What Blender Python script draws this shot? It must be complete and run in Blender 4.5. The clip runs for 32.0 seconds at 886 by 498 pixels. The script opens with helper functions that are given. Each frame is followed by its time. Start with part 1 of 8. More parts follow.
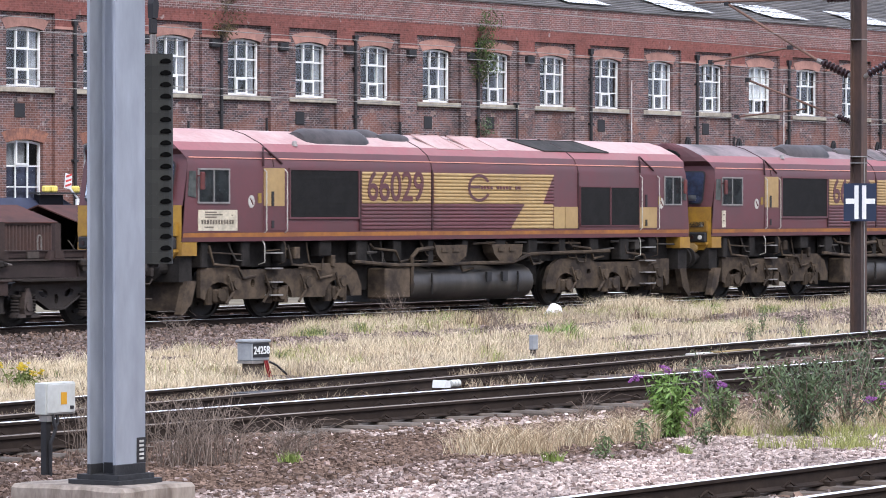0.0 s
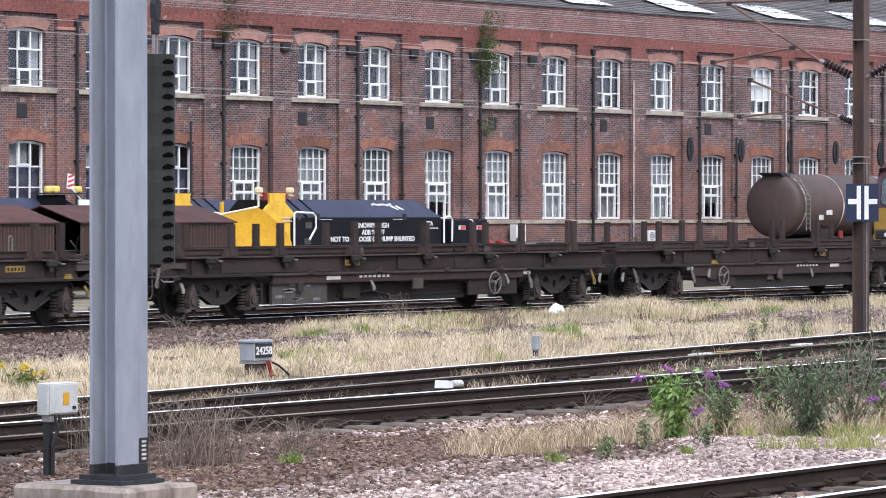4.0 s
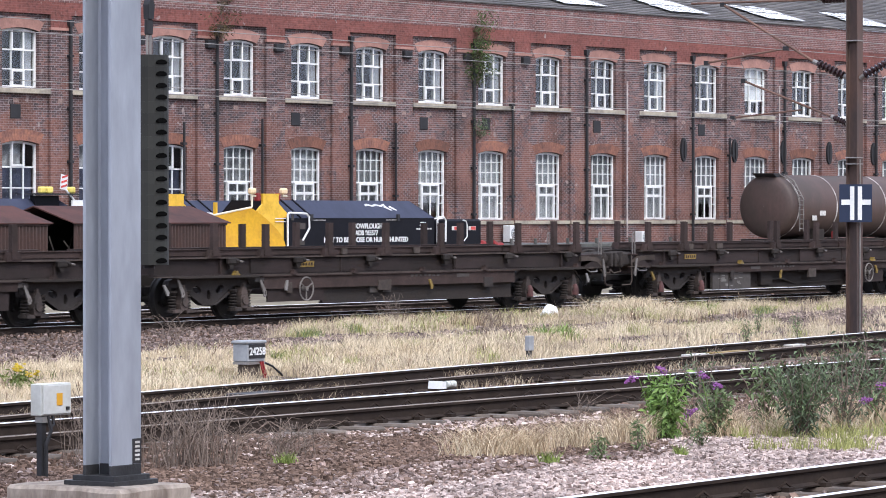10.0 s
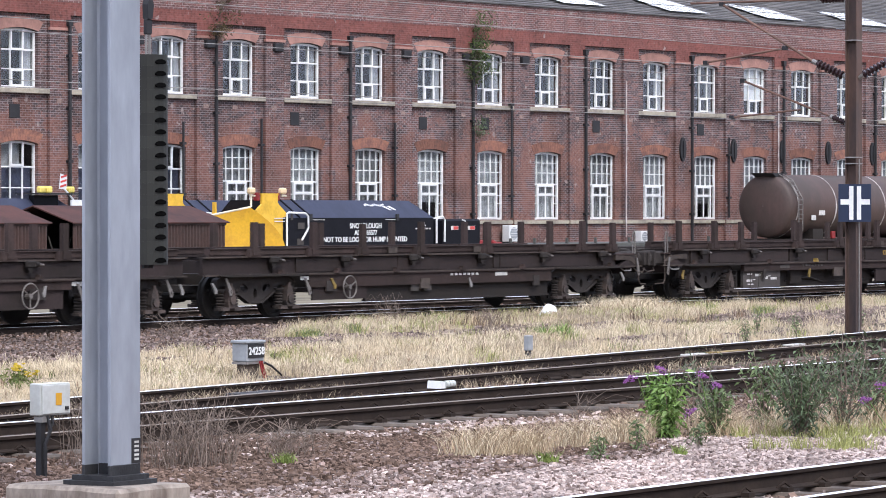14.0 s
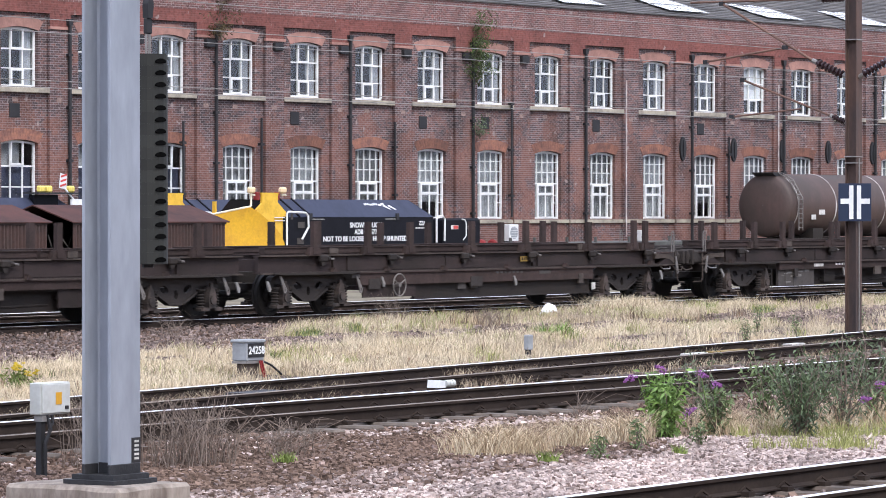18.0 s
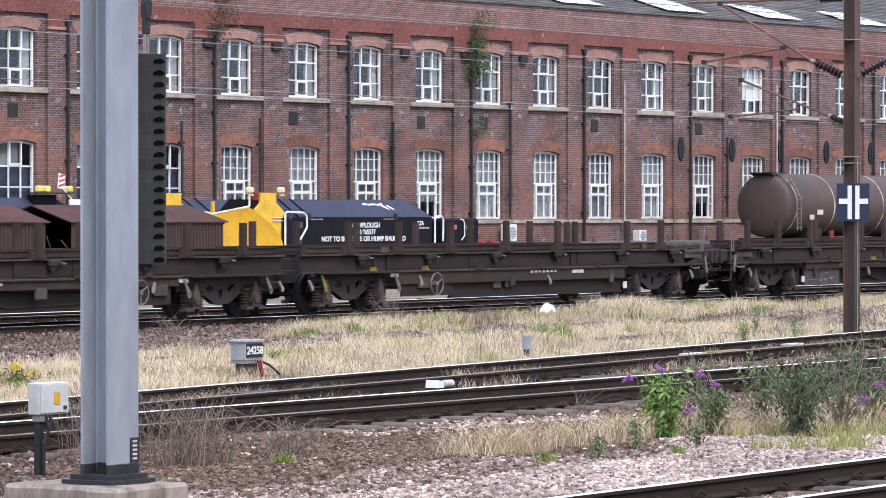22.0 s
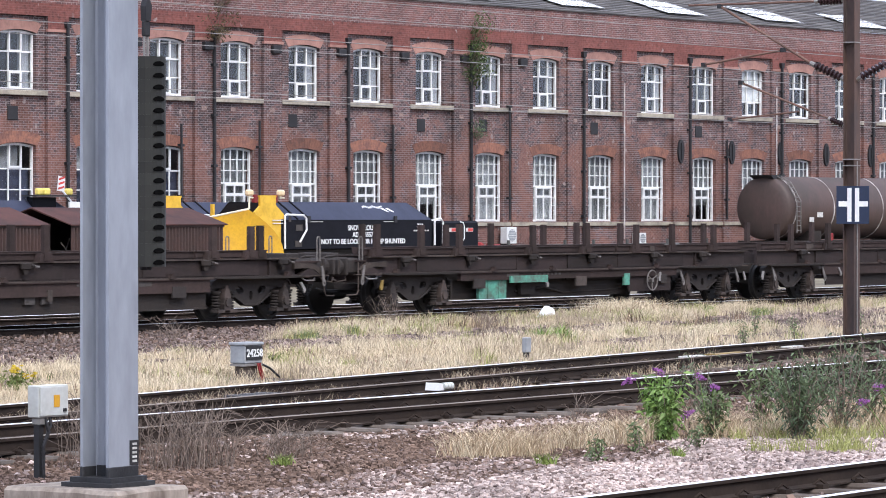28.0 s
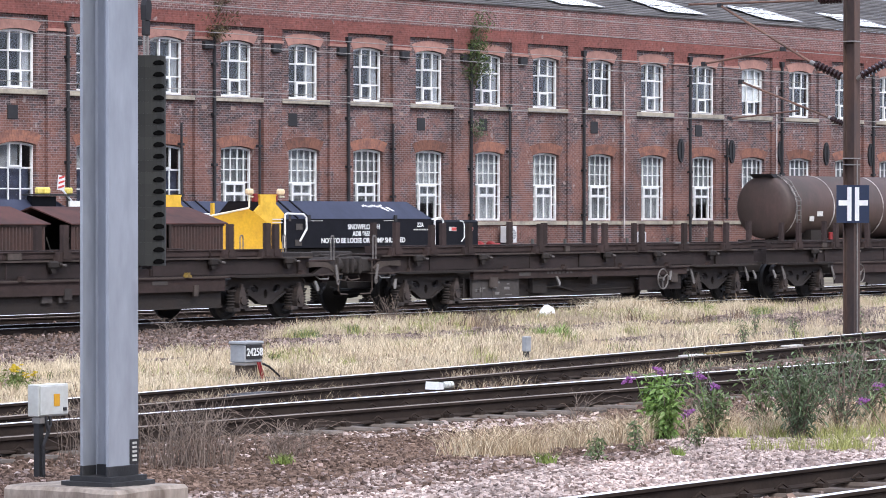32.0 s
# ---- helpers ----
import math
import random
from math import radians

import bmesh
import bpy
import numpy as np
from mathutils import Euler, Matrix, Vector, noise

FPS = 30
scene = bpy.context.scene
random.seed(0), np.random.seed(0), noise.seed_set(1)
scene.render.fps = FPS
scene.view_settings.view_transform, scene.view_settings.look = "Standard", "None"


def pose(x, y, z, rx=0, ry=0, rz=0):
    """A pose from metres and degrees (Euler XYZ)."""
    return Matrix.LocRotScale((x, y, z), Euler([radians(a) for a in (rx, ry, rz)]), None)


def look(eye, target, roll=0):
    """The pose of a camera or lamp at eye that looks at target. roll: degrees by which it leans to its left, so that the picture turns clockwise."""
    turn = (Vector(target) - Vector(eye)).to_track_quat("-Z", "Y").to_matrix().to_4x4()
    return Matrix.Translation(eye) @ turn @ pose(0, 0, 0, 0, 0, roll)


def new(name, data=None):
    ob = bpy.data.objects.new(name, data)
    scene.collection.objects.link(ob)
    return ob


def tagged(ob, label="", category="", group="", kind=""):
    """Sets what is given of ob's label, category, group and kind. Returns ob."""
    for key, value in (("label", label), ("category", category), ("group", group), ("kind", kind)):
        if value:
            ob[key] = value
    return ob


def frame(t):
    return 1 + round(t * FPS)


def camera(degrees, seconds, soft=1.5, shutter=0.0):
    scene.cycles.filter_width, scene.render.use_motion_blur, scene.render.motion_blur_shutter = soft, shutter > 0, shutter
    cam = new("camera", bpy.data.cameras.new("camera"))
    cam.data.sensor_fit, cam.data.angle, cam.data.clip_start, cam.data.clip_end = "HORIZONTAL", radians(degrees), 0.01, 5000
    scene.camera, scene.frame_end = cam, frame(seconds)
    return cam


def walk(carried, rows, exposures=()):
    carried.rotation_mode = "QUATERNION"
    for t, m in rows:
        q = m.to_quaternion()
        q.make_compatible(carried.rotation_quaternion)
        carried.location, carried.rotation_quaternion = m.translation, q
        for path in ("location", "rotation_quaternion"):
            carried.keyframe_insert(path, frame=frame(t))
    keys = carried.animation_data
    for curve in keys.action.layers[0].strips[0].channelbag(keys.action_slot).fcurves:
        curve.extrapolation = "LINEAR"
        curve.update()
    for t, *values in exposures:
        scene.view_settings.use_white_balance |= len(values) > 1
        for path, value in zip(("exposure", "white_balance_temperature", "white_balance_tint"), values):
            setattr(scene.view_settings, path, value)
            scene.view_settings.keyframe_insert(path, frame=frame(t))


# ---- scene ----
from mathutils.geometry import tessellate_polygon

# World: x runs along the running lines in the train's direction, y away from the platform, z up from the rail tops.
cam = camera(13.92, 32.0, soft=0.95, shutter=0.12)
EYE_Z, HEADING, TILT, STEP = 2.15, 33.67, -0.55, 0.008925


def aim(dx, dy):
    """The camera's pose when it is turned by dx and dy small steps from its rest."""
    return pose(0, 0, EYE_Z, 90 + TILT + dy * STEP, 0, HEADING - 90 + dx * STEP)


SWAY = [(0.0, 5.9, -1.5), (0.5, 9.0, -0.8), (1.0, 10.5, -1.5), (2.0, 10.5, -1.7), (3.0, 10.7, 0.0), (3.5, 10.7, 0.0), (4.5, 8.6, -2.6), (5.5, 6.1, -4.6), (6.0, 4.6, -4.6),
        (7.0, 2.7, -3.1), (7.5, 0.3, -3.1), (8.0, 0.0, -1.5), (9.0, 0.0, 0.0), (10.0, -1.6, 0.2), (11.0, -3.1, -1.5), (12.0, -3.1, -3.1), (13.0, -4.6, -1.4), (14.0, -3.1, -0.3),
        (15.5, -3.6, -0.2), (17.0, -3.1, 0.0), (18.0, -3.1, -1.5), (19.0, -3.1, 0.0), (20.0, -4.6, 1.5), (21.0, -4.4, 0.0), (22.0, -6.0, -1.4), (23.0, -6.0, -1.5), (24.0, -5.3, 0.0),
        (25.0, -4.6, 1.5), (26.5, -5.0, 2.2), (27.5, -5.5, 3.2), (28.0, -6.5, 3.2), (28.5, -7.7, 3.0), (29.0, -7.5, 1.0), (29.5, -4.8, 0.0), (30.0, -4.4, 0.0), (31.0, -4.6, 0.5), (32.0, -6.5, 1.5)]
walk(cam, [(t, aim(dx, dy)) for t, dx, dy in SWAY])

# ---- light: a bright overcast summer sky ----
world = bpy.data.worlds.new("sky")
scene.world = world
world.use_nodes = True
sky_nodes = world.node_tree.nodes
sky = sky_nodes.new("ShaderNodeTexSky")
sky.sky_type, sky.sun_disc, sky.sun_elevation, sky.sun_rotation = "NISHITA", False, radians(50), radians(215)
sky.air_density, sky.dust_density, sky.ozone_density = 1.0, 4.0, 1.0
veil = sky_nodes.new("ShaderNodeMix")
veil.data_type = "RGBA"
veil.inputs[0].default_value = 0.72
veil.inputs[7].default_value = (8.2, 9.15, 12.1, 1)
world.node_tree.links.new(sky.outputs[0], veil.inputs[6])
world.node_tree.links.new(veil.outputs[2], sky_nodes["Background"].inputs[0])
sky_nodes["Background"].inputs[1].default_value = 0.1
sun_data = bpy.data.lights.new("sun", "SUN")
sun_data.energy, sun_data.angle, sun_data.color = 1.4, radians(25), (1.0, 0.98, 0.96)
sun = new("sun", sun_data)
sun.matrix_world = look((0, 0, 60), (22, 42, 0))
scene.view_settings.exposure = 0.85

# ---- materials ----
MATS = {}


def mat(name, col, rough=0.75, metal=0.0, var=0.35, scale=1.5, fine=25.0, bump=0.15, col2=None, amount=0.5, island=0.0, objrand=0.0, spec=0.4, streak=1.0):
    """A surface with two scales of mottling between col and col2, fine relief, and an optional change from piece to piece."""
    if name in MATS:
        return MATS[name]
    m = MATS[name] = bpy.data.materials.new(name)
    m.use_nodes = True
    nt = m.node_tree
    b = nt.nodes["Principled BSDF"]
    tc = nt.nodes.new("ShaderNodeTexCoord")
    info = nt.nodes.new("ShaderNodeObjectInfo")
    mp = nt.nodes.new("ShaderNodeMapping")
    mp.inputs["Scale"].default_value = (1, 1, streak)
    nt.links.new(tc.outputs["Object"], mp.inputs["Vector"])
    shift = nt.nodes.new("ShaderNodeMath")
    shift.operation = "MULTIPLY"
    shift.inputs[1].default_value = 37.0
    nt.links.new(info.outputs["Random"], shift.inputs[0])

    def tex(sc, detail):
        n = nt.nodes.new("ShaderNodeTexNoise")
        n.noise_dimensions = "4D"
        n.inputs["Scale"].default_value, n.inputs["Detail"].default_value, n.inputs["Roughness"].default_value = sc, detail, 0.62
        nt.links.new(mp.outputs[0], n.inputs["Vector"])
        nt.links.new(shift.outputs[0], n.inputs["W"])
        return n
    big, small = tex(scale, 5), tex(fine, 3)
    ramp = nt.nodes.new("ShaderNodeMapRange")
    ramp.inputs[1].default_value, ramp.inputs[2].default_value = 0.62 - 0.4 * amount, 0.82 - 0.4 * amount
    nt.links.new(big.outputs[0], ramp.inputs[0])
    mix = nt.nodes.new("ShaderNodeMix")
    mix.data_type = "RGBA"
    c2 = col2 or [c * (1 - var) for c in col]
    mix.inputs[6].default_value, mix.inputs[7].default_value = (*col, 1), (*c2, 1)
    nt.links.new(ramp.outputs[0], mix.inputs[0])
    hsv = nt.nodes.new("ShaderNodeHueSaturation")
    nt.links.new(mix.outputs[2], hsv.inputs["Color"])
    val = nt.nodes.new("ShaderNodeMapRange")
    val.inputs[1].default_value, val.inputs[2].default_value = 0.25, 0.75
    val.inputs[3].default_value, val.inputs[4].default_value = 1 - var * 0.6, 1 + var * 0.6
    nt.links.new(small.outputs[0], val.inputs[0])
    last = val.outputs[0]
    for amt, src in ((island, "g"), (objrand, "o")):
        if amt:
            r = nt.nodes.new("ShaderNodeMapRange")
            r.inputs[3].default_value, r.inputs[4].default_value = 1 - amt, 1 + amt
            nt.links.new(nt.nodes.new("ShaderNodeNewGeometry").outputs["Random Per Island"] if src == "g" else info.outputs["Random"], r.inputs[0])
            mul = nt.nodes.new("ShaderNodeMath")
            mul.operation = "MULTIPLY"
            nt.links.new(last, mul.inputs[0])
            nt.links.new(r.outputs[0], mul.inputs[1])
            last = mul.outputs[0]
    nt.links.new(last, hsv.inputs["Value"])
    nt.links.new(hsv.outputs[0], b.inputs["Base Color"])
    rr = nt.nodes.new("ShaderNodeMapRange")
    rr.inputs[3].default_value, rr.inputs[4].default_value = max(0.02, rough - 0.12), min(1, rough + 0.12)
    nt.links.new(small.outputs[0], rr.inputs[0])
    nt.links.new(rr.outputs[0], b.inputs["Roughness"])
    b.inputs["Metallic"].default_value = metal
    b.inputs["Specular IOR Level"].default_value = spec
    if bump:
        bp = nt.nodes.new("ShaderNodeBump")
        bp.inputs["Strength"].default_value, bp.inputs["Distance"].default_value = bump, 0.02
        nt.links.new(small.outputs[0], bp.inputs["Height"])
        nt.links.new(bp.outputs[0], b.inputs["Normal"])
    return m


def brick_mat(name, c1, c2, mortar, patch, patch_amount=0.5, soot=0.45, bias=0.0):
    """Brickwork laid in the building's own x and z, with patches of other brick and sooty stains."""
    m = MATS[name] = bpy.data.materials.new(name)
    m.use_nodes = True
    nt = m.node_tree
    b = nt.nodes["Principled BSDF"]
    tc = nt.nodes.new("ShaderNodeTexCoord")
    sep = nt.nodes.new("ShaderNodeSeparateXYZ")
    add = nt.nodes.new("ShaderNodeMath")
    com = nt.nodes.new("ShaderNodeCombineXYZ")
    nt.links.new(tc.outputs["Object"], sep.inputs[0])
    nt.links.new(sep.outputs[0], add.inputs[0])
    nt.links.new(sep.outputs[1], add.inputs[1])
    nt.links.new(add.outputs[0], com.inputs[0])
    nt.links.new(sep.outputs[2], com.inputs[1])
    br = nt.nodes.new("ShaderNodeTexBrick")
    br.inputs["Scale"].default_value = 1.0
    br.inputs["Brick Width"].default_value, br.inputs["Row Height"].default_value = 0.235, 0.08
    br.inputs["Mortar Size"].default_value, br.inputs["Mortar Smooth"].default_value, br.inputs["Bias"].default_value = 0.008, 0.3, bias
    br.inputs["Color1"].default_value, br.inputs["Color2"].default_value, br.inputs["Mortar"].default_value = (*c1, 1), (*c2, 1), (*mortar, 1)
    nt.links.new(com.outputs[0], br.inputs["Vector"])

    def noise_at(sc, lo, hi, detail=4):
        n = nt.nodes.new("ShaderNodeTexNoise")
        n.inputs["Scale"].default_value, n.inputs["Detail"].default_value = sc, detail
        nt.links.new(tc.outputs["Object"], n.inputs["Vector"])
        r = nt.nodes.new("ShaderNodeMapRange")
        r.inputs[1].default_value, r.inputs[2].default_value = lo, hi
        nt.links.new(n.outputs[0], r.inputs[0])
        return r

    def blend(a, col, fac, mode="MIX"):
        x = nt.nodes.new("ShaderNodeMix")
        x.data_type, x.blend_type = "RGBA", mode
        nt.links.new(a, x.inputs[6])
        x.inputs[7].default_value = (*col, 1)
        nt.links.new(fac, x.inputs[0])
        return x.outputs[2]
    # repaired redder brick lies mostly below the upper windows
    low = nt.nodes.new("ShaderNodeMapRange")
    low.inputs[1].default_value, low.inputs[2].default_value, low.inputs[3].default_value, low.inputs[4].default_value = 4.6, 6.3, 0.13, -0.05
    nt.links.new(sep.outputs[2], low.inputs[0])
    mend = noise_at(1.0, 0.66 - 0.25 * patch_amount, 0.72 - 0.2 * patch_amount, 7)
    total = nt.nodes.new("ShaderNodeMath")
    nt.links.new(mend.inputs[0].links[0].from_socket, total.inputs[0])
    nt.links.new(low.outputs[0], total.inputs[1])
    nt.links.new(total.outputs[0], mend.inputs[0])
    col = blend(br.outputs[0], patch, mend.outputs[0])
    one = noise_at(5.0, 0.60, 0.75, 2)
    col = blend(col, [c * 1.3 for c in patch], one.outputs[0])
    col = blend(col, (1 - soot, 1 - soot, 1 - soot), noise_at(0.6, 0.42, 0.66, 6).outputs[0], "MULTIPLY")
    salt = noise_at(3.4, 0.66, 0.74, 2)
    col = blend(col, (0.34, 0.27, 0.25), salt.outputs[0])
    col = blend(col, (0.5, 0.48, 0.48), noise_at(7, 0.45, 0.75, 2).outputs[0], "MULTIPLY")
    again = nt.nodes.new("ShaderNodeMix")
    again.data_type, again.blend_type = "RGBA", "MIX"
    nt.links.new(col, again.inputs[6])
    again.inputs[7].default_value = (*mortar, 1)
    fac = nt.nodes.new("ShaderNodeMath")
    fac.operation, fac.inputs[1].default_value = "MULTIPLY", 0.55
    nt.links.new(br.outputs["Fac"], fac.inputs[0])
    nt.links.new(fac.outputs[0], again.inputs[0])
    nt.links.new(again.outputs[2], b.inputs["Base Color"])
    b.inputs["Roughness"].default_value = 0.9
    bp = nt.nodes.new("ShaderNodeBump")
    bp.inputs["Strength"].default_value, bp.inputs["Distance"].default_value, bp.invert = 0.7, 0.012, True
    nt.links.new(br.outputs["Fac"], bp.inputs["Height"])
    nt.links.new(bp.outputs[0], b.inputs["Normal"])
    return m


def glass_mat(name, tint, rough=0.03, trans=1.0, spec=0.5):
    m = MATS[name] = bpy.data.materials.new(name)
    m.use_nodes = True
    b = m.node_tree.nodes["Principled BSDF"]
    b.inputs["Base Color"].default_value = (*tint, 1)
    b.inputs["Specular IOR Level"].default_value = spec
    b.inputs["Roughness"].default_value, b.inputs["Transmission Weight"].default_value, b.inputs["IOR"].default_value = rough, trans, 1.45
    return m


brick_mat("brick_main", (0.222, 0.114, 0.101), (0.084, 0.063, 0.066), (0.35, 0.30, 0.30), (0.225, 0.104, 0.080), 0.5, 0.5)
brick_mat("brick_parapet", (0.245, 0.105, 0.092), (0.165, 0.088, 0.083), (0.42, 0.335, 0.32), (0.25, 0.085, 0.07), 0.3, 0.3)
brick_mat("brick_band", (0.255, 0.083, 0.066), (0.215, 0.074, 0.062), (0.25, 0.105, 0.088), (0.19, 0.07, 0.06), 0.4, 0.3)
mat("brick_arch_red", (0.28, 0.125, 0.085), 0.9, var=0.45, scale=3, fine=14, col2=(0.17, 0.085, 0.068), objrand=0.3)
mat("brick_arch_pink", (0.385, 0.205, 0.165), 0.9, var=0.22, scale=2, fine=14, col2=(0.28, 0.15, 0.125), objrand=0.15)
mat("stone_sill", (0.42, 0.37, 0.29), 0.9, var=0.3, scale=2, fine=20, col2=(0.26, 0.23, 0.19))
mat("plinth_stone", (0.36, 0.29, 0.24), 0.9, var=0.3, scale=1.2, fine=18, col2=(0.2, 0.15, 0.13))
mat("white_paint", (0.8, 0.8, 0.79), 0.5, var=0.12, scale=2, fine=30, bump=0.05)
mat("cinder", (0.062, 0.052, 0.047), 0.95, var=0.4, scale=0.5, fine=9, bump=0.6, col2=(0.045, 0.038, 0.035), spec=0.02)
mat("yard_dust", (0.23, 0.205, 0.15), 0.95, var=0.35, scale=0.5, fine=9, bump=0.5, col2=(0.15, 0.13, 0.105), spec=0.02)
mat("slate", (0.085, 0.078, 0.076), 0.8, var=0.4, scale=1.5, fine=9, col2=(0.105, 0.096, 0.09), island=0.4)
mat("skylight_glass", (0.92, 0.93, 0.95), 0.3, var=0.2, scale=1.5, fine=6, bump=0.02, spec=0.6)
mat("unseen_wall", (0.16, 0.13, 0.115), 0.9, var=0.4, scale=0.6, fine=9, col2=(0.1, 0.085, 0.08))
mat("iron_black", (0.026, 0.025, 0.027), 0.6, var=0.3, scale=2, fine=20)
mat("blind_cloth", (0.27, 0.275, 0.29), 0.9, var=0.2, scale=3, fine=20, bump=0.02, objrand=0.35)
mat("room_navy", (0.05, 0.058, 0.10), 0.8, var=0.4, scale=2, fine=9, bump=0)
mat("room_dark", (0.10, 0.10, 0.10), 0.9)
glass_mat("window_glass", (0.9, 0.93, 0.95))
mat("ground_earth", (0.155, 0.118, 0.094), 0.95, var=0.4, scale=0.35, fine=9, bump=0.6, col2=(0.12, 0.10, 0.085), spec=0.02)
mat("ballast_brown", (0.172, 0.118, 0.092), 0.95, var=0.35, scale=0.5, fine=12, bump=0.5, island=0.55, col2=(0.14, 0.098, 0.08), spec=0.02)
mat("ballast_pink", (0.53, 0.43, 0.39), 0.95, var=0.3, scale=0.6, fine=12, bump=0.5, island=0.45, col2=(0.37, 0.30, 0.275), spec=0.02)
mat("ballast_mauve", (0.29, 0.215, 0.19), 0.95, var=0.35, scale=0.6, fine=12, bump=0.5, island=0.5, col2=(0.21, 0.16, 0.145), spec=0.02)
mat("rail_side", (0.030, 0.021, 0.017), 0.85, metal=0.1, var=0.35, scale=2, fine=18, col2=(0.045, 0.032, 0.025), spec=0.2)
# near-white rail tops: the sky's reflection is put into their colour
mat("rail_top_sheen", (0.85, 0.85, 0.86), 0.55, metal=0.35, var=0.1, scale=1, fine=8, bump=0.0)
mat("rail_dull", (0.26, 0.21, 0.17), 0.6, metal=0.2, var=0.3, scale=1, fine=8, bump=0.02)
mat("sleeper_concrete", (0.16, 0.13, 0.108), 0.95, var=0.35, scale=3, fine=20, bump=0.3, objrand=0.25)
mat("sleeper_wood", (0.13, 0.10, 0.08), 0.95, var=0.4, scale=3, fine=20, bump=0.4, objrand=0.3)


# ---- shape helpers ----
def box(bm, x0, x1, y0, y1, z0, z1, bevel=0.0):
    v = [bm.verts.new((x, y, z)) for z in (z0, z1) for y in (y0, y1) for x in (x0, x1)]
    fs = [bm.faces.new([v[i] for i in f]) for f in ((0, 2, 3, 1), (4, 5, 7, 6), (0, 1, 5, 4), (2, 6, 7, 3), (0, 4, 6, 2), (1, 3, 7, 5))]
    if bevel:
        bmesh.ops.bevel(bm, geom=list({e for f in fs for e in f.edges}), offset=bevel, segments=1, affect="EDGES")


def prism(bm, pts, axis, a, b):
    """A polygon of two-dimensional points, pushed along one axis from a to b."""
    def at(p, d):
        return {"x": (d, p[0], p[1]), "y": (p[0], d, p[1]), "z": (p[0], p[1], d)}[axis]
    lo, hi = [bm.verts.new(at(p, a)) for p in pts], [bm.verts.new(at(p, b)) for p in pts]
    n = len(pts)
    fs = [bm.faces.new(lo), bm.faces.new(hi[::-1])]
    for i in range(n):
        fs.append(bm.faces.new((lo[i], hi[i], hi[(i + 1) % n], lo[(i + 1) % n])))
    bmesh.ops.recalc_face_normals(bm, faces=fs)


def tube(bm, path, r, n=8, r2=None, caps=True):
    """A round bar along a path of points."""
    path = [Vector(p) for p in path]
    rings = []
    for i, p in enumerate(path):
        d = (path[min(i + 1, len(path) - 1)] - path[max(i - 1, 0)]).normalized()
        s = d.orthogonal().normalized() if i == 0 else (side - d * side.dot(d)).normalized()
        side = s
        t = d.cross(s)
        rr = r + ((r2 if r2 is not None else r) - r) * i / max(1, len(path) - 1)
        rings.append([bm.verts.new(p + rr * (math.cos(2 * math.pi * k / n) * s + math.sin(2 * math.pi * k / n) * t)) for k in range(n)])
    for a, b in zip(rings, rings[1:]):
        for k in range(n):
            bm.faces.new((a[k], a[(k + 1) % n], b[(k + 1) % n], b[k]))
    if caps:
        bm.faces.new(rings[0][::-1]), bm.faces.new(rings[-1])


def disc(bm, c, r, axis, depth, n=20):
    """A short cylinder centred on c."""
    d = {"x": Vector((1, 0, 0)), "y": Vector((0, 1, 0)), "z": Vector((0, 0, 1))}[axis] * depth / 2
    tube(bm, [Vector(c) - d, Vector(c) + d], r, n)


def lathe(bm, prof, c, axis, n=20):
    """A profile of (along, radius) turned about an axis through c."""
    c = Vector(c)
    e = {"x": (Vector((1, 0, 0)), Vector((0, 1, 0)), Vector((0, 0, 1))), "y": (Vector((0, 1, 0)), Vector((0, 0, 1)), Vector((1, 0, 0))), "z": (Vector((0, 0, 1)), Vector((1, 0, 0)), Vector((0, 1, 0)))}[axis]
    rings = [[bm.verts.new(c + a * e[0] + max(r, 1e-4) * (math.cos(2 * math.pi * k / n) * e[1] + math.sin(2 * math.pi * k / n) * e[2])) for k in range(n)] for a, r in prof]
    for p, q in zip(rings, rings[1:]):
        for k in range(n):
            bm.faces.new((p[k], p[(k + 1) % n], q[(k + 1) % n], q[k]))


def mesh_of(name, bm, *materials, smooth=False):
    me = bpy.data.meshes.new(name)
    bm.to_mesh(me)
    bm.free()
    for k in materials:
        me.materials.append(MATS[k])
    if smooth:
        me.polygons.foreach_set("use_smooth", [True] * len(me.polygons))
        me.set_sharp_from_angle(angle=radians(35))
    return me


def part(name, bm, material, parent, label="", smooth=False):
    """Links a bmesh as one mesh object under a thing or under a part."""
    ob = new(name, mesh_of(name, bm, material, smooth=smooth) if isinstance(bm, bmesh.types.BMesh) else bm)
    ob.parent = parent
    return tagged(ob, label)


def single(name, fill, material, parent, *args, label="", smooth=False, **kw):
    """One part whose mesh comes from one call of a shape helper."""
    bm = bmesh.new()
    fill(bm, *args, **kw)
    return part(name, bm, material, parent, label, smooth)


def thing(name, label, category, m=None, group="", kind=""):
    ob = tagged(new(name), label, category, group, kind)
    if m is not None:
        ob.matrix_world = m
    return ob


def lettering(name, text, size, material, parent, m, wide=1.0, label="", bold=0.0):
    """Flat raised letters, facing local -y before m is applied."""
    cu = bpy.data.curves.new(name, "FONT")
    cu.body, cu.size, cu.align_x, cu.align_y, cu.extrude, cu.offset = text, size, "CENTER", "CENTER", 0.004, bold
    tmp = new("letters", cu)
    dg = bpy.context.evaluated_depsgraph_get()
    me = bpy.data.meshes.new_from_object(tmp.evaluated_get(dg))
    bpy.data.objects.remove(tmp)
    me.transform(m @ pose(0, 0, 0, 90) @ Matrix.Diagonal((wide, 1, 1, 1)))
    me.materials.clear()
    me.materials.append(MATS[material])
    ob = new(name, me)
    ob.parent = parent
    return tagged(ob, label)


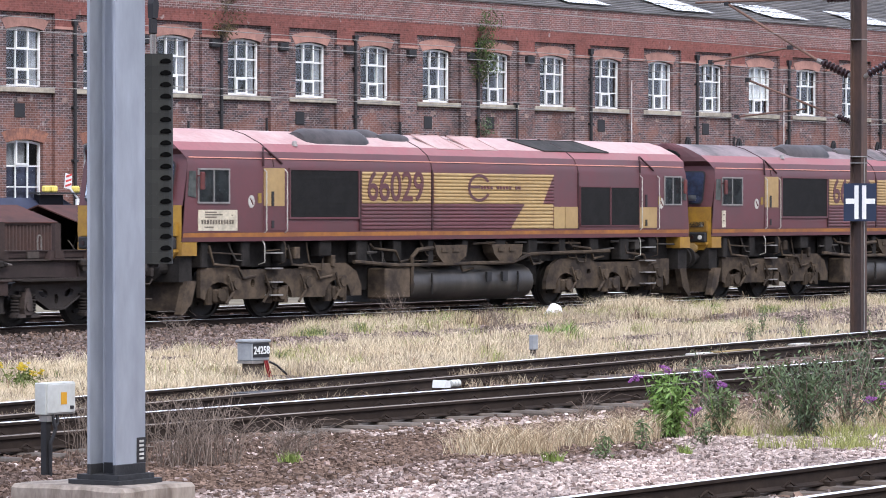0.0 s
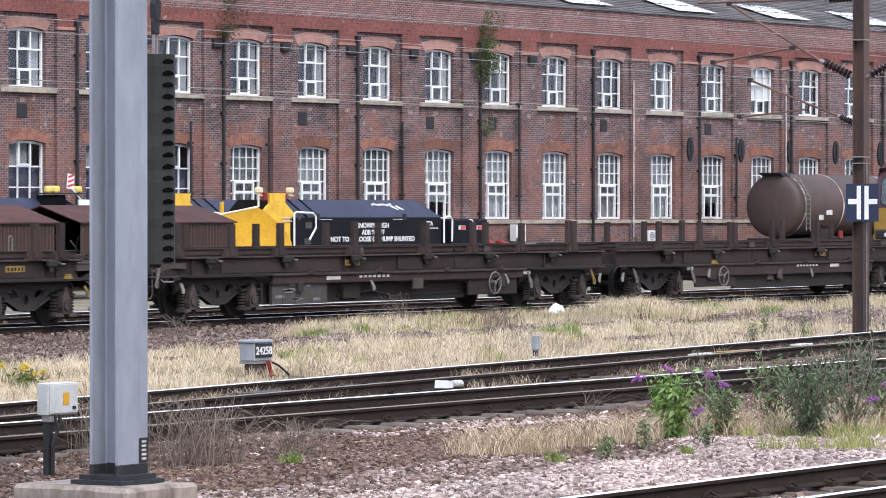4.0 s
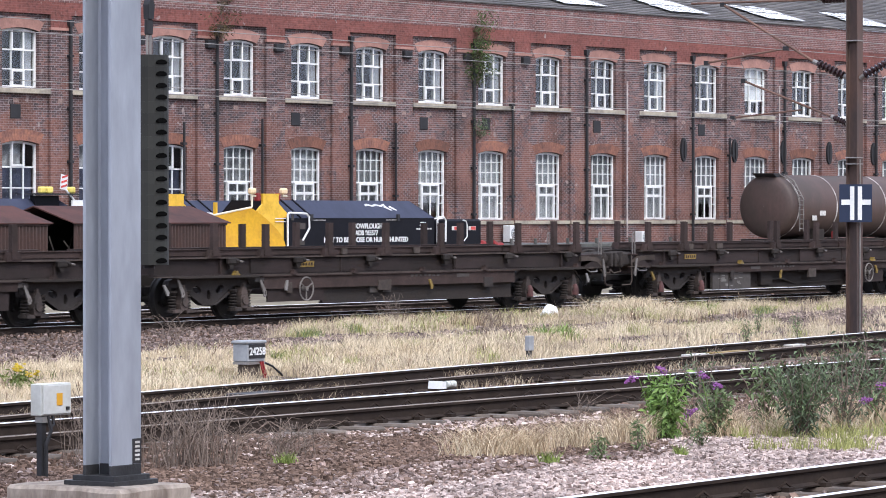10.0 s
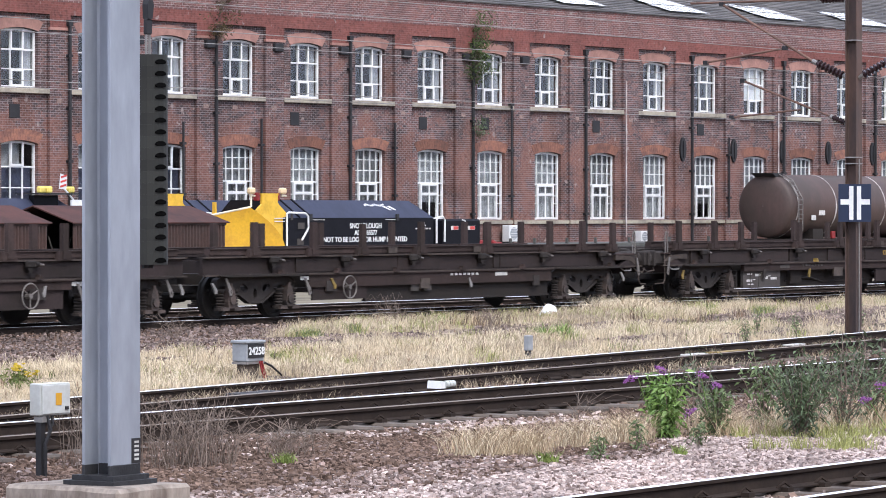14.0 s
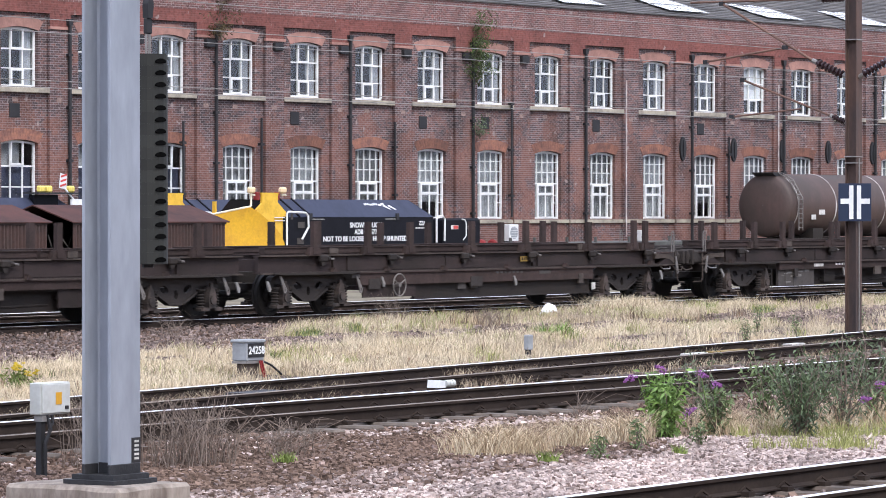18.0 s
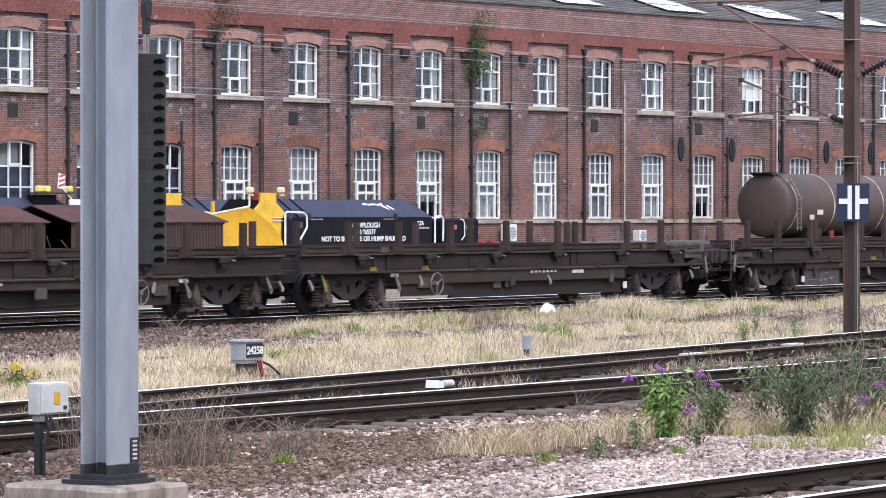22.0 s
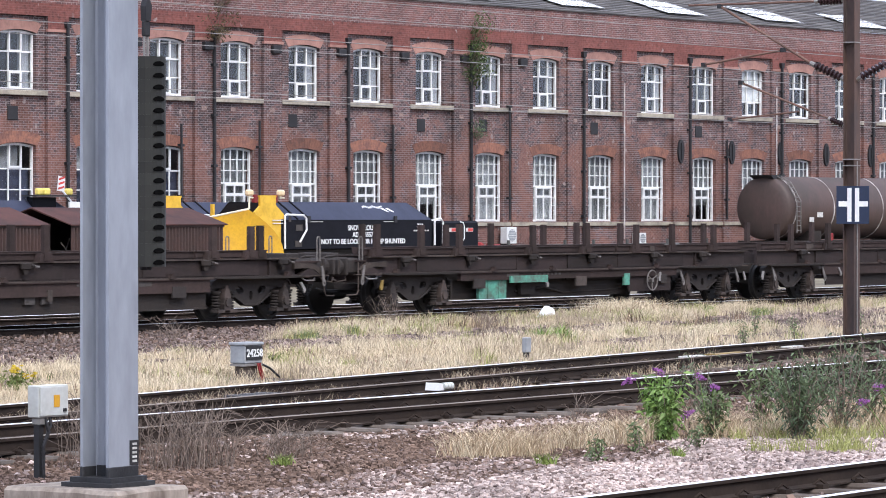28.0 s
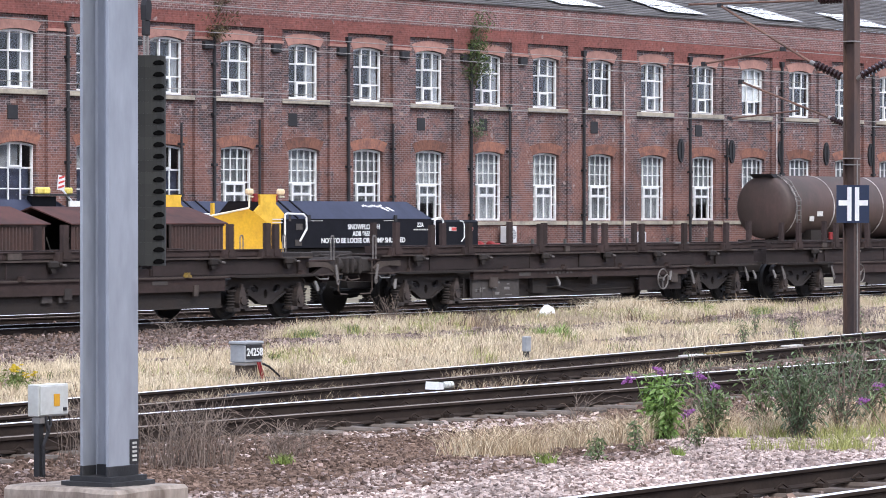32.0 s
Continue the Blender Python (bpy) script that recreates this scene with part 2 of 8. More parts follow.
def soup(name, verts, faces, *materials, index=None):
    """A joined mesh out of arrays."""
    me = bpy.data.meshes.new(name)
    me.from_pydata(verts, [], faces)
    for k in materials:
        me.materials.append(MATS[k])
    if index is not None:
        me.polygons.foreach_set("material_index", index)
    return new(name, me)

# ---- ground ----
rng = np.random.default_rng(5)


def ground_z(x, y):
    """The height of the yard: the ballast round the tracks, and the raised verge beside the goods line."""
    def step(a, b, v):
        t = np.clip((v - a) / (b - a), 0, 1)
        return t * t * (3 - 2 * t)
    z = -0.26 + 0.12 * step(30.5, 35.0, y) - 0.08 * step(38, 42.5, y) + 0.06 * step(43, 44.3, y) + 0.0 * x
    z = z + 0.035 * np.sin(x * 0.9 + y * 0.7) * np.sin(y * 1.3 - x * 0.4) * step(6, 10, y) * (1 - step(42, 44, y))
    z = z + 0.035 * step(21.9, 22.5, y) * (1 - step(29.0, 30.5, y))
    z = z - 0.1 * step(0, 1, 8 - y)
    return z


gx = np.concatenate([[-5000, -1000, -200, -40], np.arange(-10, 130.1, 0.7), [160, 220, 400, 1200, 5000]])
gy = np.concatenate([[-5000, -600, -60, -12], np.arange(0, 52.1, 0.45), [56, 62, 70, 80, 100, 160, 500, 5000]])
GX, GY = np.meshgrid(gx, gy)
GZ = ground_z(GX, GY)
nx, ny = len(gx), len(gy)
gv = np.stack([GX.ravel(), GY.ravel(), GZ.ravel()], 1).tolist()
gf = [(j * nx + i, j * nx + i + 1, (j + 1) * nx + i + 1, (j + 1) * nx + i) for j in range(ny - 1) for i in range(nx - 1)]
ground = tagged(soup("ground", gv, gf, "ground_earth", "cinder", "yard_dust", index=[0 if gy[j] < 44 or gy[j] > 78 else 2 if 51.0 < gy[j] < 66 else 1 for j in range(ny - 1) for i in range(nx - 1)]), "brown earth and gravel of a railway yard", "ground", kind="structure")
ground.data.polygons.foreach_set("use_smooth", [True] * len(gf))


# ---- tracks ----
RAIL = [(-0.075, -0.159), (0.075, -0.159), (0.075, -0.147), (0.012, -0.128), (0.009, -0.045), (0.035, -0.034), (0.036, -0.006), (0.028, 0.0), (-0.028, 0.0), (-0.036, -0.006), (-0.035, -0.034), (-0.009, -0.045), (-0.012, -0.128), (-0.075, -0.147)]


def rail_mesh(length):
    bm = bmesh.new()
    prism(bm, RAIL, "x", 0, length)
    bm.faces.ensure_lookup_table()
    me = mesh_of("rail", bm, "rail_side", "rail_top_sheen", "rail_dull")
    return me


def track(name, x0, x1, yc, sleepers, label, shiny=(True, True), turn=0.0, near=None, dx=0.0, z=0.0):
    """A track from x0 to x1 with its near end at yc; rails, sleepers and clips are parts."""
    t = thing(name, label, "railway track", pose(x0, yc, z, 0, 0, turn), kind="structure")
    for s, bright in zip((-0.7525, 0.7525), shiny):
        me = rail_mesh(x1 - x0)
        for p in me.polygons:
            if p.center.z > -0.005 and p.normal.z > 0.3:
                p.material_index = 1 if bright else 2
        r = new("rail", me)
        r.parent, r.location = t, (0, s, 0)
    bm = bmesh.new()
    box(bm, -0.13, 0.13, -1.28, 1.28, -0.33, -0.165, 0.025)
    sm = mesh_of("sleeper", bm, sleepers)
    bm = bmesh.new()
    for s in (-0.7525, 0.7525):
        for e in (-1, 1):
            box(bm, -0.05, 0.05, s + e * 0.075, s + e * 0.15, -0.165, -0.125)
            tube(bm, [(-0.06, s + e * 0.05, -0.135), (0.0, s + e * 0.09, -0.085), (0.06, s + e * 0.13, -0.135)], 0.013, 5)
    cm = mesh_of("rail_clips", bm, "rail_side")
    n = int((x1 - x0) / 0.68)
    lo, hi = near or (x0, x1)
    for i in range(n):
        x = 0.3 + i * 0.68
        if lo <= x0 + x <= hi:
            o = new("sleeper", sm)
            o.parent, o.location, o.rotation_euler = t, (x, rng.uniform(-0.02, 0.02), rng.uniform(-0.008, 0.008)), (0, 0, rng.uniform(-0.012, 0.012))
            c = new("rail_clips", cm)
            c.parent, c.location = o, (0, 0, 0)
    return t


track("goods_track", -30, 190, 45.68, "sleeper_wood", "running line carrying the goods train, worn steel rails on dark sleepers", near=(48, 96))
track("through_track", 5, 130, 23.75, "sleeper_concrete", "through line with one bright rail on weathered concrete sleepers", near=(20, 66), shiny=(False, True))
track("platform_track", 0, 80, 13.75, "sleeper_wood", "platform line with bright-topped rails and dark sleepers", near=(14, 40))
track("crossover_track", 14, 90, 24.35, "sleeper_wood", "diverging line with rusty rails on old wooden sleepers", shiny=(False, True), turn=6.42, near=(26, 64))
track("second_goods_track", -30, 190, 50.1, "sleeper_wood", "second goods line behind the moving train", near=(58, 110), shiny=(False, True))
track("siding_track", 40, 200, 70.3, "sleeper_wood", "siding on which the stored vehicles stand", shiny=(False, False), near=(88, 140), z=-0.05)

# an unseen wall, added to close the place and darken reflections in glass
bm = bmesh.new()
box(bm, -80, 330, -8.6, -8.0, -0.4, 7.0)
tagged(new("wall_south", mesh_of("wall_south", bm, "unseen_wall")), "unseen plain wall, added behind the platform to darken reflections", "wall", kind="structure")

# ---- the brick works building ----
WALL = pose(137.4, 75.1, 0, 0, 0, -5.73)
works = thing("works_building", "long two-storey Victorian brick railway works with white sash windows", "building", WALL, kind="structure")
PITCH, FIRST, N0, N1 = 3.634, -43.79, -2, 18
U0, U1 = FIRST + (N0 - 0.5) * PITCH, FIRST + (N1 + 0.5) * PITCH
HALF, RECESS, SHIFT = 0.86, 1.315, 0.04
UP, LOW = (6.40, 8.33, 0.11), (1.93, 4.52, 0.11)


def flat_arc(u, half, spring, rise, n=8):
    """Points of a shallow segmental arch, from its right end to its left end."""
    r = (half * half + rise * rise) / (2 * rise)
    a0 = math.asin(half / r)
    return [(u + r * math.sin(a), spring + rise - r + r * math.cos(a)) for a in [a0 - 2 * a0 * k / n for k in range(n + 1)]]


def face(bm, pts, y):
    bm.faces.new([bm.verts.new((p[0], y, p[1])) for p in pts])


def reveal(bm, pts, y0, y1):
    for p, q in zip(pts, pts[1:]):
        bm.faces.new([bm.verts.new(v) for v in ((p[0], y0, p[1]), (q[0], y0, q[1]), (q[0], y1, q[1]), (p[0], y1, p[1]))])


RB = 0.13
for n in range(N0, N1 + 1):
    bm = bmesh.new()
    u = FIRST + n * PITCH
    l, r = u - RECESS, u + RECESS
    u += SHIFT
    for lo, hi, (zs, zt, rise) in ((-0.6, 5.4, LOW), (5.4, 8.93, UP)):
        ring = flat_arc(u, HALF, zt, rise)
        face(bm, [(l, lo), (u - HALF, lo), (u - HALF, hi), (l, hi)], RB)
        face(bm, [(u + HALF, lo), (r, lo), (r, hi), (u + HALF, hi)], RB)
        face(bm, [(u - HALF, lo), (u + HALF, lo), (u + HALF, zs), (u - HALF, zs)], RB)
        for p, q in zip(ring, ring[1:]):
            face(bm, [q, p, (p[0], hi), (q[0], hi)], RB)
        reveal(bm, [(u + HALF, zs)] + ring + [(u - HALF, zs), (u + HALF, zs)], RB, RB + 0.35)
    reveal(bm, [(r, -0.6), (r, 8.93), (l, 8.93), (l, -0.6)], 0, RB)
    bmesh.ops.remove_doubles(bm, verts=bm.verts[:], dist=0.0005)
    part("wall_panel", bm, "brick_main", works)
for n in range(N0, N1 + 2):
    a, b = FIRST + (n - 1) * PITCH + RECESS, FIRST + n * PITCH - RECESS
    if n == N0:
        a = U0
    if n == N1 + 1:
        b = U1
    bm = bmesh.new()
    face(bm, [(a, -0.6), (b, -0.6), (b, 8.93), (a, 8.93)], 0)
    part("pier", bm, "brick_main", works, "projecting brick pier between windows")
single("painted_band", box, "brick_band", works, U0, U1, -0.002, 0.4, 8.93, 9.37, label="band of red-painted brickwork")
for n in range(N0, N1 + 2):
    a, b = max(U0, FIRST + (n - 1) * PITCH + RECESS), min(U1, FIRST + n * PITCH - RECESS)
    single("pier_head", box, "brick_band", works, a + 0.004, b - 0.004, -0.012, 0.05, 8.50, 8.926, label="red-painted head of a brick pier")
    single("corbel", box, "brick_arch_pink", works, a - 0.03, b + 0.03, -0.05, 0.05, 8.40, 8.497, label="moulded brick corbel")
single("parapet", box, "brick_parapet", works, U0, U1, -0.012, 0.45, 9.37, 10.35, label="plum brick parapet below the roof edge")
single("plinth", box, "plinth_stone", works, U0, U1, -0.06, 0.02, -0.6, 1.0, label="weathered plinth")
bm = bmesh.new()
for n in range(N0, N1 + 1):
    u = FIRST + n * PITCH
    box(bm, u - RECESS, u + RECESS, 0.04, 0.16, 1.76, 1.90)
for n in range(N0, N1 + 2):
    box(bm, FIRST + (n - 1) * PITCH + RECESS, FIRST + n * PITCH - RECESS, -0.04, 0.05, 1.76, 1.90)
part("string_course", bm, "stone_sill", works, "stone string course under the lower windows")
# rooms behind the windows
bm = bmesh.new()
box(bm, U0, U1, 0.5, 9.0, -0.6, 10.2)
bmesh.ops.reverse_faces(bm, faces=bm.faces[:])
bm.faces.ensure_lookup_table()
for f in [f for f in bm.faces if abs(f.calc_center_median().y - 0.5) < 0.01]:
    bm.faces.remove(f)
box(bm, U0, U1, 0.5, 9.0, 5.3, 5.6)
part("inner_walls", bm, "room_dark", works, "dim rooms behind the windows")


def bar_set(bm, y0, y1, bars):
    for x0, x1, z0, z1 in bars:
        box(bm, x0, x1, y0, y1, z0, z1)


def window_frame(kind):
    """White timber frame with its glazing bars, centred on x = 0."""
    zs, zt, rise = UP if kind == "up" else LOW
    bm = bmesh.new()
    outer, inner = flat_arc(0, HALF - 0.01, zt, rise - 0.01), flat_arc(0, HALF - 0.085, zt - 0.05, rise - 0.04)
    for p, q, s, t in zip(outer, outer[1:], inner, inner[1:]):
        prism(bm, [p, q, t, s], "y", 0.0, 0.09)
    x, b = HALF - 0.01, 0.07
    bar_set(bm, 0.0, 0.09, [(-x, -x + b, zs, zt), (x - b, x, zs, zt), (-x, x, zs, zs + 0.08)])
    if kind == "wide":
        bar_set(bm, 0.01, 0.075, [(-0.30, -0.265, zs + 0.08, zt + 0.08), (0.265, 0.30, zs + 0.08, zt + 0.08), (-x, x, 3.72, 3.77), (-x, x, 3.02, 3.06), (-x, x, 2.4, 2.44)])
        bar_set(bm, -0.025, 0.01, [(-0.30, -0.24, 3.77, 4.58), (0.24, 0.30, 3.77, 4.58), (-0.24, 0.24, 3.77, 3.84)])
    elif kind == "up":
        bar_set(bm, 0.01, 0.075, [(-0.30, -0.265, zs + 0.08, zt + 0.08), (0.265, 0.30, zs + 0.08, zt + 0.08), (-x, x, 7.02, 7.06), (-x, x, 7.67, 7.72)])
        bar_set(bm, -0.025, 0.01, [(-0.30, -0.24, 7.75, 8.38), (0.24, 0.30, 7.75, 8.38), (-0.30, 0.30, 7.67, 7.75)])
        bar_set(bm, -0.026, 0.009, [(-0.30, -0.22, 6.52, 6.96), (0.22, 0.30, 6.52, 6.96), (-0.30, 0.30, 6.44, 6.52), (-0.30, 0.30, 6.96, 7.05)])
    else:
        # five thin lights above a two-pane hopper, tall panes below
        bar_set(bm, 0.012, 0.07, [(c - 0.014, c + 0.014, 3.36, zt + 0.09) for c in (-0.52, -0.175, 0.175, 0.52)])
        bar_set(bm, 0.014, 0.068, [(-x, x, 4.17, 4.195), (-x, x, 3.77, 3.80), (-x, -0.5, 2.55, 2.58), (0.5, x, 2.55, 2.58)])
        bar_set(bm, 0.01, 0.075, [(-x, x, 3.31, 3.36), (-0.53, -0.47, zs, 3.3), (0.47, 0.53, zs, 3.3), (-x, x, 2.86, 2.89)])
        bar_set(bm, -0.025, 0.01, [(-0.53, 0.53, 2.88, 2.97), (-0.53, 0.53, 3.24, 3.32), (-0.53, -0.45, 2.97, 3.24), (0.45, 0.53, 2.97, 3.24), (-0.03, 0.03, 2.97, 3.24), (-0.53, -0.46, 1.95, 2.88), (0.46, 0.53, 1.95, 2.88), (-0.03, 0.03, 1.95, 2.88), (-0.46, 0.46, 1.95, 2.02)])
    return mesh_of("window", bm, "white_paint")


def arch_mesh(zt, rise, depth, m):
    """The brick arch over an opening, voussoir by voussoir."""
    bm = bmesh.new()
    low, high = flat_arc(0, HALF + 0.02, zt, rise + 0.01, 14), flat_arc(0, HALF + 0.24, zt + depth * 0.8, rise + 0.06, 14)
    for p, q, s, t in zip(low, low[1:], high, high[1:]):
        g = 0.004 if m == "brick_arch_red" else -0.001
        prism(bm, [(p[0] - g, p[1]), (q[0] + g, q[1]), (t[0] + g, t[1]), (s[0] - g, s[1])], "y", -0.012, 0.03)
    return mesh_of("arch", bm, m)


FRAMES = {k: window_frame(k) for k in ("up", "low", "wide")}
ARCHES = {"up": arch_mesh(UP[1], UP[2], 0.40, "brick_arch_pink"), "low": arch_mesh(LOW[1], LOW[2], 0.42, "brick_arch_red")}
bm = bmesh.new()
box(bm, -0.265, 0.265, 0.0, 0.006, -0.31, 0.31)
PANE = mesh_of("pane", bm, "window_glass")
bm = bmesh.new()
prism(bm, [(-HALF, LOW[0]), (HALF, LOW[0])] + flat_arc(0, HALF, LOW[1], LOW[2]), "y", 0.045, 0.051)
TALL = mesh_of("pane", bm, "window_glass")
bm = bmesh.new()
box(bm, -RECESS + 0.004, RECESS - 0.004, -0.03, 0.16, 6.22, 6.39, 0.015)
SILL = mesh_of("sill", bm, "stone_sill")
mat("rail_linen", (0.6, 0.6, 0.6), 0.9, var=0.1, scale=3, fine=30, bump=0)
BLINDS = []
for k, (a, b, c, d) in enumerate(((-0.8, 0.8, 1.95, 4.6), (-0.8, 0.8, 2.6, 4.6), (-0.8, 0.8, 6.42, 8.4), (0.28, 0.8, 6.42, 8.4), (-0.8, 0.8, 7.05, 8.4))):
    bm = bmesh.new()
    m = 14
    pts = [bm.verts.new((a + (b - a) * i / m, 0.16 + 0.03 * (i % 2), z)) for z in (c, d) for i in range(m + 1)]
    for i in range(m):
        bm.faces.new((pts[i], pts[i + 1], pts[m + 2 + i], pts[m + 1 + i]))
    BLINDS.append(mesh_of("curtain", bm, "blind_cloth"))
for n in range(N0, N1 + 1):
    u = FIRST + n * PITCH
    for k in ("up", "low"):
        w = part("window", FRAMES["wide" if k == "low" and n < 3 else k], None, works)
        w.location = (u + SHIFT, RB + 0.145, 0)
        a = part("arch", ARCHES[k], None, works, "segmental brick arch")
        a.location = (u + SHIFT, RB, 0)
        if k == "up":
            for i in range(3):
                for j in range(3):
                    p = part("pane", PANE, None, w)
                    p.visible_shadow = False
                    p.location = ((i - 1) * 0.545, 0.045, 6.73 + j * 0.655 + (0.02 if j == 2 else 0))
            s = part("sill", SILL, None, works, "worn stone window sill")
            s.location = (u, 0, 0)
            if n == 12:
                single("roller_blind", box, "rail_linen", w, -0.78, 0.78, 0.12, 0.13, 7.0, 8.40, label="white roller blind half drawn")
            cur = {12: None, 5: 3, 3: 3}.get(n, 3 if n % 4 != 1 else None)
            if cur is not None:
                part("curtain", BLINDS[cur], None, w)
        else:
            part("pane", TALL, None, w).visible_shadow = False
            if n > 2:
                part("curtain", BLINDS[0 if n > 5 and n % 5 != 1 else 1], None, w)
            else:
                # two added sheets paint the dim room: navy below, paler grey above
                single("curtain", box, "room_navy", w, -0.82, 0.82, 0.2, 0.21, 1.95, 3.75, label="navy sheet added for the dim room behind the glass")
                single("curtain", box, "blind_cloth", w, -0.82, 0.3, 0.2, 0.21, 3.76, 4.6, label="grey sheet added for the paler top of the room")


mat("pipe_pale", (0.6, 0.55, 0.53), 0.6, var=0.4, scale=2, fine=15, col2=(0.4, 0.3, 0.28))
mat("brick_pale", (0.34, 0.24, 0.21), 0.9, var=0.5, scale=9, fine=30)


def pipe(u, z0, z1, m="iron_black", r=0.06, hopper=True):
    bm = bmesh.new()
    tube(bm, [(u, -0.1, z0), (u, -0.1, z1)], r, 8)
    for z in np.arange(z0 + 0.8, z1, 1.8):
        if m != "iron_black":
            continue
        box(bm, u - 0.1, u + 0.1, -0.16, -0.002, z, z + 0.09)
    if hopper:
        prism(bm, [(u - 0.08, z1), (u + 0.08, z1), (u + 0.11, z1 + 0.22), (u - 0.11, z1 + 0.22)], "y", -0.16, -0.002)
    part("drainpipe", bm, m, works, "cast-iron drainpipe" if m == "iron_black" else "pale thin pipe")


for u in (-41.6, -34.28, -26.97, -19.7, -12.46, -5.1, 1.75, 9.05, 16.35):
    pipe(u, -0.5, 8.55)
for u, a, b in ((-9.74, 1.2, 7.6), (1.32, -0.4, 7.7)):
    pipe(u, a, b, "pipe_pale", 0.03, False)
for u, a, b in ((-24.4, 2, 5.6), (-31.9, 2, 5.6), (-36.0, 2, 5.4), (-17.3, 2, 6.5), (-2.4, 2, 5.4)):
    pipe(u, a, b, "iron_black", 0.045, False)
for n in range(0, 13):
    u = -43.97 + (n + 0.5) * PITCH
    for k, du in enumerate((-0.5 * PITCH, 0.15)):
        single("air_brick", box, "brick_pale", works, u + du - 0.13, u + du + 0.13, (RB if k == 0 else 0) - 0.008, RB + 0.01, 5.92, 6.06, label="pale terracotta air brick")
    if 0 < n < 8:
        single("wall_box", box, "iron_black", works, u + 0.05, u + 0.5, -0.16, 0.01, 8.06, 8.35, 0.02, label="black iron vent box")
for u, z in ((-44.0, 5.62), (-29.85, 5.64), (-22.5, 5.62), (-18.7, 5.68), (-11.5, 5.7), (-4.2, 5.7)):
    single("air_vent", box, "iron_black", works, u - 0.24, u + 0.24, RB - 0.03, RB + 0.02, z - 0.24, z + 0.24, 0.015, label="dark louvred wall vent")
for u in (-5.7, -1.98, 1.7, 5.3, 8.9, 12.6):
    bm = bmesh.new()
    prism(bm, [(u + 0.21 * math.sin(a), 4.85 + 0.5 * math.cos(a) * (0.8 + 0.2 * abs(math.cos(a)))) for a in [2 * math.pi * k / 20 for k in range(20)]], "y", -0.08, 0.0)
    prism(bm, [(u - 0.03, 4.5), (u + 0.03, 4.5), (u + 0.03, 5.2), (u - 0.03, 5.2)], "y", -0.12, -0.08)
    part("wall_tie_plate", bm, "iron_black", works, "black iron tie plate")

mat("panel_lead", (0.55, 0.55, 0.56), 0.7)
# roof: slates laid course by course on a low slope, with glazed strips
ROOF_RISE, ROOF_RUN = 2.25, 7.5
bm = bmesh.new()
rows = 22
for j in range(rows):
    for i in range(int((U1 - U0) / 1.2)):
        a = U0 + i * 1.2
        y0, y1 = -0.08 + ROOF_RUN * j / rows, -0.08 + ROOF_RUN * (j + 1.15) / rows
        z0, z1 = 10.40 + ROOF_RISE * j / rows, 10.36 + ROOF_RISE * (j + 1.15) / rows
        v = [bm.verts.new(p) for p in ((a, y0, z0), (a + 1.19, y0, z0), (a + 1.19, y1, z1), (a, y1, z1), (a, y0, z0 - 0.05), (a + 1.19, y0, z0 - 0.05))]
        bm.faces.new(v[:4]), bm.faces.new((v[0], v[4], v[5], v[1]))
v = [bm.verts.new(p) for p in ((U0, ROOF_RUN, 10.4 + ROOF_RISE), (U1, ROOF_RUN, 10.4 + ROOF_RISE), (U1, 2 * ROOF_RUN, 10.3), (U0, 2 * ROOF_RUN, 10.3))]
bm.faces.new(v)
part("roof", bm, "slate", works, "low slate roof with glazed strips")
for k in range(-6, 4):
    u = 1.4 + k * 7.268
    bm = bmesh.new()
    for i in range(6):
        a = u + i * 0.47
        for j in range(2):
            y0, y1 = 0.5 + j * 1.15, 0.5 + (j + 1) * 1.15 + (0.12 * math.sin(i * 2.1) if j else 0)
            v = [bm.verts.new(p) for p in ((a, y0, 10.515 + 0.3 * (y0 - 0.05)), (a + 0.43, y0, 10.515 + 0.3 * (y0 - 0.05)), (a + 0.43, y1, 10.49 + 0.3 * (y1 - 0.05)), (a, y1, 10.49 + 0.3 * (y1 - 0.05)))]
            bm.faces.new(v)
    part("skylight", bm, "skylight_glass", works, "bright glazed roof light")
    bm = bmesh.new()
    for i in range(7):
        a = u - 0.02 + i * 0.47
        tube(bm, [(a, 0.45, 10.52 + 0.3 * 0.4), (a, 2.75, 10.52 + 0.3 * 2.7)], 0.009, 5)
    part("glazing_bar", bm, "panel_lead", works)
bm = bmesh.new()
box(bm, U0, U1, 14.5, 15.0, -0.6, 10.3)
box(bm, U0 - 0.4, U0 - 0.01, 0, 15.0, -0.6, 10.3)
box(bm, U1 + 0.01, U1 + 0.4, 0, 15.0, -0.6, 10.3)
part("end_wall", bm, "brick_main", works)


# ---- the grey line mast with its balance weights ----
mat("galvanised", (0.365, 0.39, 0.435), 0.55, metal=0.35, var=0.2, scale=1.6, fine=9, bump=0.03, streak=0.3, col2=(0.29, 0.31, 0.345))
mat("concrete", (0.33, 0.28, 0.235), 0.95, var=0.4, scale=5, fine=18, bump=0.4, col2=(0.17, 0.135, 0.11), streak=0.35)
mat("weight_iron", (0.027, 0.0275, 0.024), 0.7, var=0.25, scale=2, fine=14, bump=0.1, objrand=0.15)
mat("tube_rust", (0.19, 0.105, 0.078), 0.75, var=0.35, scale=3, fine=18, col2=(0.12, 0.07, 0.055))
mat("porcelain_brown", (0.042, 0.022, 0.024), 0.25, var=0.2, bump=0.0)
mat("bitumen", (0.03, 0.03, 0.033), 0.7, var=0.4, scale=5, fine=30, bump=0.4)
mat("slot_shade", (0.006, 0.006, 0.006), 0.95, bump=0, spec=0.0)
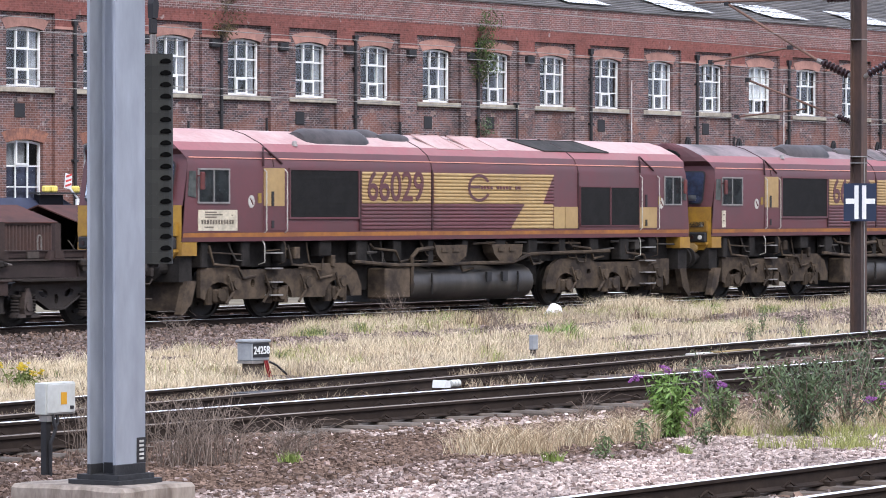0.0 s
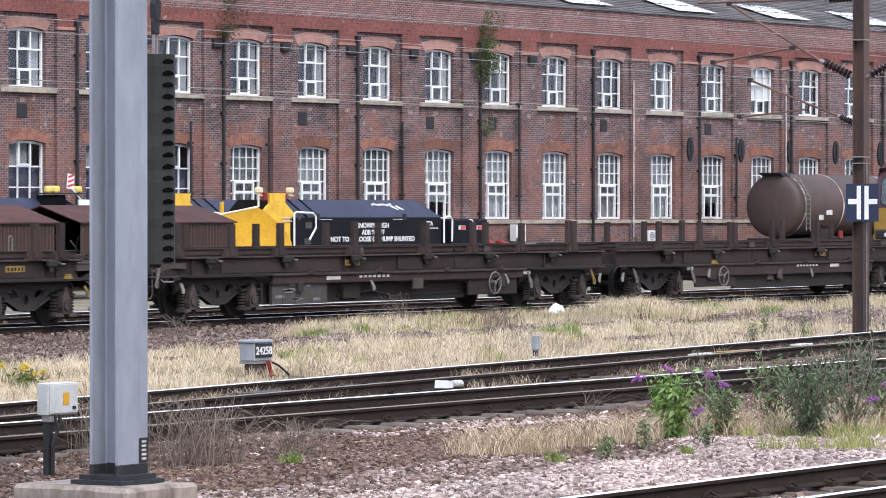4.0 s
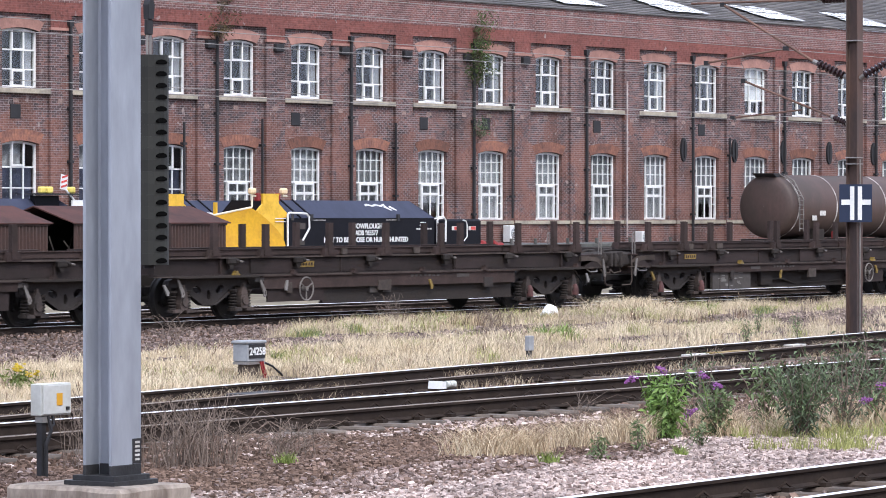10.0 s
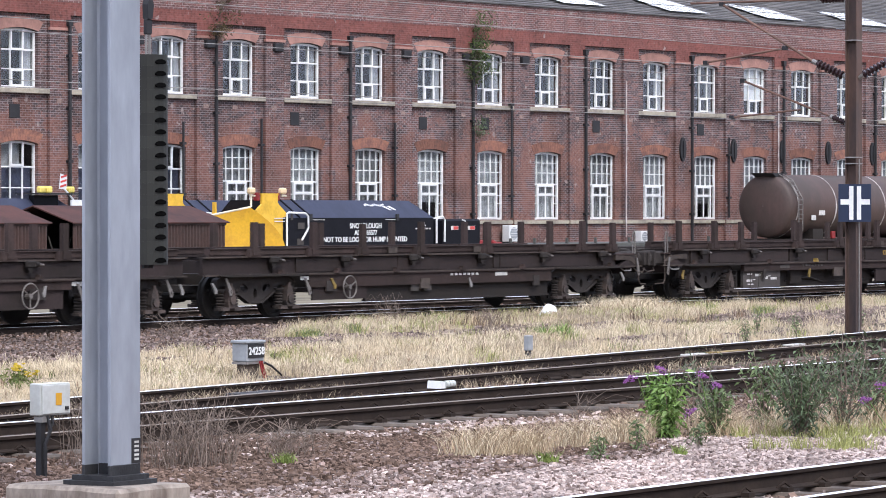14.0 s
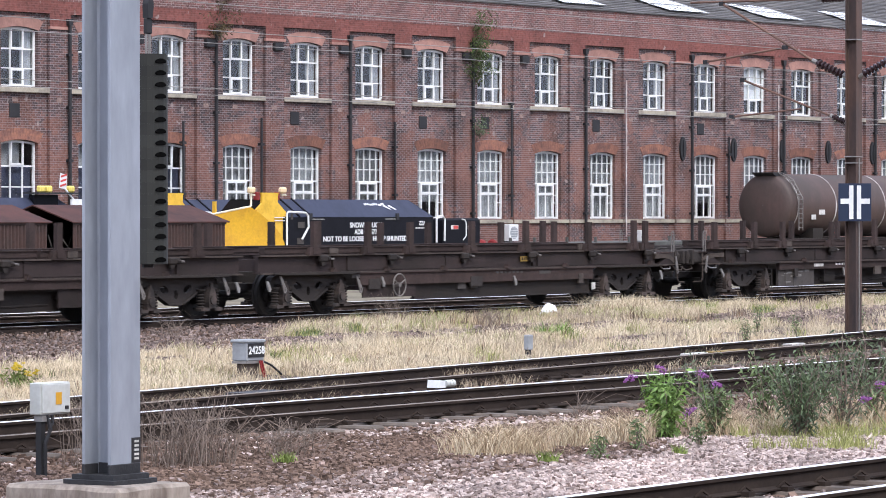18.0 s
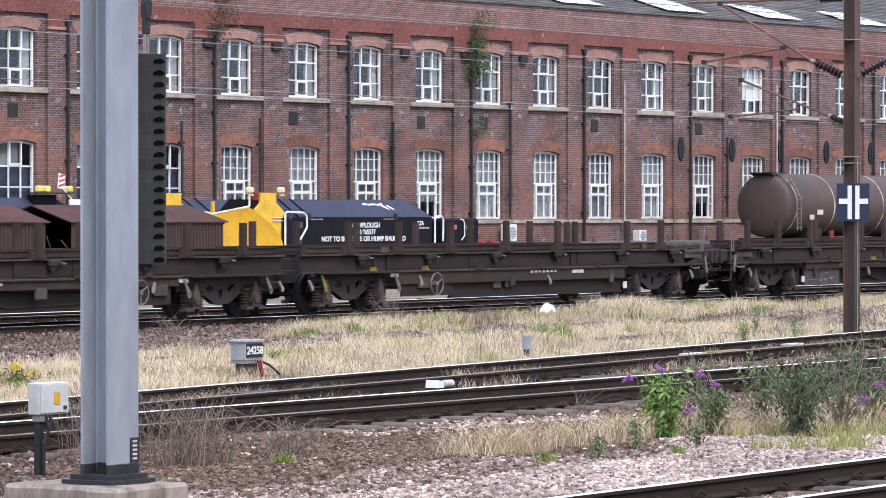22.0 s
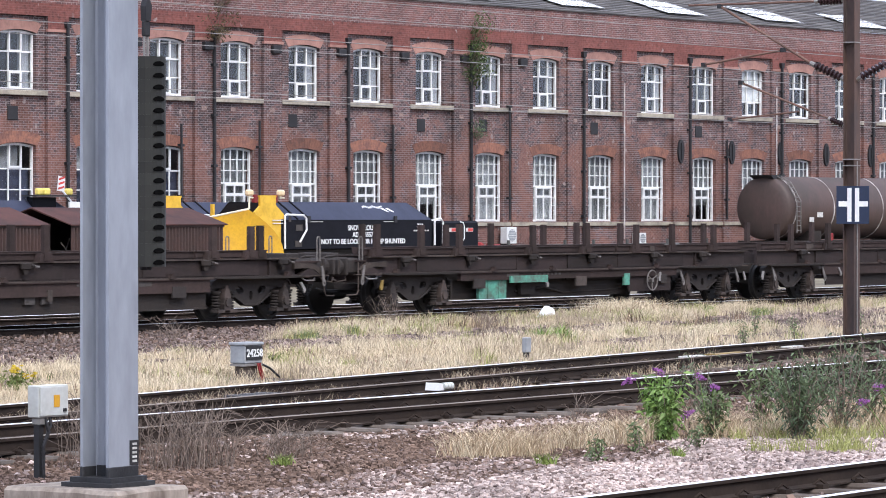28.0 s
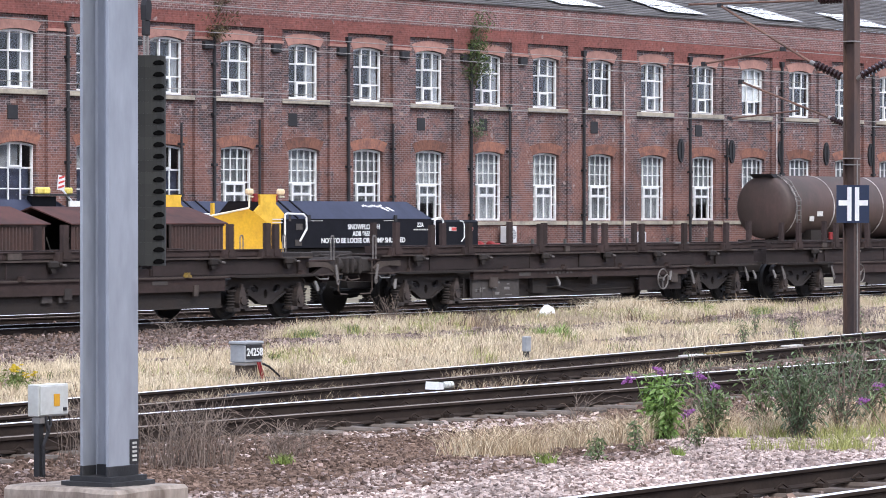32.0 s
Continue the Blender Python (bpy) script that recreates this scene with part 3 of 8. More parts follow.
mat("mast_brown", (0.11, 0.065, 0.05), 0.7, var=0.35, scale=2, fine=18, col2=(0.07, 0.05, 0.045), streak=0.3)
mat("sign_blue", (0.018, 0.028, 0.06), 0.4, var=0.1, bump=0)

# ---- the goods train ----
mat("wagon_brown", (0.036, 0.025, 0.0235), 0.8, var=0.4, scale=1.3, fine=16, bump=0.15, col2=(0.026, 0.0195, 0.017), objrand=0.2, spec=0.25)
mat("wagon_rust", (0.048, 0.0315, 0.0285), 0.85, var=0.4, scale=2.0, fine=18, bump=0.2, col2=(0.034, 0.0235, 0.02), objrand=0.2, spec=0.25)
mat("flange_pale", (0.075, 0.058, 0.049), 0.8, var=0.4, scale=1.5, fine=15, spec=0.25)
mat("bogie_grime", (0.029, 0.0245, 0.022), 0.8, var=0.4, scale=3, fine=20, bump=0.25, col2=(0.032, 0.025, 0.0215), objrand=0.25, spec=0.2)
mat("wheel_steel", (0.03, 0.027, 0.025), 0.6, metal=0.4, var=0.3, scale=3, fine=20)
mat("damper_red", (0.11, 0.045, 0.042), 0.7, var=0.4, scale=5, fine=25)
mat("panel_grey", (0.07, 0.061, 0.056), 0.8, var=0.5, scale=2.5, fine=15, col2=(0.06, 0.05, 0.045))
mat("panel_brown", (0.085, 0.066, 0.056), 0.85, var=0.4, scale=3, fine=18)
mat("label_yellow", (0.30, 0.19, 0.04), 0.6, var=0.4, scale=6, fine=25)
mat("lug_yellow", (0.27, 0.18, 0.045), 0.6, var=0.4, scale=6, fine=25)
mat("mark_white", (0.62, 0.6, 0.57), 0.7, var=0.3, scale=6, fine=25, bump=0.02)
mat("mark_faint", (0.22, 0.205, 0.19), 0.8, var=0.4, scale=6, fine=25, bump=0.02)
mat("panel_green", (0.10, 0.33, 0.24), 0.7, var=0.5, scale=4, fine=18, col2=(0.09, 0.14, 0.11))
mat("steel_pale", (0.33, 0.31, 0.29), 0.5, metal=0.4, var=0.25, scale=4, fine=20)

mat("steel_worn", (0.2, 0.18, 0.165), 0.6, metal=0.2, var=0.3, scale=4, fine=20)
mat("bogie_cast", (0.044, 0.037, 0.034), 0.8, var=0.4, scale=3, fine=20, bump=0.25, col2=(0.036, 0.029, 0.026), spec=0.25)
mat("axle_brown", (0.075, 0.055, 0.047), 0.8, var=0.4, scale=3, fine=18, bump=0.2, col2=(0.026, 0.021, 0.019), objrand=0.3)


def wheelset_mesh(r):
    bm = bmesh.new()
    tube(bm, [(0, -1.0, 0), (0, 1.0, 0)], 0.08, 8)
    for s in (-1, 1):
        lathe(bm, [(s * 0.68, 0.05), (s * 0.68, r + 0.028), (s * 0.71, r + 0.03), (s * 0.715, r), (s * 0.80, r - 0.006), (s * 0.81, r - 0.07), (s * 0.76, r - 0.09), (s * 0.75, 0.16), (s * 0.83, 0.13), (s * 0.83, 0.02)], (0, 0, 0), "y", 28)
        for k in range(3):
            a = 2 * math.pi * k / 3
            disc(bm, (0.24 * math.cos(a), s * 0.76, 0.24 * math.sin(a)), 0.035, "y", 0.05, 8)
    return mesh_of("wheelset", bm, "wheel_steel", smooth=True)


def pierced_plate(bm, outer, holes, y0, y1):
    """A plate in the x-z plane with holes through it."""
    loops = [outer] + holes
    flat = [p for lp in loops for p in lp]
    tris = tessellate_polygon([[Vector((p[0], p[1], 0)) for p in lp] for lp in loops])
    front, back = [bm.verts.new((p[0], y0, p[1])) for p in flat], [bm.verts.new((p[0], y1, p[1])) for p in flat]
    fs = []
    for t in tris:
        fs += [bm.faces.new([front[i] for i in t]), bm.faces.new([back[i] for i in t][::-1])]
    at = 0
    for lp in loops:
        n = len(lp)
        fs += [bm.faces.new((front[at + i], back[at + i], back[at + (i + 1) % n], front[at + (i + 1) % n])) for i in range(n)]
        at += n
    bmesh.ops.recalc_face_normals(bm, faces=fs)


def oval(x, z, a, b, n=12, lean=0.0):
    return [(x + a * math.cos(2 * math.pi * k / n) + lean * b * math.sin(2 * math.pi * k / n), z + b * math.sin(2 * math.pi * k / n)) for k in range(n)]


def wagon_bogie_meshes():
    """The side frame, spring and axle box of a two-axle goods bogie."""
    fr = bmesh.new()
    half = [(0.0, 0.87), (1.16, 0.87), (1.32, 0.82), (1.38, 0.72), (1.38, 0.58), (1.27, 0.58), (1.22, 0.68), (0.80, 0.68), (0.72, 0.56), (0.22, 0.31), (0.0, 0.29)]
    outline = half[1:-1] + [half[-1]] + [(-x, z) for x, z in half[1:-1]][::-1] + [half[0]]
    for y in (-1.06, 0.98):
        pierced_plate(fr, outline, [oval(-0.38, 0.63, 0.13, 0.085, 12, -0.5), oval(0.38, 0.63, 0.13, 0.085, 12, 0.5), oval(0, 0.52, 0.065, 0.10)], y, y + 0.08)
        for s in (-1, 1):
            prism(fr, [(s * 0.72, 0.56), (s * 0.70, 0.60), (s * 0.20, 0.35), (s * 0.22, 0.31)], "y", y - 0.03, y + 0.11)
            prism(fr, [(s * 1.38, 0.72), (s * 1.32, 0.82), (s * 1.16, 0.87), (s * 1.14, 0.84), (s * 1.29, 0.79), (s * 1.34, 0.71)], "y", y - 0.03, y + 0.11)
        prism(fr, [(-0.22, 0.31), (0.22, 0.31), (0.2, 0.35), (-0.2, 0.35)], "y", y - 0.03, y + 0.11)
        box(fr, -1.16, 1.16, y - 0.03, y + 0.11, 0.84, 0.872)
    box(fr, -0.22, 0.22, -0.98, 0.98, 0.42, 0.66)
    frame_me = mesh_of("side_frames", fr, "bogie_cast")
    sp = bmesh.new()
    prof = []
    for k in range(6):
        z = -0.17 + k * 0.06
        prof += [(z, 0.045), (z + 0.012, 0.08), (z + 0.03, 0.088), (z + 0.046, 0.08)]
    lathe(sp, prof, (0, 0, 0), "z", 14)
    disc(sp, (0, 0, 0.2), 0.11, "z", 0.04, 12), disc(sp, (0, 0, -0.19), 0.12, "z", 0.05, 12)
    spring_me = mesh_of("spring", sp, "bogie_grime", smooth=True)
    ab = bmesh.new()
    prism(ab, [(-0.10, -0.17), (0.10, -0.17), (0.13, -0.04), (0.10, 0.16), (0.05, 0.27), (-0.05, 0.27), (-0.10, 0.16), (-0.13, -0.04)], "y", -0.10, 0.09)
    disc(ab, (0, -0.11, 0.0), 0.095, "y", 0.05, 14)
    disc(ab, (0, -0.06, 0.29), 0.045, "z", 0.1, 10)
    for s in (-1, 1):
        box(ab, s * 0.2 - 0.12, s * 0.2 + 0.12, -0.1, 0.08, -0.22, -0.15)
    axle_me = mesh_of("axle_box", ab, "axle_brown")
    ab = bmesh.new()
    lathe(ab, [(-0.14, 0.02), (-0.13, 0.085), (0.02, 0.08), (0.1, 0.05), (0.13, 0.01)], (0, 0, 0), "z", 12)
    damper_me = mesh_of("damper", ab, "damper_red", smooth=True)
    return frame_me, spring_me, axle_me, damper_me


BOGIE = wagon_bogie_meshes()
WAGON_WHEEL = wheelset_mesh(0.46)


def add_bogie(parent, x, red=False):
    fr, sp, ab, da = BOGIE
    b = part("bogie", fr, None, parent, "grimy cast two-axle bogie")
    b.location = (x, 0, 0)
    for ax in (-1.0, 1.0):
        w = part("wheelset", WAGON_WHEEL, None, b)
        w.location = (ax, 0, 0.46)
        for y in (-1.09, 1.09):
            a = part("axle_box", ab, None, b)
            a.location, a.rotation_euler = (ax, y * 1.03, 0.40), (0, 0, 0 if y < 0 else math.pi)
            for s in (-1, 1):
                o = part("spring", sp, None, b)
                o.location = (ax + s * 0.24, y, 0.40)
        if red:
            o = part("damper", da, None, b, "faded red friction damper")
            o.location = (ax * 0.99, -1.25, 0.40)
    return b


NEAR_POSTS = (1.35, 3.05, 4.62, 7.57, 10.0, 12.12, 14.14, 16.1)


def build_wagon(outer_left, gear, seed):
    """One half of a twin flat wagon for rails and timber; u runs from the outer coupling to the inner one."""
    rnd = random.Random(seed)
    sg = 1 if outer_left else -1
    X = lambda u: sg * (u - 9.04)

    def bx(bm, u0, u1, *rest, **kw):
        a, b = sorted((X(u0), X(u1)))
        box(bm, a, b, *rest, **kw)
    w = thing("flat_wagon", "", "wagon")
    BEAM = 1.0 if outer_left else 1.6
    RAIL0 = 0.85 if outer_left else gear["bare"]
    # floor frame
    bm = bmesh.new()
    for y in (-1.18, 1.1):
        bx(bm, BEAM, 17.75, y, y + 0.08, 0.93, 1.25)
        for z in (0.90, 1.25):
            bx(bm, BEAM, 17.75, y - 0.06, y + 0.14, z, z + 0.03)
    for u in (BEAM + 0.1, 3.2, 6.1, 9.0, 11.9, 14.8, 17.6):
        bx(bm, u - 0.09, u + 0.09, -1.1, 1.1, 0.95, 1.2)
    part("deck_frame", bm, "wagon_brown", w)
    # paler strips for worn flange edges, with the light they catch painted in
    for s in (-1, 1):
        for z, dz in ((1.252, 0.03), (0.886, 0.026)):
            y = s * 1.235
            single("beam_flange", bx, "flange_pale", w, BEAM if z > 1 else 0.5, 17.78, y - 0.04, y + 0.04, z, z + dz)
    bm = bmesh.new()
    bx(bm, 4.3, 13.9, -0.55, 0.55, 0.55, 0.93)
    bx(bm, 0.8, 17.6, -0.4, 0.4, 0.72, 0.93)
    part("centre_sill", bm, "bogie_grime", w)
    for s in (-1, 1):
        bm = bmesh.new()
        bx(bm, 4.6, 14.2, s * 1.2 - 0.05, s * 1.2 + 0.05, 0.70 if outer_left else 0.61, 0.865)
        bx(bm, 1.2, 17.3, s * 1.24 - 0.05, s * 1.24 + 0.05, 0.866, 0.888)
        part("solebar", bm, "wagon_rust", w)
    # web stiffeners and heavier middle plates of the side beams
    for u0, u1 in ((2.9, 7.0), (9.2, 14.6)):
        for s in (-1, 1):
            single("side_plate", bx, "wagon_brown", w, u0, u1, s * 1.2 - 0.016, s * 1.2 + 0.016, 0.94, 1.235)
    for u in (2.2, 6.9, 11.2, 15.3):
        u += rnd.uniform(-0.4, 0.4)
        single("stiffener", bx, "wagon_brown", w, u, u + 0.03, -1.235, -1.17, 0.935, 1.245)
    # upper rubbing beams
    for u0, u1, dy in ((RAIL0, 5.0, 0.0), (5.04, 11.4, -0.02), (11.45, 17.55, 0.015)):
        for s in (-1, 1):
            bm = bmesh.new()
            y = s * (1.12 - dy * s)
            if s > 0 and u0 < 2.7:
                u0 = RAIL0 + (3.0 if outer_left else 0.4)
            bx(bm, u0, u1, y - 0.07, y + 0.07, 1.315, 1.43)
            bx(bm, u0, u1, y - 0.05, y + 0.03, 1.283, 1.315)
            bx(bm, u0, u1, y - 0.1, y + 0.1, 1.43, 1.45)
            part("rubbing_beam", bm, "wagon_rust", w)
    for u in NEAR_POSTS:
        u = max(u, RAIL0 + 0.4) + rnd.uniform(-0.25, 0.25)
        for s in (-1, 1):
            if s > 0 and outer_left and u < RAIL0 + 3.0:
                continue
            tall = 1.96 + rnd.uniform(-0.03, 0.03)
            bm = bmesh.new()
            x = X(u + rnd.uniform(-0.05, 0.05) + (0 if s < 0 else rnd.uniform(-0.3, 0.3)))
            prism(bm, [(x - 0.085, 1.30), (x + 0.085, 1.30), (x + 0.08, tall), (x - 0.08, tall)], "y", s * 1.28 - 0.045, s * 1.28 + 0.045)
            prism(bm, [(x - 0.22, 1.262), (x + 0.22, 1.262), (x + 0.16, 1.44), (x - 0.16, 1.44)], "y", s * 1.25 - 0.06, s * 1.25 + 0.09)
            part("stanchion", bm, "wagon_rust", w)
    for u in (2.0, 5.9, 8.4, 11.0, 13.2, 15.2):
        bm = bmesh.new()
        x = X(u)
        prism(bm, [(x - 0.09, 0.90), (x + 0.09, 0.90), (x + 0.08, 0.94), (x + 0.035, 0.96), (x + 0.03, 1.0), (x - 0.03, 1.0), (x - 0.04, 0.96)], "y", -1.33, -1.23)
        part("lashing_hook", bm, "lug_yellow" if rnd.random() < gear["yellow"] * 0.8 else "wagon_rust", w, "small lashing hook on the beam")
    # over the bogies a curved lip hangs below the beam
    for u in (2.97, 15.82):
        bm = bmesh.new()
        prism(bm, [(X(u - 1.5), 0.91), (X(u - 1.55), 0.89), (X(u - 1.2), 0.865), (X(u + 1.2), 0.865), (X(u + 1.55), 0.89), (X(u + 1.5), 0.91)], "y", -1.34, -1.22)
        part("bearer_lip", bm, "bogie_grime", w)
    # screw clamps of the stanchions on the beam
    for u in (2.3, 4.9, 7.5, 10.2, 12.9, 15.5):
        u += rnd.uniform(-0.2, 0.2)
        x = X(u)
        bm = bmesh.new()
        box(bm, x - 0.15, x + 0.13, -1.335, -1.24, 1.13, 1.27, 0.025)
        prism(bm, [(x - 0.11, 1.13), (x + 0.06, 1.13), (x + 0.01, 1.04), (x - 0.07, 1.04)], "y", -1.31, -1.245)
        disc(bm, (x + 0.17, -1.29, 1.2), 0.05, "x", 0.09, 8)
        cl = part("stanchion_clamp", bm, "bogie_grime", w, "grimy screw clamp")
        single("clamp_pin", tube, "steel_worn", cl, [(x + 0.2, -1.29, 1.2), (x + 0.36, -1.3, 1.185)], 0.022, 6)
    # hanging steps and boxes under the sole
    for u in (5.3, 9.7, 13.2):
        u += rnd.uniform(-0.3, 0.3)
        single("sole_bracket", bx, "bogie_cast" if rnd.random() < 0.5 else "panel_brown", w, u, u + rnd.uniform(0.12, 0.5), -1.265, -1.22, 0.52, 0.74)
    # loose packing on the rubbing beam
    for k in range(2):
        u = rnd.uniform(2.5, 15.5)
        single("packing_plate", bx, "panel_brown", w, u, u + rnd.uniform(0.15, 0.4), -1.225, -1.19, 1.30, 1.425, label="pale worn packing plate")
    # ends
    bm = bmesh.new()
    bx(bm, 0.86, 1.06, -1.13, 1.13, 0.72, 1.16)
    for y in (-1.24, 1.12):
        prism(bm, [(X(0.8), 0.86), (X(0.8), 0.98), (X(1.1), 1.09), (X(1.5), 0.92), (X(1.5), 0.86)], "y", y, y + 0.12)
    bx(bm, 0.0, 0.9, -0.35, 0.35, 0.85, 1.05)
    part("headstock", bm, "wagon_brown", w)
    single("end_platform", bx, "wagon_rust", w, 0.7, max(BEAM, 1.3) + 0.02, -1.17, 1.17, 1.17, 1.205)
    for s in (-1, 1):
        y = s * 1.2
        bm = bmesh.new()
        prism(bm, [(X(0.74), 0.9), (X(0.7), 1.0), (X(1.0), 1.15), (X(1.7), 1.17), (X(1.7), 1.05), (X(1.25), 1.06), (X(1.0), 1.03)], "y", y - 0.05, y + 0.05)
        part("corner_bracket", bm, "flange_pale", w, "worn curved corner bracket")
        bm = bmesh.new()
        tube(bm, [(X(0.72), y, 1.2), (X(0.72), y, 1.66), (X(0.75), y, 1.71), (X(0.8), y, 1.71), (X(0.83), y, 1.66), (X(0.83), y, 1.2)], 0.016, 6)
        part("end_handrail", bm, "steel_worn", w, "looped steel handrail at the wagon end")
    for y in (-0.87, 0.87):
        bm = bmesh.new()
        bx(bm, 0.44, 0.9, y - 0.21, y + 0.21, 0.9, 1.25, bevel=0.05)
        x0, x1 = sorted((X(0.12), X(0.46)))
        tube(bm, [(x0, y, 1.07), (x1, y, 1.07)], 0.165, 16)
        bx(bm, 0.38, 0.45, y - 0.24, y + 0.24, 0.87, 1.27, bevel=0.03)
        bx(bm, 0.05, 0.13, y - 0.27, y + 0.27, 0.89, 1.25, bevel=0.03)
        part("buffer", bm, "bogie_cast", w, "oblong steel buffer with a ribbed housing")
    bm = bmesh.new()
    tube(bm, [(X(0.5), -0.2, 0.95), (X(0.2), -0.3, 0.6), (X(0.02), -0.3, 0.45)], 0.025, 6)
    tube(bm, [(X(0.5), -0.55, 0.9), (X(0.3), -0.6, 0.55), (X(0.1), -0.5, 0.6)], 0.022, 6)
    part("brake_hose", bm, "iron_black", w, "black rubber brake hose")
    # bent uncoupling rods and a slotted bar hanging at the outer end
    bm = bmesh.new()
    tube(bm, [(X(0.68), -1.2, 1.16), (X(0.62), -1.24, 0.95), (X(0.62), -1.24, 0.55), (X(0.55), -1.24, 0.47), (X(0.22), -1.2, 0.46)], 0.017, 6)
    tube(bm, [(X(0.45), -1.0, 0.86), (X(0.42), -1.05, 0.78), (X(0.1), -1.05, 0.75), (X(-0.05), -1.0, 0.84)], 0.018, 6)
    part("uncoupling_rod", bm, "flange_pale", w, "bent steel uncoupling rod")
    bm = bmesh.new()
    pts = [(X(0.78) - 0.03, 1.1), (X(0.78) + 0.03, 1.1)] + [(X(0.7) + 0.05 * math.cos(a), 0.74 + 0.07 * math.sin(a)) for a in [math.radians(30 - k * 30) for k in range(8)]]
    pierced_plate(bm, pts, [oval(X(0.7), 0.74, 0.02, 0.04, 8)], -1.3, -1.28)
    part("hanging_bar", bm, "steel_worn", w, "slotted flat bar hanging from the sill")
    bm = bmesh.new()
    tube(bm, [(X(0.6), -0.62, 1.26), (X(0.55), -0.7, 1.3), (X(0.2), -0.7, 1.28), (X(0.05), -0.6, 1.2)], 0.03, 6)
    bx(bm, 0.5, 0.95, -0.5, 0.3, 1.2, 1.36, bevel=0.02)
    part("coupler_top", bm, "bogie_cast", w, "box and hose over the coupler")
    if gear["panel"] == "panel_green" and not outer_left:
        bm = bmesh.new()
        ring = [(X(1.2) + 0.1 * math.cos(k * math.pi / 10), -1.1, 1.32 + 0.12 * math.sin(k * math.pi / 10)) for k in range(21)]
        tube(bm, ring, 0.018, 6)
        part("hose_ring", bm, "steel_pale", w, "pale coiled ring hung at the wagon end")
    bm = bmesh.new()
    tube(bm, [(X(0.92), -1.2, 0.86), (X(0.98), -1.24, 0.8), (X(1.3), -1.24, 0.8), (X(1.38), -1.2, 0.86)], 0.016, 6)
    part("grab_handle", bm, "steel_pale", w, "pale bent handle")
    for u, y, mt in ((1.5, 0.6, 0), (8.1, 0.56, 0), (17.55, 0.58, 0), (13.4, 0.62, 0)):
        bm = bmesh.new()
        x = X(u)
        tilt = rnd.choice((0.08, 0.12, -0.05))
        prism(bm, [(x - 0.035, y + 0.16), (x + 0.03, y + 0.17), (x + tilt + 0.05, y + 0.02), (x + tilt + 0.03, y - 0.05), (x + tilt - 0.03, y - 0.05), (x + tilt - 0.05, y + 0.02)], "y", -1.28, -1.25)
        part("lifting_lug", bm, "lug_yellow" if rnd.random() < gear["yellow"] else "steel_pale", w)
    # flat slotted bars hanging at the inner end
    for u, dz in ((17.1, 0.0), (14.35, 0.04)):
        bm = bmesh.new()
        d = 0.16
        pts = [(X(u) - 0.03, 0.85 - dz), (X(u) + 0.03, 0.85 - dz)] + [(X(u) + d + 0.055 * math.cos(a), 0.56 - dz + 0.075 * math.sin(a)) for a in [math.radians(30 - k * 30) for k in range(8)]]
        pierced_plate(bm, pts, [oval(X(u) + d, 0.57 - dz, 0.02, 0.045, 8)], -1.285, -1.262)
        part("hanging_bar", bm, "lug_yellow" if rnd.random() < gear["yellow"] * 0.6 else "steel_worn", w, "slotted flat bar hanging from the sill")
    # brake wheel
    x = X(12.85)
    bm = bmesh.new()
    ring = [(x + 0.24 * math.cos(k * math.pi / 12), -1.36, 0.6 + 0.24 * math.sin(k * math.pi / 12)) for k in range(25)]
    tube(bm, ring, 0.016, 6)
    for k in range(3):
        a = k * 2 * math.pi / 3 + 0.5
        tube(bm, [(x, -1.35, 0.6), (x + 0.24 * math.cos(a), -1.36, 0.6 + 0.24 * math.sin(a))], 0.014, 5)
    disc(bm, (x, -1.32, 0.6), 0.05, "y", 0.12, 10)
    part("brake_wheel", bm, "steel_worn", w, "spoked handbrake wheel")
    bm = bmesh.new()
    bx(bm, 12.0, 14.0, -1.2, -1.16, 0.34, 0.75)
    bx(bm, 12.1, 13.9, -1.16, 1.16, 0.5, 0.6)
    part("brake_panel", bm, "wagon_brown", w)
    # underframe gear
    if outer_left:
        bm = bmesh.new()
        p0, p1 = (5.43, 6.57) if gear["panel"] == "panel_green" else (4.65, 6.6)
        bx(bm, p0, p1, -1.19, -1.12, 0.27, 0.745)
        for u in (p0 + 0.35, p0 + 0.8):
            bx(bm, u, u + 0.03, -1.205, -1.19, 0.28, 0.74)
        part("equipment_panel", bm, gear["panel"], w, "stained equipment panel" if gear["panel"] == "panel_grey" else "flaking green equipment panel")
        if gear["panel"] == "panel_grey":
            bm = bmesh.new()
            for k in range(11):
                a, z = p0 + rnd.uniform(0.1, 1.5), rnd.uniform(0.33, 0.68)
                bx(bm, a, a + rnd.uniform(0.08, 0.32), -1.197, -1.191, z, z + rnd.choice((0.02, 0.03, 0.06)))
            tagged(part("stencil_marks", bm, "mark_faint" if rnd.random() < 0.7 else "mark_white", w, "worn stencilled marks on the panel"), kind="stuff")
        bm = bmesh.new()
        x = X(10.6)
        tube(bm, [(x - 1.2, -0.75, 0.5), (x + 1.2, -0.75, 0.5)], 0.24, 16)
        part("air_reservoir", bm, "bogie_grime", w, "grimy air cylinder", smooth=True)
        bm = bmesh.new()
        bx(bm, 4.3, 12.2, -1.0, -0.95, 0.28, 0.72), bx(bm, 4.3, 4.36, -1.17, -0.95, 0.3, 0.72)
        bx(bm, 7.3, 7.9, -1.12, -0.7, 0.35, 0.72), bx(bm, 8.1, 9.0, -1.0, -0.6, 0.4, 0.74)
        tube(bm, [(X(7.2), -1.0, 0.42), (X(8.4), -1.08, 0.5), (X(9.3), -1.0, 0.36), (X(11.9), -1.0, 0.4)], 0.025, 6)
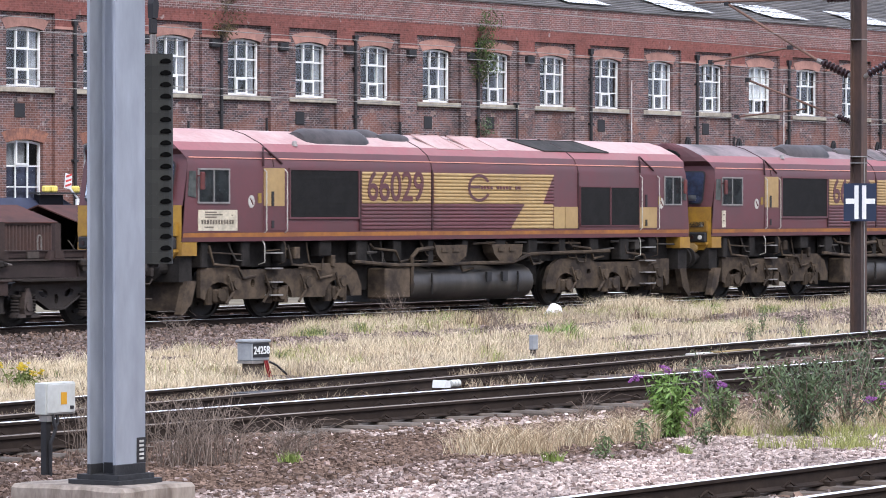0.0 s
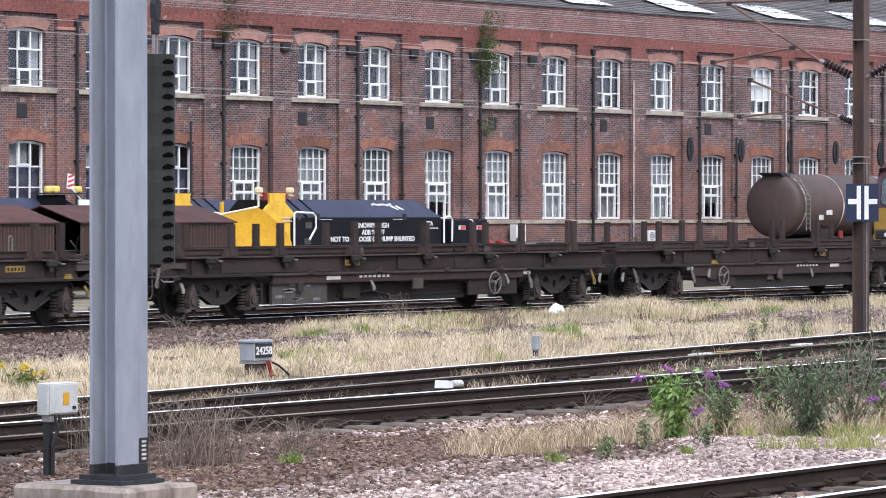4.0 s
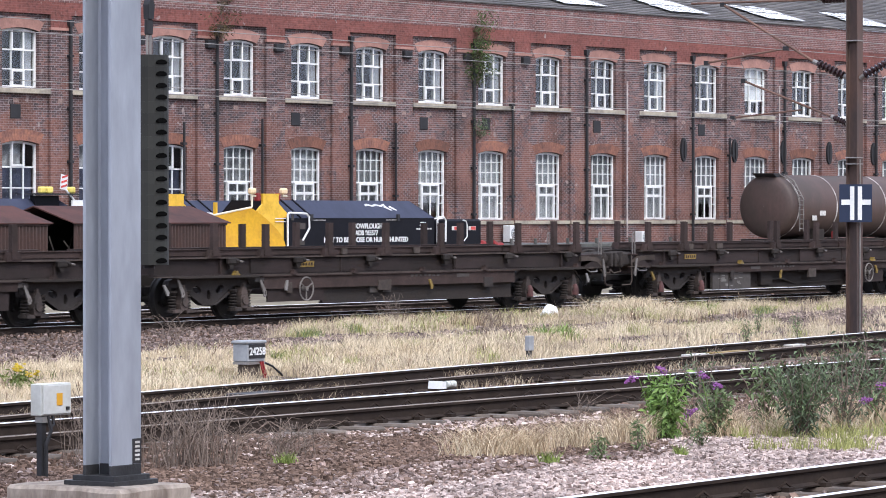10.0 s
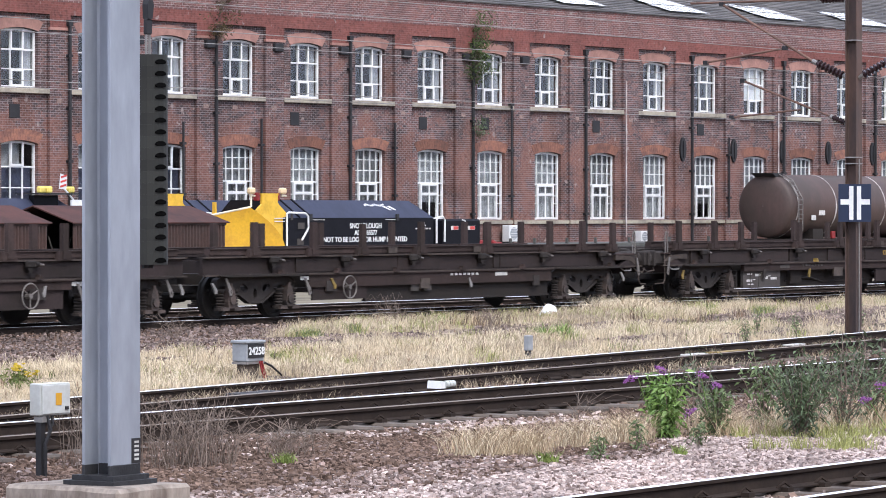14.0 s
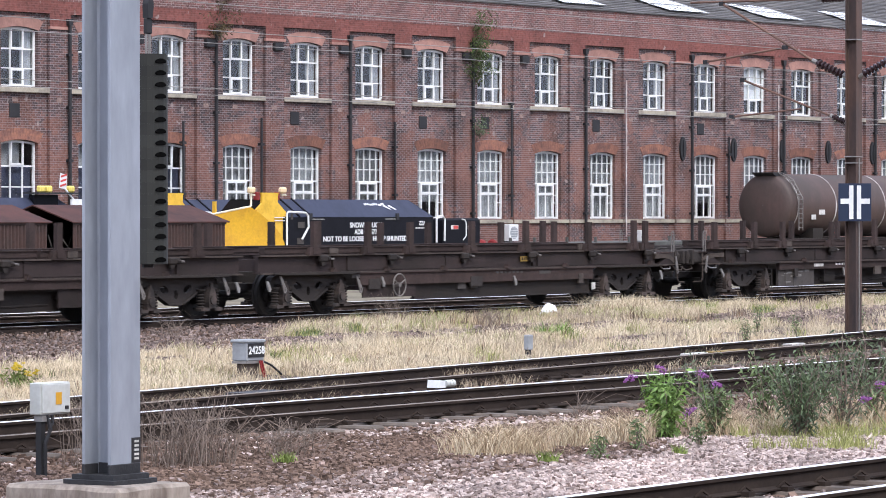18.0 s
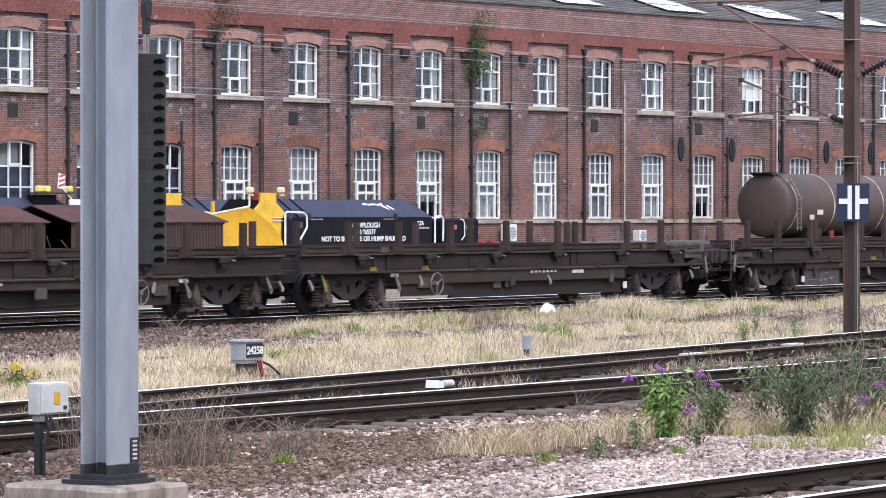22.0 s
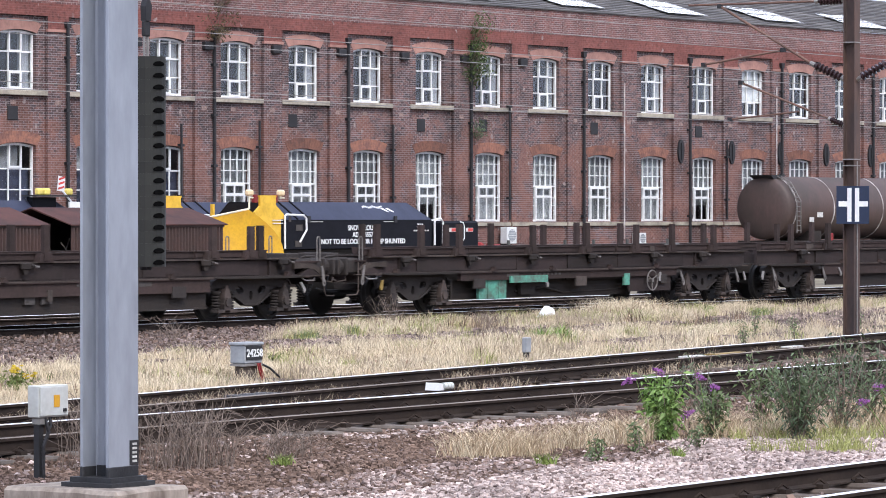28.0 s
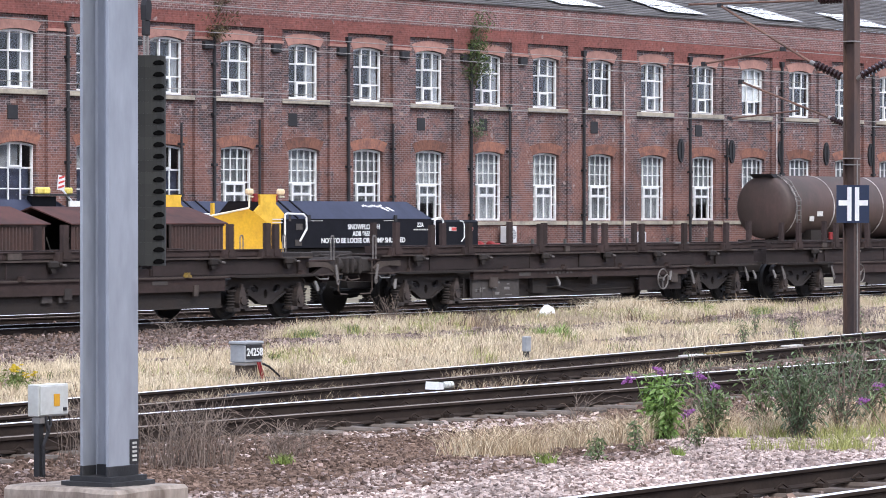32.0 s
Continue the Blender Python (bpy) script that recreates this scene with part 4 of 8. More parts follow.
        bx(bm, 9.2, 12.0, -1.17, -1.14, 0.66, 0.75)
        part("brake_gear", bm, "bogie_grime", w)
        if gear["panel"] == "panel_green":
            single("green_box", bx, "panel_green", w, 6.6, 8.2, -1.29, -1.255, 0.63, 0.79, label="flaking green box cover")
            single("green_box", bx, "panel_green", w, 11.7, 11.95, -1.26, -1.205, 0.5, 0.78, label="flaking green box cover")
    else:
        bm = bmesh.new()
        bx(bm, 4.6, 12.0, -1.14, -1.09, 0.30, 0.70)
        bx(bm, 4.6, 12.0, -1.17, -1.06, 0.27, 0.31)
        part("side_skirt", bm, "bogie_grime", w)
        bm = bmesh.new()
        bx(bm, 7.2, 8.6, -1.13, -0.7, 0.5, 0.74), bx(bm, 9.3, 10.2, -1.1, -0.6, 0.42, 0.74)
        part("brake_gear", bm, "bogie_grime", w)
        for u in (8.75, 9.5) if gear["panel"] == "panel_green" else (9.5, 10.0):
            single("cover_plate", bx, gear["squares"], w, u, u + 0.3, -1.2, -1.142, 0.47, 0.66, label="small square cover plate")
        if gear["panel"] == "panel_green":
            single("green_box", bx, "panel_green", w, 7.72, 8.07, -1.29, -1.255, 0.68, 0.79, label="flaking green box cover")
    # data panels and painted marks
    for u in gear["labels"]:
        bm = bmesh.new()
        bx(bm, u, u + 0.55, -1.226, -1.212, 1.05, 1.17)
        o = part("data_panel", bm, "label_yellow", w, "faded yellow data panel")
        bm = bmesh.new()
        for k in range(5):
            bx(bm, u + 0.05 + k * 0.1, u + 0.1 + k * 0.1, -1.231, -1.225, 1.08, 1.14)
        tagged(part("marking", bm, "wagon_brown", o), kind="stuff")
    bm = bmesh.new()
    for k in range(7):
        u = 7.7 + k * 0.17
        bx(bm, u, u + 0.1, -1.256, -1.249, 0.79, 0.84)
    bx(bm, 6.5, 7.0, -1.256, -1.249, 0.76, 0.84), bx(bm, 14.2, 14.5, -1.256, -1.249, 0.77, 0.85)
    tagged(part("marking", bm, gear["mark"], w, "worn painted marks"), kind="stuff")
    if gear["white"]:
        single("white_plate", bx, "mark_white", w, 4.45, 4.6, -1.22, -1.192, 0.36, 0.52, label="white label plate")
    for u in (2.97, 15.82):
        add_bogie(w, X(u), gear["red"] and u < 4)
    return w


GEAR = []
for k in range(9):
    GEAR.append(dict(panel="panel_green" if k == 6 else "panel_grey", squares="panel_green" if k == 6 else "panel_grey", labels=() if k > 4 else [(3.2, 12.3), (7.2,), (), (12.4,)][(k * 3 + 1) % 4],
                     mark="mark_white" if k in (0, 3, 5) else "panel_grey", white=k in (4, 5), bare=2.6 if k >= 5 else 1.65, yellow=(0.3, 1.0, 0.25, 0.1, 0.1, 0.1, 0.1, 0.1, 0.1)[k]))
TRAIN = []
for k in range(9):
    inner = 119.34 - 36.17 * k
    for left in (True, False):
        if k == 8 and left:
            continue
        w = build_wagon(left, dict(GEAR[k], red=(k, left) in ((1, True), (2, False))), 10 * k + left)
        about = "dark brown flat wagon with steel stanchions, empty, coupled in the train"
        if k == 6:
            about = "dark brown flat wagon with flaking green panels, empty, in the train"
        elif GEAR[k]["yellow"] > 0.7:
            about = "dark brown empty flat wagon with yellow lifting lugs, in the train"
        tagged(w, about, group="flat wagons of the goods train")
        TRAIN.append((w, inner + (-9.04 if left else 9.04), 0.46))

# ---- the two diesel locomotives ----
mat("loco_maroon", (0.122, 0.042, 0.047), 0.5, var=0.16, scale=0.8, fine=9, bump=0.03, col2=(0.10, 0.044, 0.047), spec=0.4)
mat("loco_roof", (0.50, 0.365, 0.345), 0.7, var=0.22, scale=1.0, fine=10, bump=0.05, col2=(0.45, 0.27, 0.26))
mat("loco_roof_sooty", (0.27, 0.21, 0.215), 0.75, var=0.3, scale=0.7, fine=10, bump=0.05, col2=(0.09, 0.08, 0.08))
mat("loco_gold", (0.42, 0.285, 0.125), 0.5, var=0.18, scale=1.2, fine=9, bump=0.03, col2=(0.35, 0.23, 0.10))
mat("loco_yellow", (0.35, 0.195, 0.028), 0.5, var=0.22, scale=2, fine=14, bump=0.03, col2=(0.26, 0.14, 0.03))
mat("loco_dirt", (0.085, 0.063, 0.045), 0.85, var=0.5, scale=2.0, fine=9, bump=0.25, col2=(0.034, 0.027, 0.023), spec=0.15, objrand=0.3)
mat("loco_seam", (0.05, 0.016, 0.018), 0.6, var=0.3, scale=3, fine=14)
mat("tank_black", (0.026, 0.0235, 0.022), 0.45, var=0.5, scale=1.5, fine=8, bump=0.1, col2=(0.055, 0.048, 0.042), spec=0.4, streak=0.3)
mat("stripe_orange", (0.40, 0.165, 0.045), 0.55, var=0.3, scale=2, fine=14, bump=0.02, col2=(0.27, 0.11, 0.045))
mat("rusty_yellow", (0.30, 0.19, 0.03), 0.7, var=0.4, scale=4, fine=14, bump=0.1, col2=(0.12, 0.05, 0.03))
mat("loco_grey", (0.06, 0.053, 0.047), 0.85, var=0.4, scale=3, fine=16, bump=0.2)
mat("maroon_faded", (0.29, 0.105, 0.112), 0.6, var=0.25, scale=1.0, fine=10, bump=0.03, col2=(0.28, 0.125, 0.125))
mat("lamp_off", (0.33, 0.33, 0.32), 0.15, var=0.1, bump=0)
mat("window_dim", (0.10, 0.11, 0.105), 0.9, var=0.5, scale=3, fine=8, spec=0.1)
mat("cab_pale", (0.13, 0.138, 0.142), 0.9, var=0.5, scale=2.5, fine=7)
mat("loco_dark", (0.029, 0.026, 0.0245), 0.8, var=0.4, scale=3, fine=20, bump=0.15, spec=0.1)
mat("grille_black", (0.018, 0.017, 0.0165), 0.6, var=0.25, scale=4, fine=60, bump=0.3, spec=0.1)
mat("cooler_brown", (0.04, 0.034, 0.03), 0.8, var=0.5, scale=3, fine=20, bump=0.3)
mat("loco_stripe", (0.85, 0.38, 0.29), 0.5, var=0.15, bump=0)
mat("rail_white", (0.52, 0.50, 0.45), 0.5, var=0.2, scale=4, fine=20, bump=0)
mat("lamp_glass", (0.75, 0.75, 0.72), 0.15, var=0.05, bump=0)
mat("label_cream", (0.62, 0.55, 0.42), 0.6, var=0.3, scale=5, fine=25, bump=0)
mat("label_ink", (0.16, 0.13, 0.10), 0.7, var=0.4, scale=8, fine=30, bump=0)
mat("lens_dark", (0.03, 0.012, 0.012), 0.3, bump=0)
mat("chevron_red", (0.13, 0.034, 0.03), 0.6, var=0.3, bump=0)
glass_mat("cab_glass", (0.8, 0.84, 0.88), 0.03, 1.0, 0.1)
mat("cab_inside", (0.06, 0.075, 0.09), 0.9, var=0.6, scale=4, fine=9, spec=0.1)
mat("seat_blue", (0.045, 0.06, 0.115), 0.9, var=0.6, scale=4, fine=9)
mat("silencer_grey", (0.075, 0.062, 0.062), 0.55, var=0.4, scale=2, fine=10, col2=(0.03, 0.026, 0.026))
LEN = 20.18
LOCO_WHEEL = wheelset_mesh(0.53)
HALF_PROFILE = [(1.315, 1.58), (1.33, 1.78), (1.33, 3.10), (1.30, 3.24), (1.20, 3.42), (0.98, 3.59), (0.55, 3.79), (0.2, 3.885)]


def front_x(z):
    """How far the cab front stands back at height z."""
    return 0.0 if z < 2.30 else 0.2 * (z - 2.30) if z < 3.34 else 0.05


def shell(bm, lo, hi, x0=None, x1=None, out=0.0):
    """A skin over the profile's points lo to hi, on both sides, between the two cab fronts or x0 and x1."""
    for s in (-1, 1):
        pts = HALF_PROFILE[lo:hi + 1]
        a = [bm.verts.new((front_x(z) if x0 is None else x0, s * (y + out), z + out * 0.5)) for y, z in pts]
        b = [bm.verts.new((LEN - front_x(z) if x1 is None else x1, s * (y + out), z + out * 0.5)) for y, z in pts]
        for i in range(len(pts) - 1):
            q = (a[i], b[i], b[i + 1], a[i + 1])
            bm.faces.new(q if s < 0 else q[::-1])
    if hi == len(HALF_PROFILE) - 1:
        y, z = HALF_PROFILE[-1]
        xa, xb = (front_x(z), LEN - front_x(z)) if x0 is None else (x0, x1)
        bm.faces.new([bm.verts.new(p) for p in ((xa, -y - out * 0, z + out * 0.5), (xb, -y, z + out * 0.5), (xb, y, z + out * 0.5), (xa, y, z + out * 0.5))])


def ribs(bm, left, right, z0, z1, n, y=-1.334, deep=0.016):
    """Pressed horizontal ribs between two edges that may lean."""
    step = (z1 - z0) / n
    for i in range(n):
        zs = [z0 + step * (i + f) for f in (0.0, 0.25, 0.6, 0.85, 1.0)]
        ys = [y, y - deep, y - deep, y, y]
        for (za, ya), (zb, yb) in zip(zip(zs, ys), list(zip(zs, ys))[1:]):
            bm.faces.new([bm.verts.new(p) for p in ((left(za), ya, za), (right(za), ya, za), (right(zb), yb, zb), (left(zb), yb, zb))])


def frame_ring(bm, pts, width, y0, y1):
    """A flat ring round a convex opening."""
    c = (sum(p[0] for p in pts) / len(pts), sum(p[1] for p in pts) / len(pts))
    big = [(c[0] + (p[0] - c[0]) + math.copysign(width, p[0] - c[0]), c[1] + (p[1] - c[1]) + math.copysign(width, p[1] - c[1])) for p in pts]
    n = len(pts)
    for i in range(n):
        prism(bm, [pts[i], pts[(i + 1) % n], big[(i + 1) % n], big[i]], "y", y0, y1)


def build_loco(number, roof, sooty):
    lo = thing("diesel_locomotive", f"maroon and gold diesel goods locomotive numbered {number}, weathered" if number else "", "locomotive")
    body = bmesh.new()
    shell(body, 1, 4)
    b = part("body_side", body, "loco_maroon", lo, "maroon body sides", smooth=True)
    bm = bmesh.new()
    shell(bm, 4, 5)
    part("roof_edge", bm, "maroon_faded", lo, "faded maroon roof shoulder", smooth=True)
    bm = bmesh.new()
    shell(bm, 5, 7)
    part("roof", bm, roof, lo, "sooty grey-pink roof" if sooty else "faded dusty pink roof", smooth=True)
    bm = bmesh.new()
    shell(bm, 0, 1)
    part("sill", bm, "loco_maroon", lo)
    bm = bmesh.new()
    shell(bm, 0, 1, 0.02, LEN - 0.02, 0.006)
    for f in bm.faces:
        for v in f.verts:
            v.co.z = 1.665 if v.co.z < 1.65 else 1.755
    part("orange_stripe", bm, "stripe_orange", lo, "orange stripe along the sill")
    bm = bmesh.new()
    for s in (-1, 1):
        box(bm, 0.25, LEN - 0.25, s * 1.295 - 0.012, s * 1.295 + 0.012, 3.265, 3.285)
    part("pink_stripe", bm, "loco_stripe", lo, "thin pale stripe under the roof")
    # cab fronts, one at each end
    for e in (0, 1):
        X = (lambda x: x) if e == 0 else (lambda x: LEN - x)

        def cap(bm, z0, z1, push=0.0, n=6):
            prof = [(y, z) for y, z in HALF_PROFILE]
            ys = lambda z: np.interp(z, [p[1] for p in prof], [p[0] for p in prof])
            zz = np.linspace(z0, z1, n)
            rows = []
            for z in zz:
                w = float(ys(z))
                rows.append([bm.verts.new((X(front_x(z) - push - 0.10 * (1 - (k / 4 - 1) ** 2)), w * (k / 4 - 1), float(z))) for k in range(9)])
            for r0, r1 in zip(rows, rows[1:]):
                for k in range(8):
                    q = (r0[k], r0[k + 1], r1[k + 1], r1[k])
                    bm.faces.new(q[::-1] if e == 0 else q)
        bm = bmesh.new()
        cap(bm, 2.30, 3.33)
        cf = part("cab_front", bm, "loco_maroon", lo, smooth=True)
        bm = bmesh.new()
        cap(bm, 3.33, 3.895, 0.0)
        part("roof_front", bm, "loco_maroon", lo)
        bm = bmesh.new()
        cap(bm, 1.38, 2.31, 0.03)
        a, c = sorted((X(-0.08), X(0.45)))
        box(bm, a + (0.05 if e == 0 else 0), c - (0 if e == 0 else 0.05), -1.34, 1.34, 1.30, 1.57)
        nose = part("nose", bm, "loco_yellow", lo, "yellow warning panel")
        for y in (-0.62, 0.62):
            def rounded(grow):
                hw, z0, z1, r = 0.465 + grow, 2.41 - grow, 3.17 + grow, 0.11
                out = []
                for cx, cz, a0 in ((hw - r, z1 - r, 0), (-hw + r, z1 - r, 90), (-hw + r, z0 + r, 180), (hw - r, z0 + r, 270)):
                    out += [(y + cx + r * math.cos(math.radians(a0 + q * 30)), cz + r * math.sin(math.radians(a0 + q * 30))) for q in range(4)]
                return out
            # a flat card behind each pane has the cab's dimness in its colour
            for grow, deep, m, nm, lab in ((0.035, 0.108, "iron_black", "windscreen_seal", "black rubber seal"), (0.0, 0.116, "seat_blue" if y < 0 else "cab_pale", "cab_interior", "flat card coloured as the dim cab behind the glass"), (0.0, 0.126, "cab_glass", "windscreen", "tinted windscreen")):
                bm = bmesh.new()
                bow = lambda yy: 0.0
                bm.faces.new([bm.verts.new((X(front_x(z) - deep + bow(yy)), yy, z)) for yy, z in rounded(grow)])
                part(nm, bm, m, cf, lab)
            single("screen_item", box, "label_cream" if y > 0 else "cab_pale", cf, *sorted((X(front_x(2.5) - 0.124), X(front_x(2.5) - 0.120))), y - 0.3, y - 0.08, 2.46, 2.6) if e == 0 else None
            bm = bmesh.new()
            tube(bm, [(X(0.0), y + 0.25, 3.2), (X(0.02), y + 0.1, 2.85), (X(0.0), y - 0.15, 2.62)], 0.014, 5)
            part("wiper", bm, "iron_black", cf)
        for y in (-0.98, 0.98):
            bm = bmesh.new()
            a, c = sorted((X(-0.16), X(-0.04)))
            box(bm, a, c, y - 0.25, y + 0.25, 1.43, 1.68, 0.03)
            h = part("lamp_housing", bm, "iron_black", nose, "black headlamp cluster")
            for dy in (-0.1, 0.12):
                bm = bmesh.new()
                disc(bm, (X(-0.165), y + dy, 1.555), 0.055 if dy < 0 else 0.05, "x", 0.03, 14)
                part("headlamp", bm, "lamp_glass" if dy < 0 and e == 0 else "lens_dark", h)
            single("lamp_plate", box, "loco_yellow", nose, *sorted((X(-0.13), X(-0.04))), y - 0.27, y + 0.27, 1.70, 1.96)
        bm = bmesh.new()
        for k in range(5):
            y = -0.50 + k * 0.19
            v = [bm.verts.new((X(-0.145 - 0.006), yy, z)) for yy, z in ((y, 1.86), (y + 0.115, 1.86), (y + 0.225, 2.1), (y + 0.11, 2.1))]
            bm.faces.new(v)
        part("stripe_panel", bm, "chevron_red", nose, "red slanting stripes")
        for y in (-0.98, 0.98):
            bm = bmesh.new()
            box(bm, *sorted((X(-0.14), X(-0.02))), y - 0.27, y + 0.27, 1.36, 1.43, 0.015)
            prism(bm, [(y - 0.24, 1.36), (y + 0.24, 1.36), (y + 0.14, 1.24), (y - 0.14, 1.24)], "x", X(-0.1), X(0.02))
            part("lamp_bracket", bm, "loco_yellow", nose)
            bm = bmesh.new()
            prism(bm, [(y - 0.19, 1.82), (y - 0.07, 1.82), (y - 0.13, 1.93)], "x", X(-0.141), X(-0.135))
            part("warning_mark", bm, "label_cream", nose)
            bm = bmesh.new()
            yy = y * 0.62
            tube(bm, [(X(-0.1), yy, 1.62), (X(-0.2), yy, 1.55), (X(-0.2), yy, 1.28), (X(-0.1), yy, 1.2)], 0.018, 6)
            part("grab_rail", bm, "loco_dark", nose)
        bm = bmesh.new()
        box(bm, *sorted((X(-0.11), X(0.05))), -0.42, 0.42, 0.86, 1.34, 0.02)
        part("coupler_plate", bm, "rusty_yellow", nose, "rust-streaked yellow plate round the coupling")
        for y in (-0.3, 0.0, 0.28):
            single("socket", disc, "loco_dirt", nose, (X(-0.14), y, 1.52 + 0.16 * (y == 0)), 0.06, "x", 0.1)
        bm = bmesh.new()
        disc(bm, (X(-0.08), 0, 3.3), 0.1, "x", 0.16, 14)
        lp = part("top_lamp", bm, "iron_black", cf, "round lamp housing")
        single("lens", disc, "lamp_off", lp, (X(-0.17), 0, 3.3), 0.06, "x", 0.02)
        bm = bmesh.new()
        a, c = sorted((X(0.02), X(0.4)))
        prism(bm, [(-0.42, 3.52), (0.42, 3.52), (0.44, 3.60), (0.32, 3.70), (0.14, 3.75), (-0.14, 3.75), (-0.32, 3.70), (-0.44, 3.60)], "x", X(-0.09), X(0.12))
        part("horn_grille", bm, "grille_black", cf, "dark recessed horn grille")
        bm = bmesh.new()
        disc(bm, (X(-0.2), 0.0, 1.75), 0.1, "x", 0.2, 10)
        tube(bm, [(X(-0.1), -0.35, 1.6), (X(-0.25), -0.38, 1.3), (X(-0.2), -0.36, 0.95)], 0.035, 6)
        tube(bm, [(X(-0.1), 0.35, 1.5), (X(-0.22), 0.38, 1.2), (X(-0.2), 0.36, 0.9)], 0.035, 6)
        part("jumper_cables", bm, "iron_black", nose)
        bm = bmesh.new()
        a, c = sorted((X(-0.02), X(0.4)))
        box(bm, a, c, -1.25, 1.25, 0.78, 1.32)
        part("buffer_beam", bm, "loco_dark", lo)
        for y in (-0.87, 0.87):
            bm = bmesh.new()
            tube(bm, [(X(0), y, 1.05), (X(-0.42), y, 1.05)], 0.12, 12)
            disc(bm, (X(-0.46), y, 1.05), 0.26, "x", 0.07, 18)
            part("buffer", bm, "loco_dark", lo, "greasy buffer")
            bm = bmesh.new()
            for k in range(3):
                disc(bm, (X(-0.06 - k * 0.06), y, 1.3), 0.12, "x", 0.025, 12)
            part("spring_coil", bm, "loco_gold", lo)
        bm = bmesh.new()
        prism(bm, [(-1.2, 0.2), (1.2, 0.2), (1.25, 0.8), (-1.25, 0.8)], "x", X(0.12), X(0.2))
        prism(bm, [(X(0.15), 0.8), (X(0.45), 0.8), (X(0.3), 0.35), (X(0.02), 0.12), (X(-0.08), 0.14)], "y", -1.33, -1.18)
        part("snow_deflector", bm, "loco_dirt", lo)
        # side of the cab: window, door with its rails and hook
        c0 = 0.0
        w0, w1, g0, g1 = (0.52, 1.5, 2.7, 3.42) if e == 0 else (0.42, 1.19, 1.57, 2.38)
        win = [(X(w0), 2.38), (X(w1), 2.38), (X(w1), 3.02), (X(w0), 3.02)]
        bm = bmesh.new()
        frame_ring(bm, win, 0.035, -1.355, -1.333)
        xm = X((w0 + w1) / 2)
        box(bm, xm - 0.018, xm + 0.018, -1.352, -1.335, 2.38, 3.02)
        sw = part("side_window", bm, "steel_pale", lo, "sliding cab window in a pale metal frame")
        single("pane", box, "cab_glass", sw, min(win[0][0], win[1][0]), max(win[0][0], win[1][0]), -1.345, -1.341, 2.38, 3.02)
        # no opening is cut here; the card's colour gives the cab's dimness
        single("window_void", box, "window_dim", sw, min(win[0][0], win[1][0]), max(win[0][0], win[1][0]), -1.339, -1.334, 2.38, 3.02, label="flat card coloured as the dim cab")
        bm = bmesh.new()
        a, c = sorted((X(0.16), X(0.42)))
        prism(bm, [(a, 2.5), (c, 2.46), (c, 3.0), (a + 0.05, 3.0)], "y", -1.345, -1.333)
        part("quarter_window", bm, "window_dim", lo)
        bm = bmesh.new()
        a, c = sorted((X(w0 - 0.1), X(w0 + 0.04)))
        box(bm, a, c, -1.48, -1.43, 2.62, 2.98, 0.02)
        tube(bm, [((a + c) / 2, -1.34, 2.9), ((a + c) / 2, -1.44, 2.9)], 0.015, 5)
        part("mirror", bm, "chevron_red", lo, "red-backed mirror")
        d0, d1 = sorted((X(g0), X(g1)))
        dr = single("cab_door", box, "loco_gold" if e == 0 else "loco_maroon", lo, d0, d1, -1.343, -1.333, 2.30, 3.08, label="gold upper half of the crew door" if e == 0 else "crew door")
        single("door_panel", box, "loco_maroon" if e == 0 else "loco_gold", dr, d0, d1, -1.343, -1.333, 1.80, 2.296)
        for x in (d0, d1):
            bm = bmesh.new()
            tube(bm, [(x, -1.35, 3.05), (x, -1.41, 3.0), (x, -1.41, 1.8), (x, -1.35, 1.75)], 0.012, 6)
            part("handrail", bm, "rail_white", lo, "pale vertical handrail")
            bm = bmesh.new()
            tube(bm, [(x, -1.3, 1.6), (x, -1.36, 1.5), (x, -1.36, 1.15), (x, -1.2, 1.1)], 0.011, 6)
            part("handrail", bm, "rail_white" if x == d0 else "loco_dirt", lo, "thin handrail below the door")
        for z in (0.45, 0.72, 1.0, 1.32):
            single("step", box, "steel_pale", lo, d0 + 0.22, d1 - 0.08, -1.36, -1.2, z, z + 0.03, label="worn cab step")
        bm = bmesh.new()
        x = X(2.68) if e == 0 else d0
        tube(bm, [(x, -1.345, 3.12), (x, -1.33, 3.4), (x + 0.1, -1.26, 3.5), (x + 0.2, -1.24, 3.48), (x + 0.65, -1.34, 3.18)], 0.024, 6)
        part("rain_gutter", bm, "loco_seam", lo)
        bm = bmesh.new()
        box(bm, d0 + 0.25, d0 + 0.33, -1.36, -1.34, 2.3, 2.6), box(bm, d0 + 0.25, d0 + 0.33, -1.36, -1.34, 1.85, 2.0)
        part("door_handle", bm, "iron_black", dr)
        bm = bmesh.new()
        ec = 2.28 if e == 0 else 1.35
        prism(bm, [(X(ec) + 0.11 * math.sin(a), 2.39 + 0.13 * math.cos(a)) for a in [k * math.pi / 8 for k in range(16)]], "y", -1.338, -1.331)
        rd = part("emblem", bm, "rail_white", lo, "white oval emblem")
        bm = bmesh.new()
        tube(bm, [(X(ec) - 0.04, -1.34, 2.45), (X(ec) + 0.05, -1.34, 2.33)], 0.016, 5)
        part("slash", bm, "chevron_red", rd)
        single("warning_label", box, "label_yellow", lo, *sorted((X(g0 - 0.2), X(g0 - 0.08))), -1.338, -1.331, 2.36, 2.56)
    # data plate on the near cab
    pl = single("data_plate", box, "label_cream", lo, 0.5, 0.68 if sooty else 1.8, -1.340, -1.331, 1.80, 2.22, label="cream data plate with unreadable print")
    bm = bmesh.new()
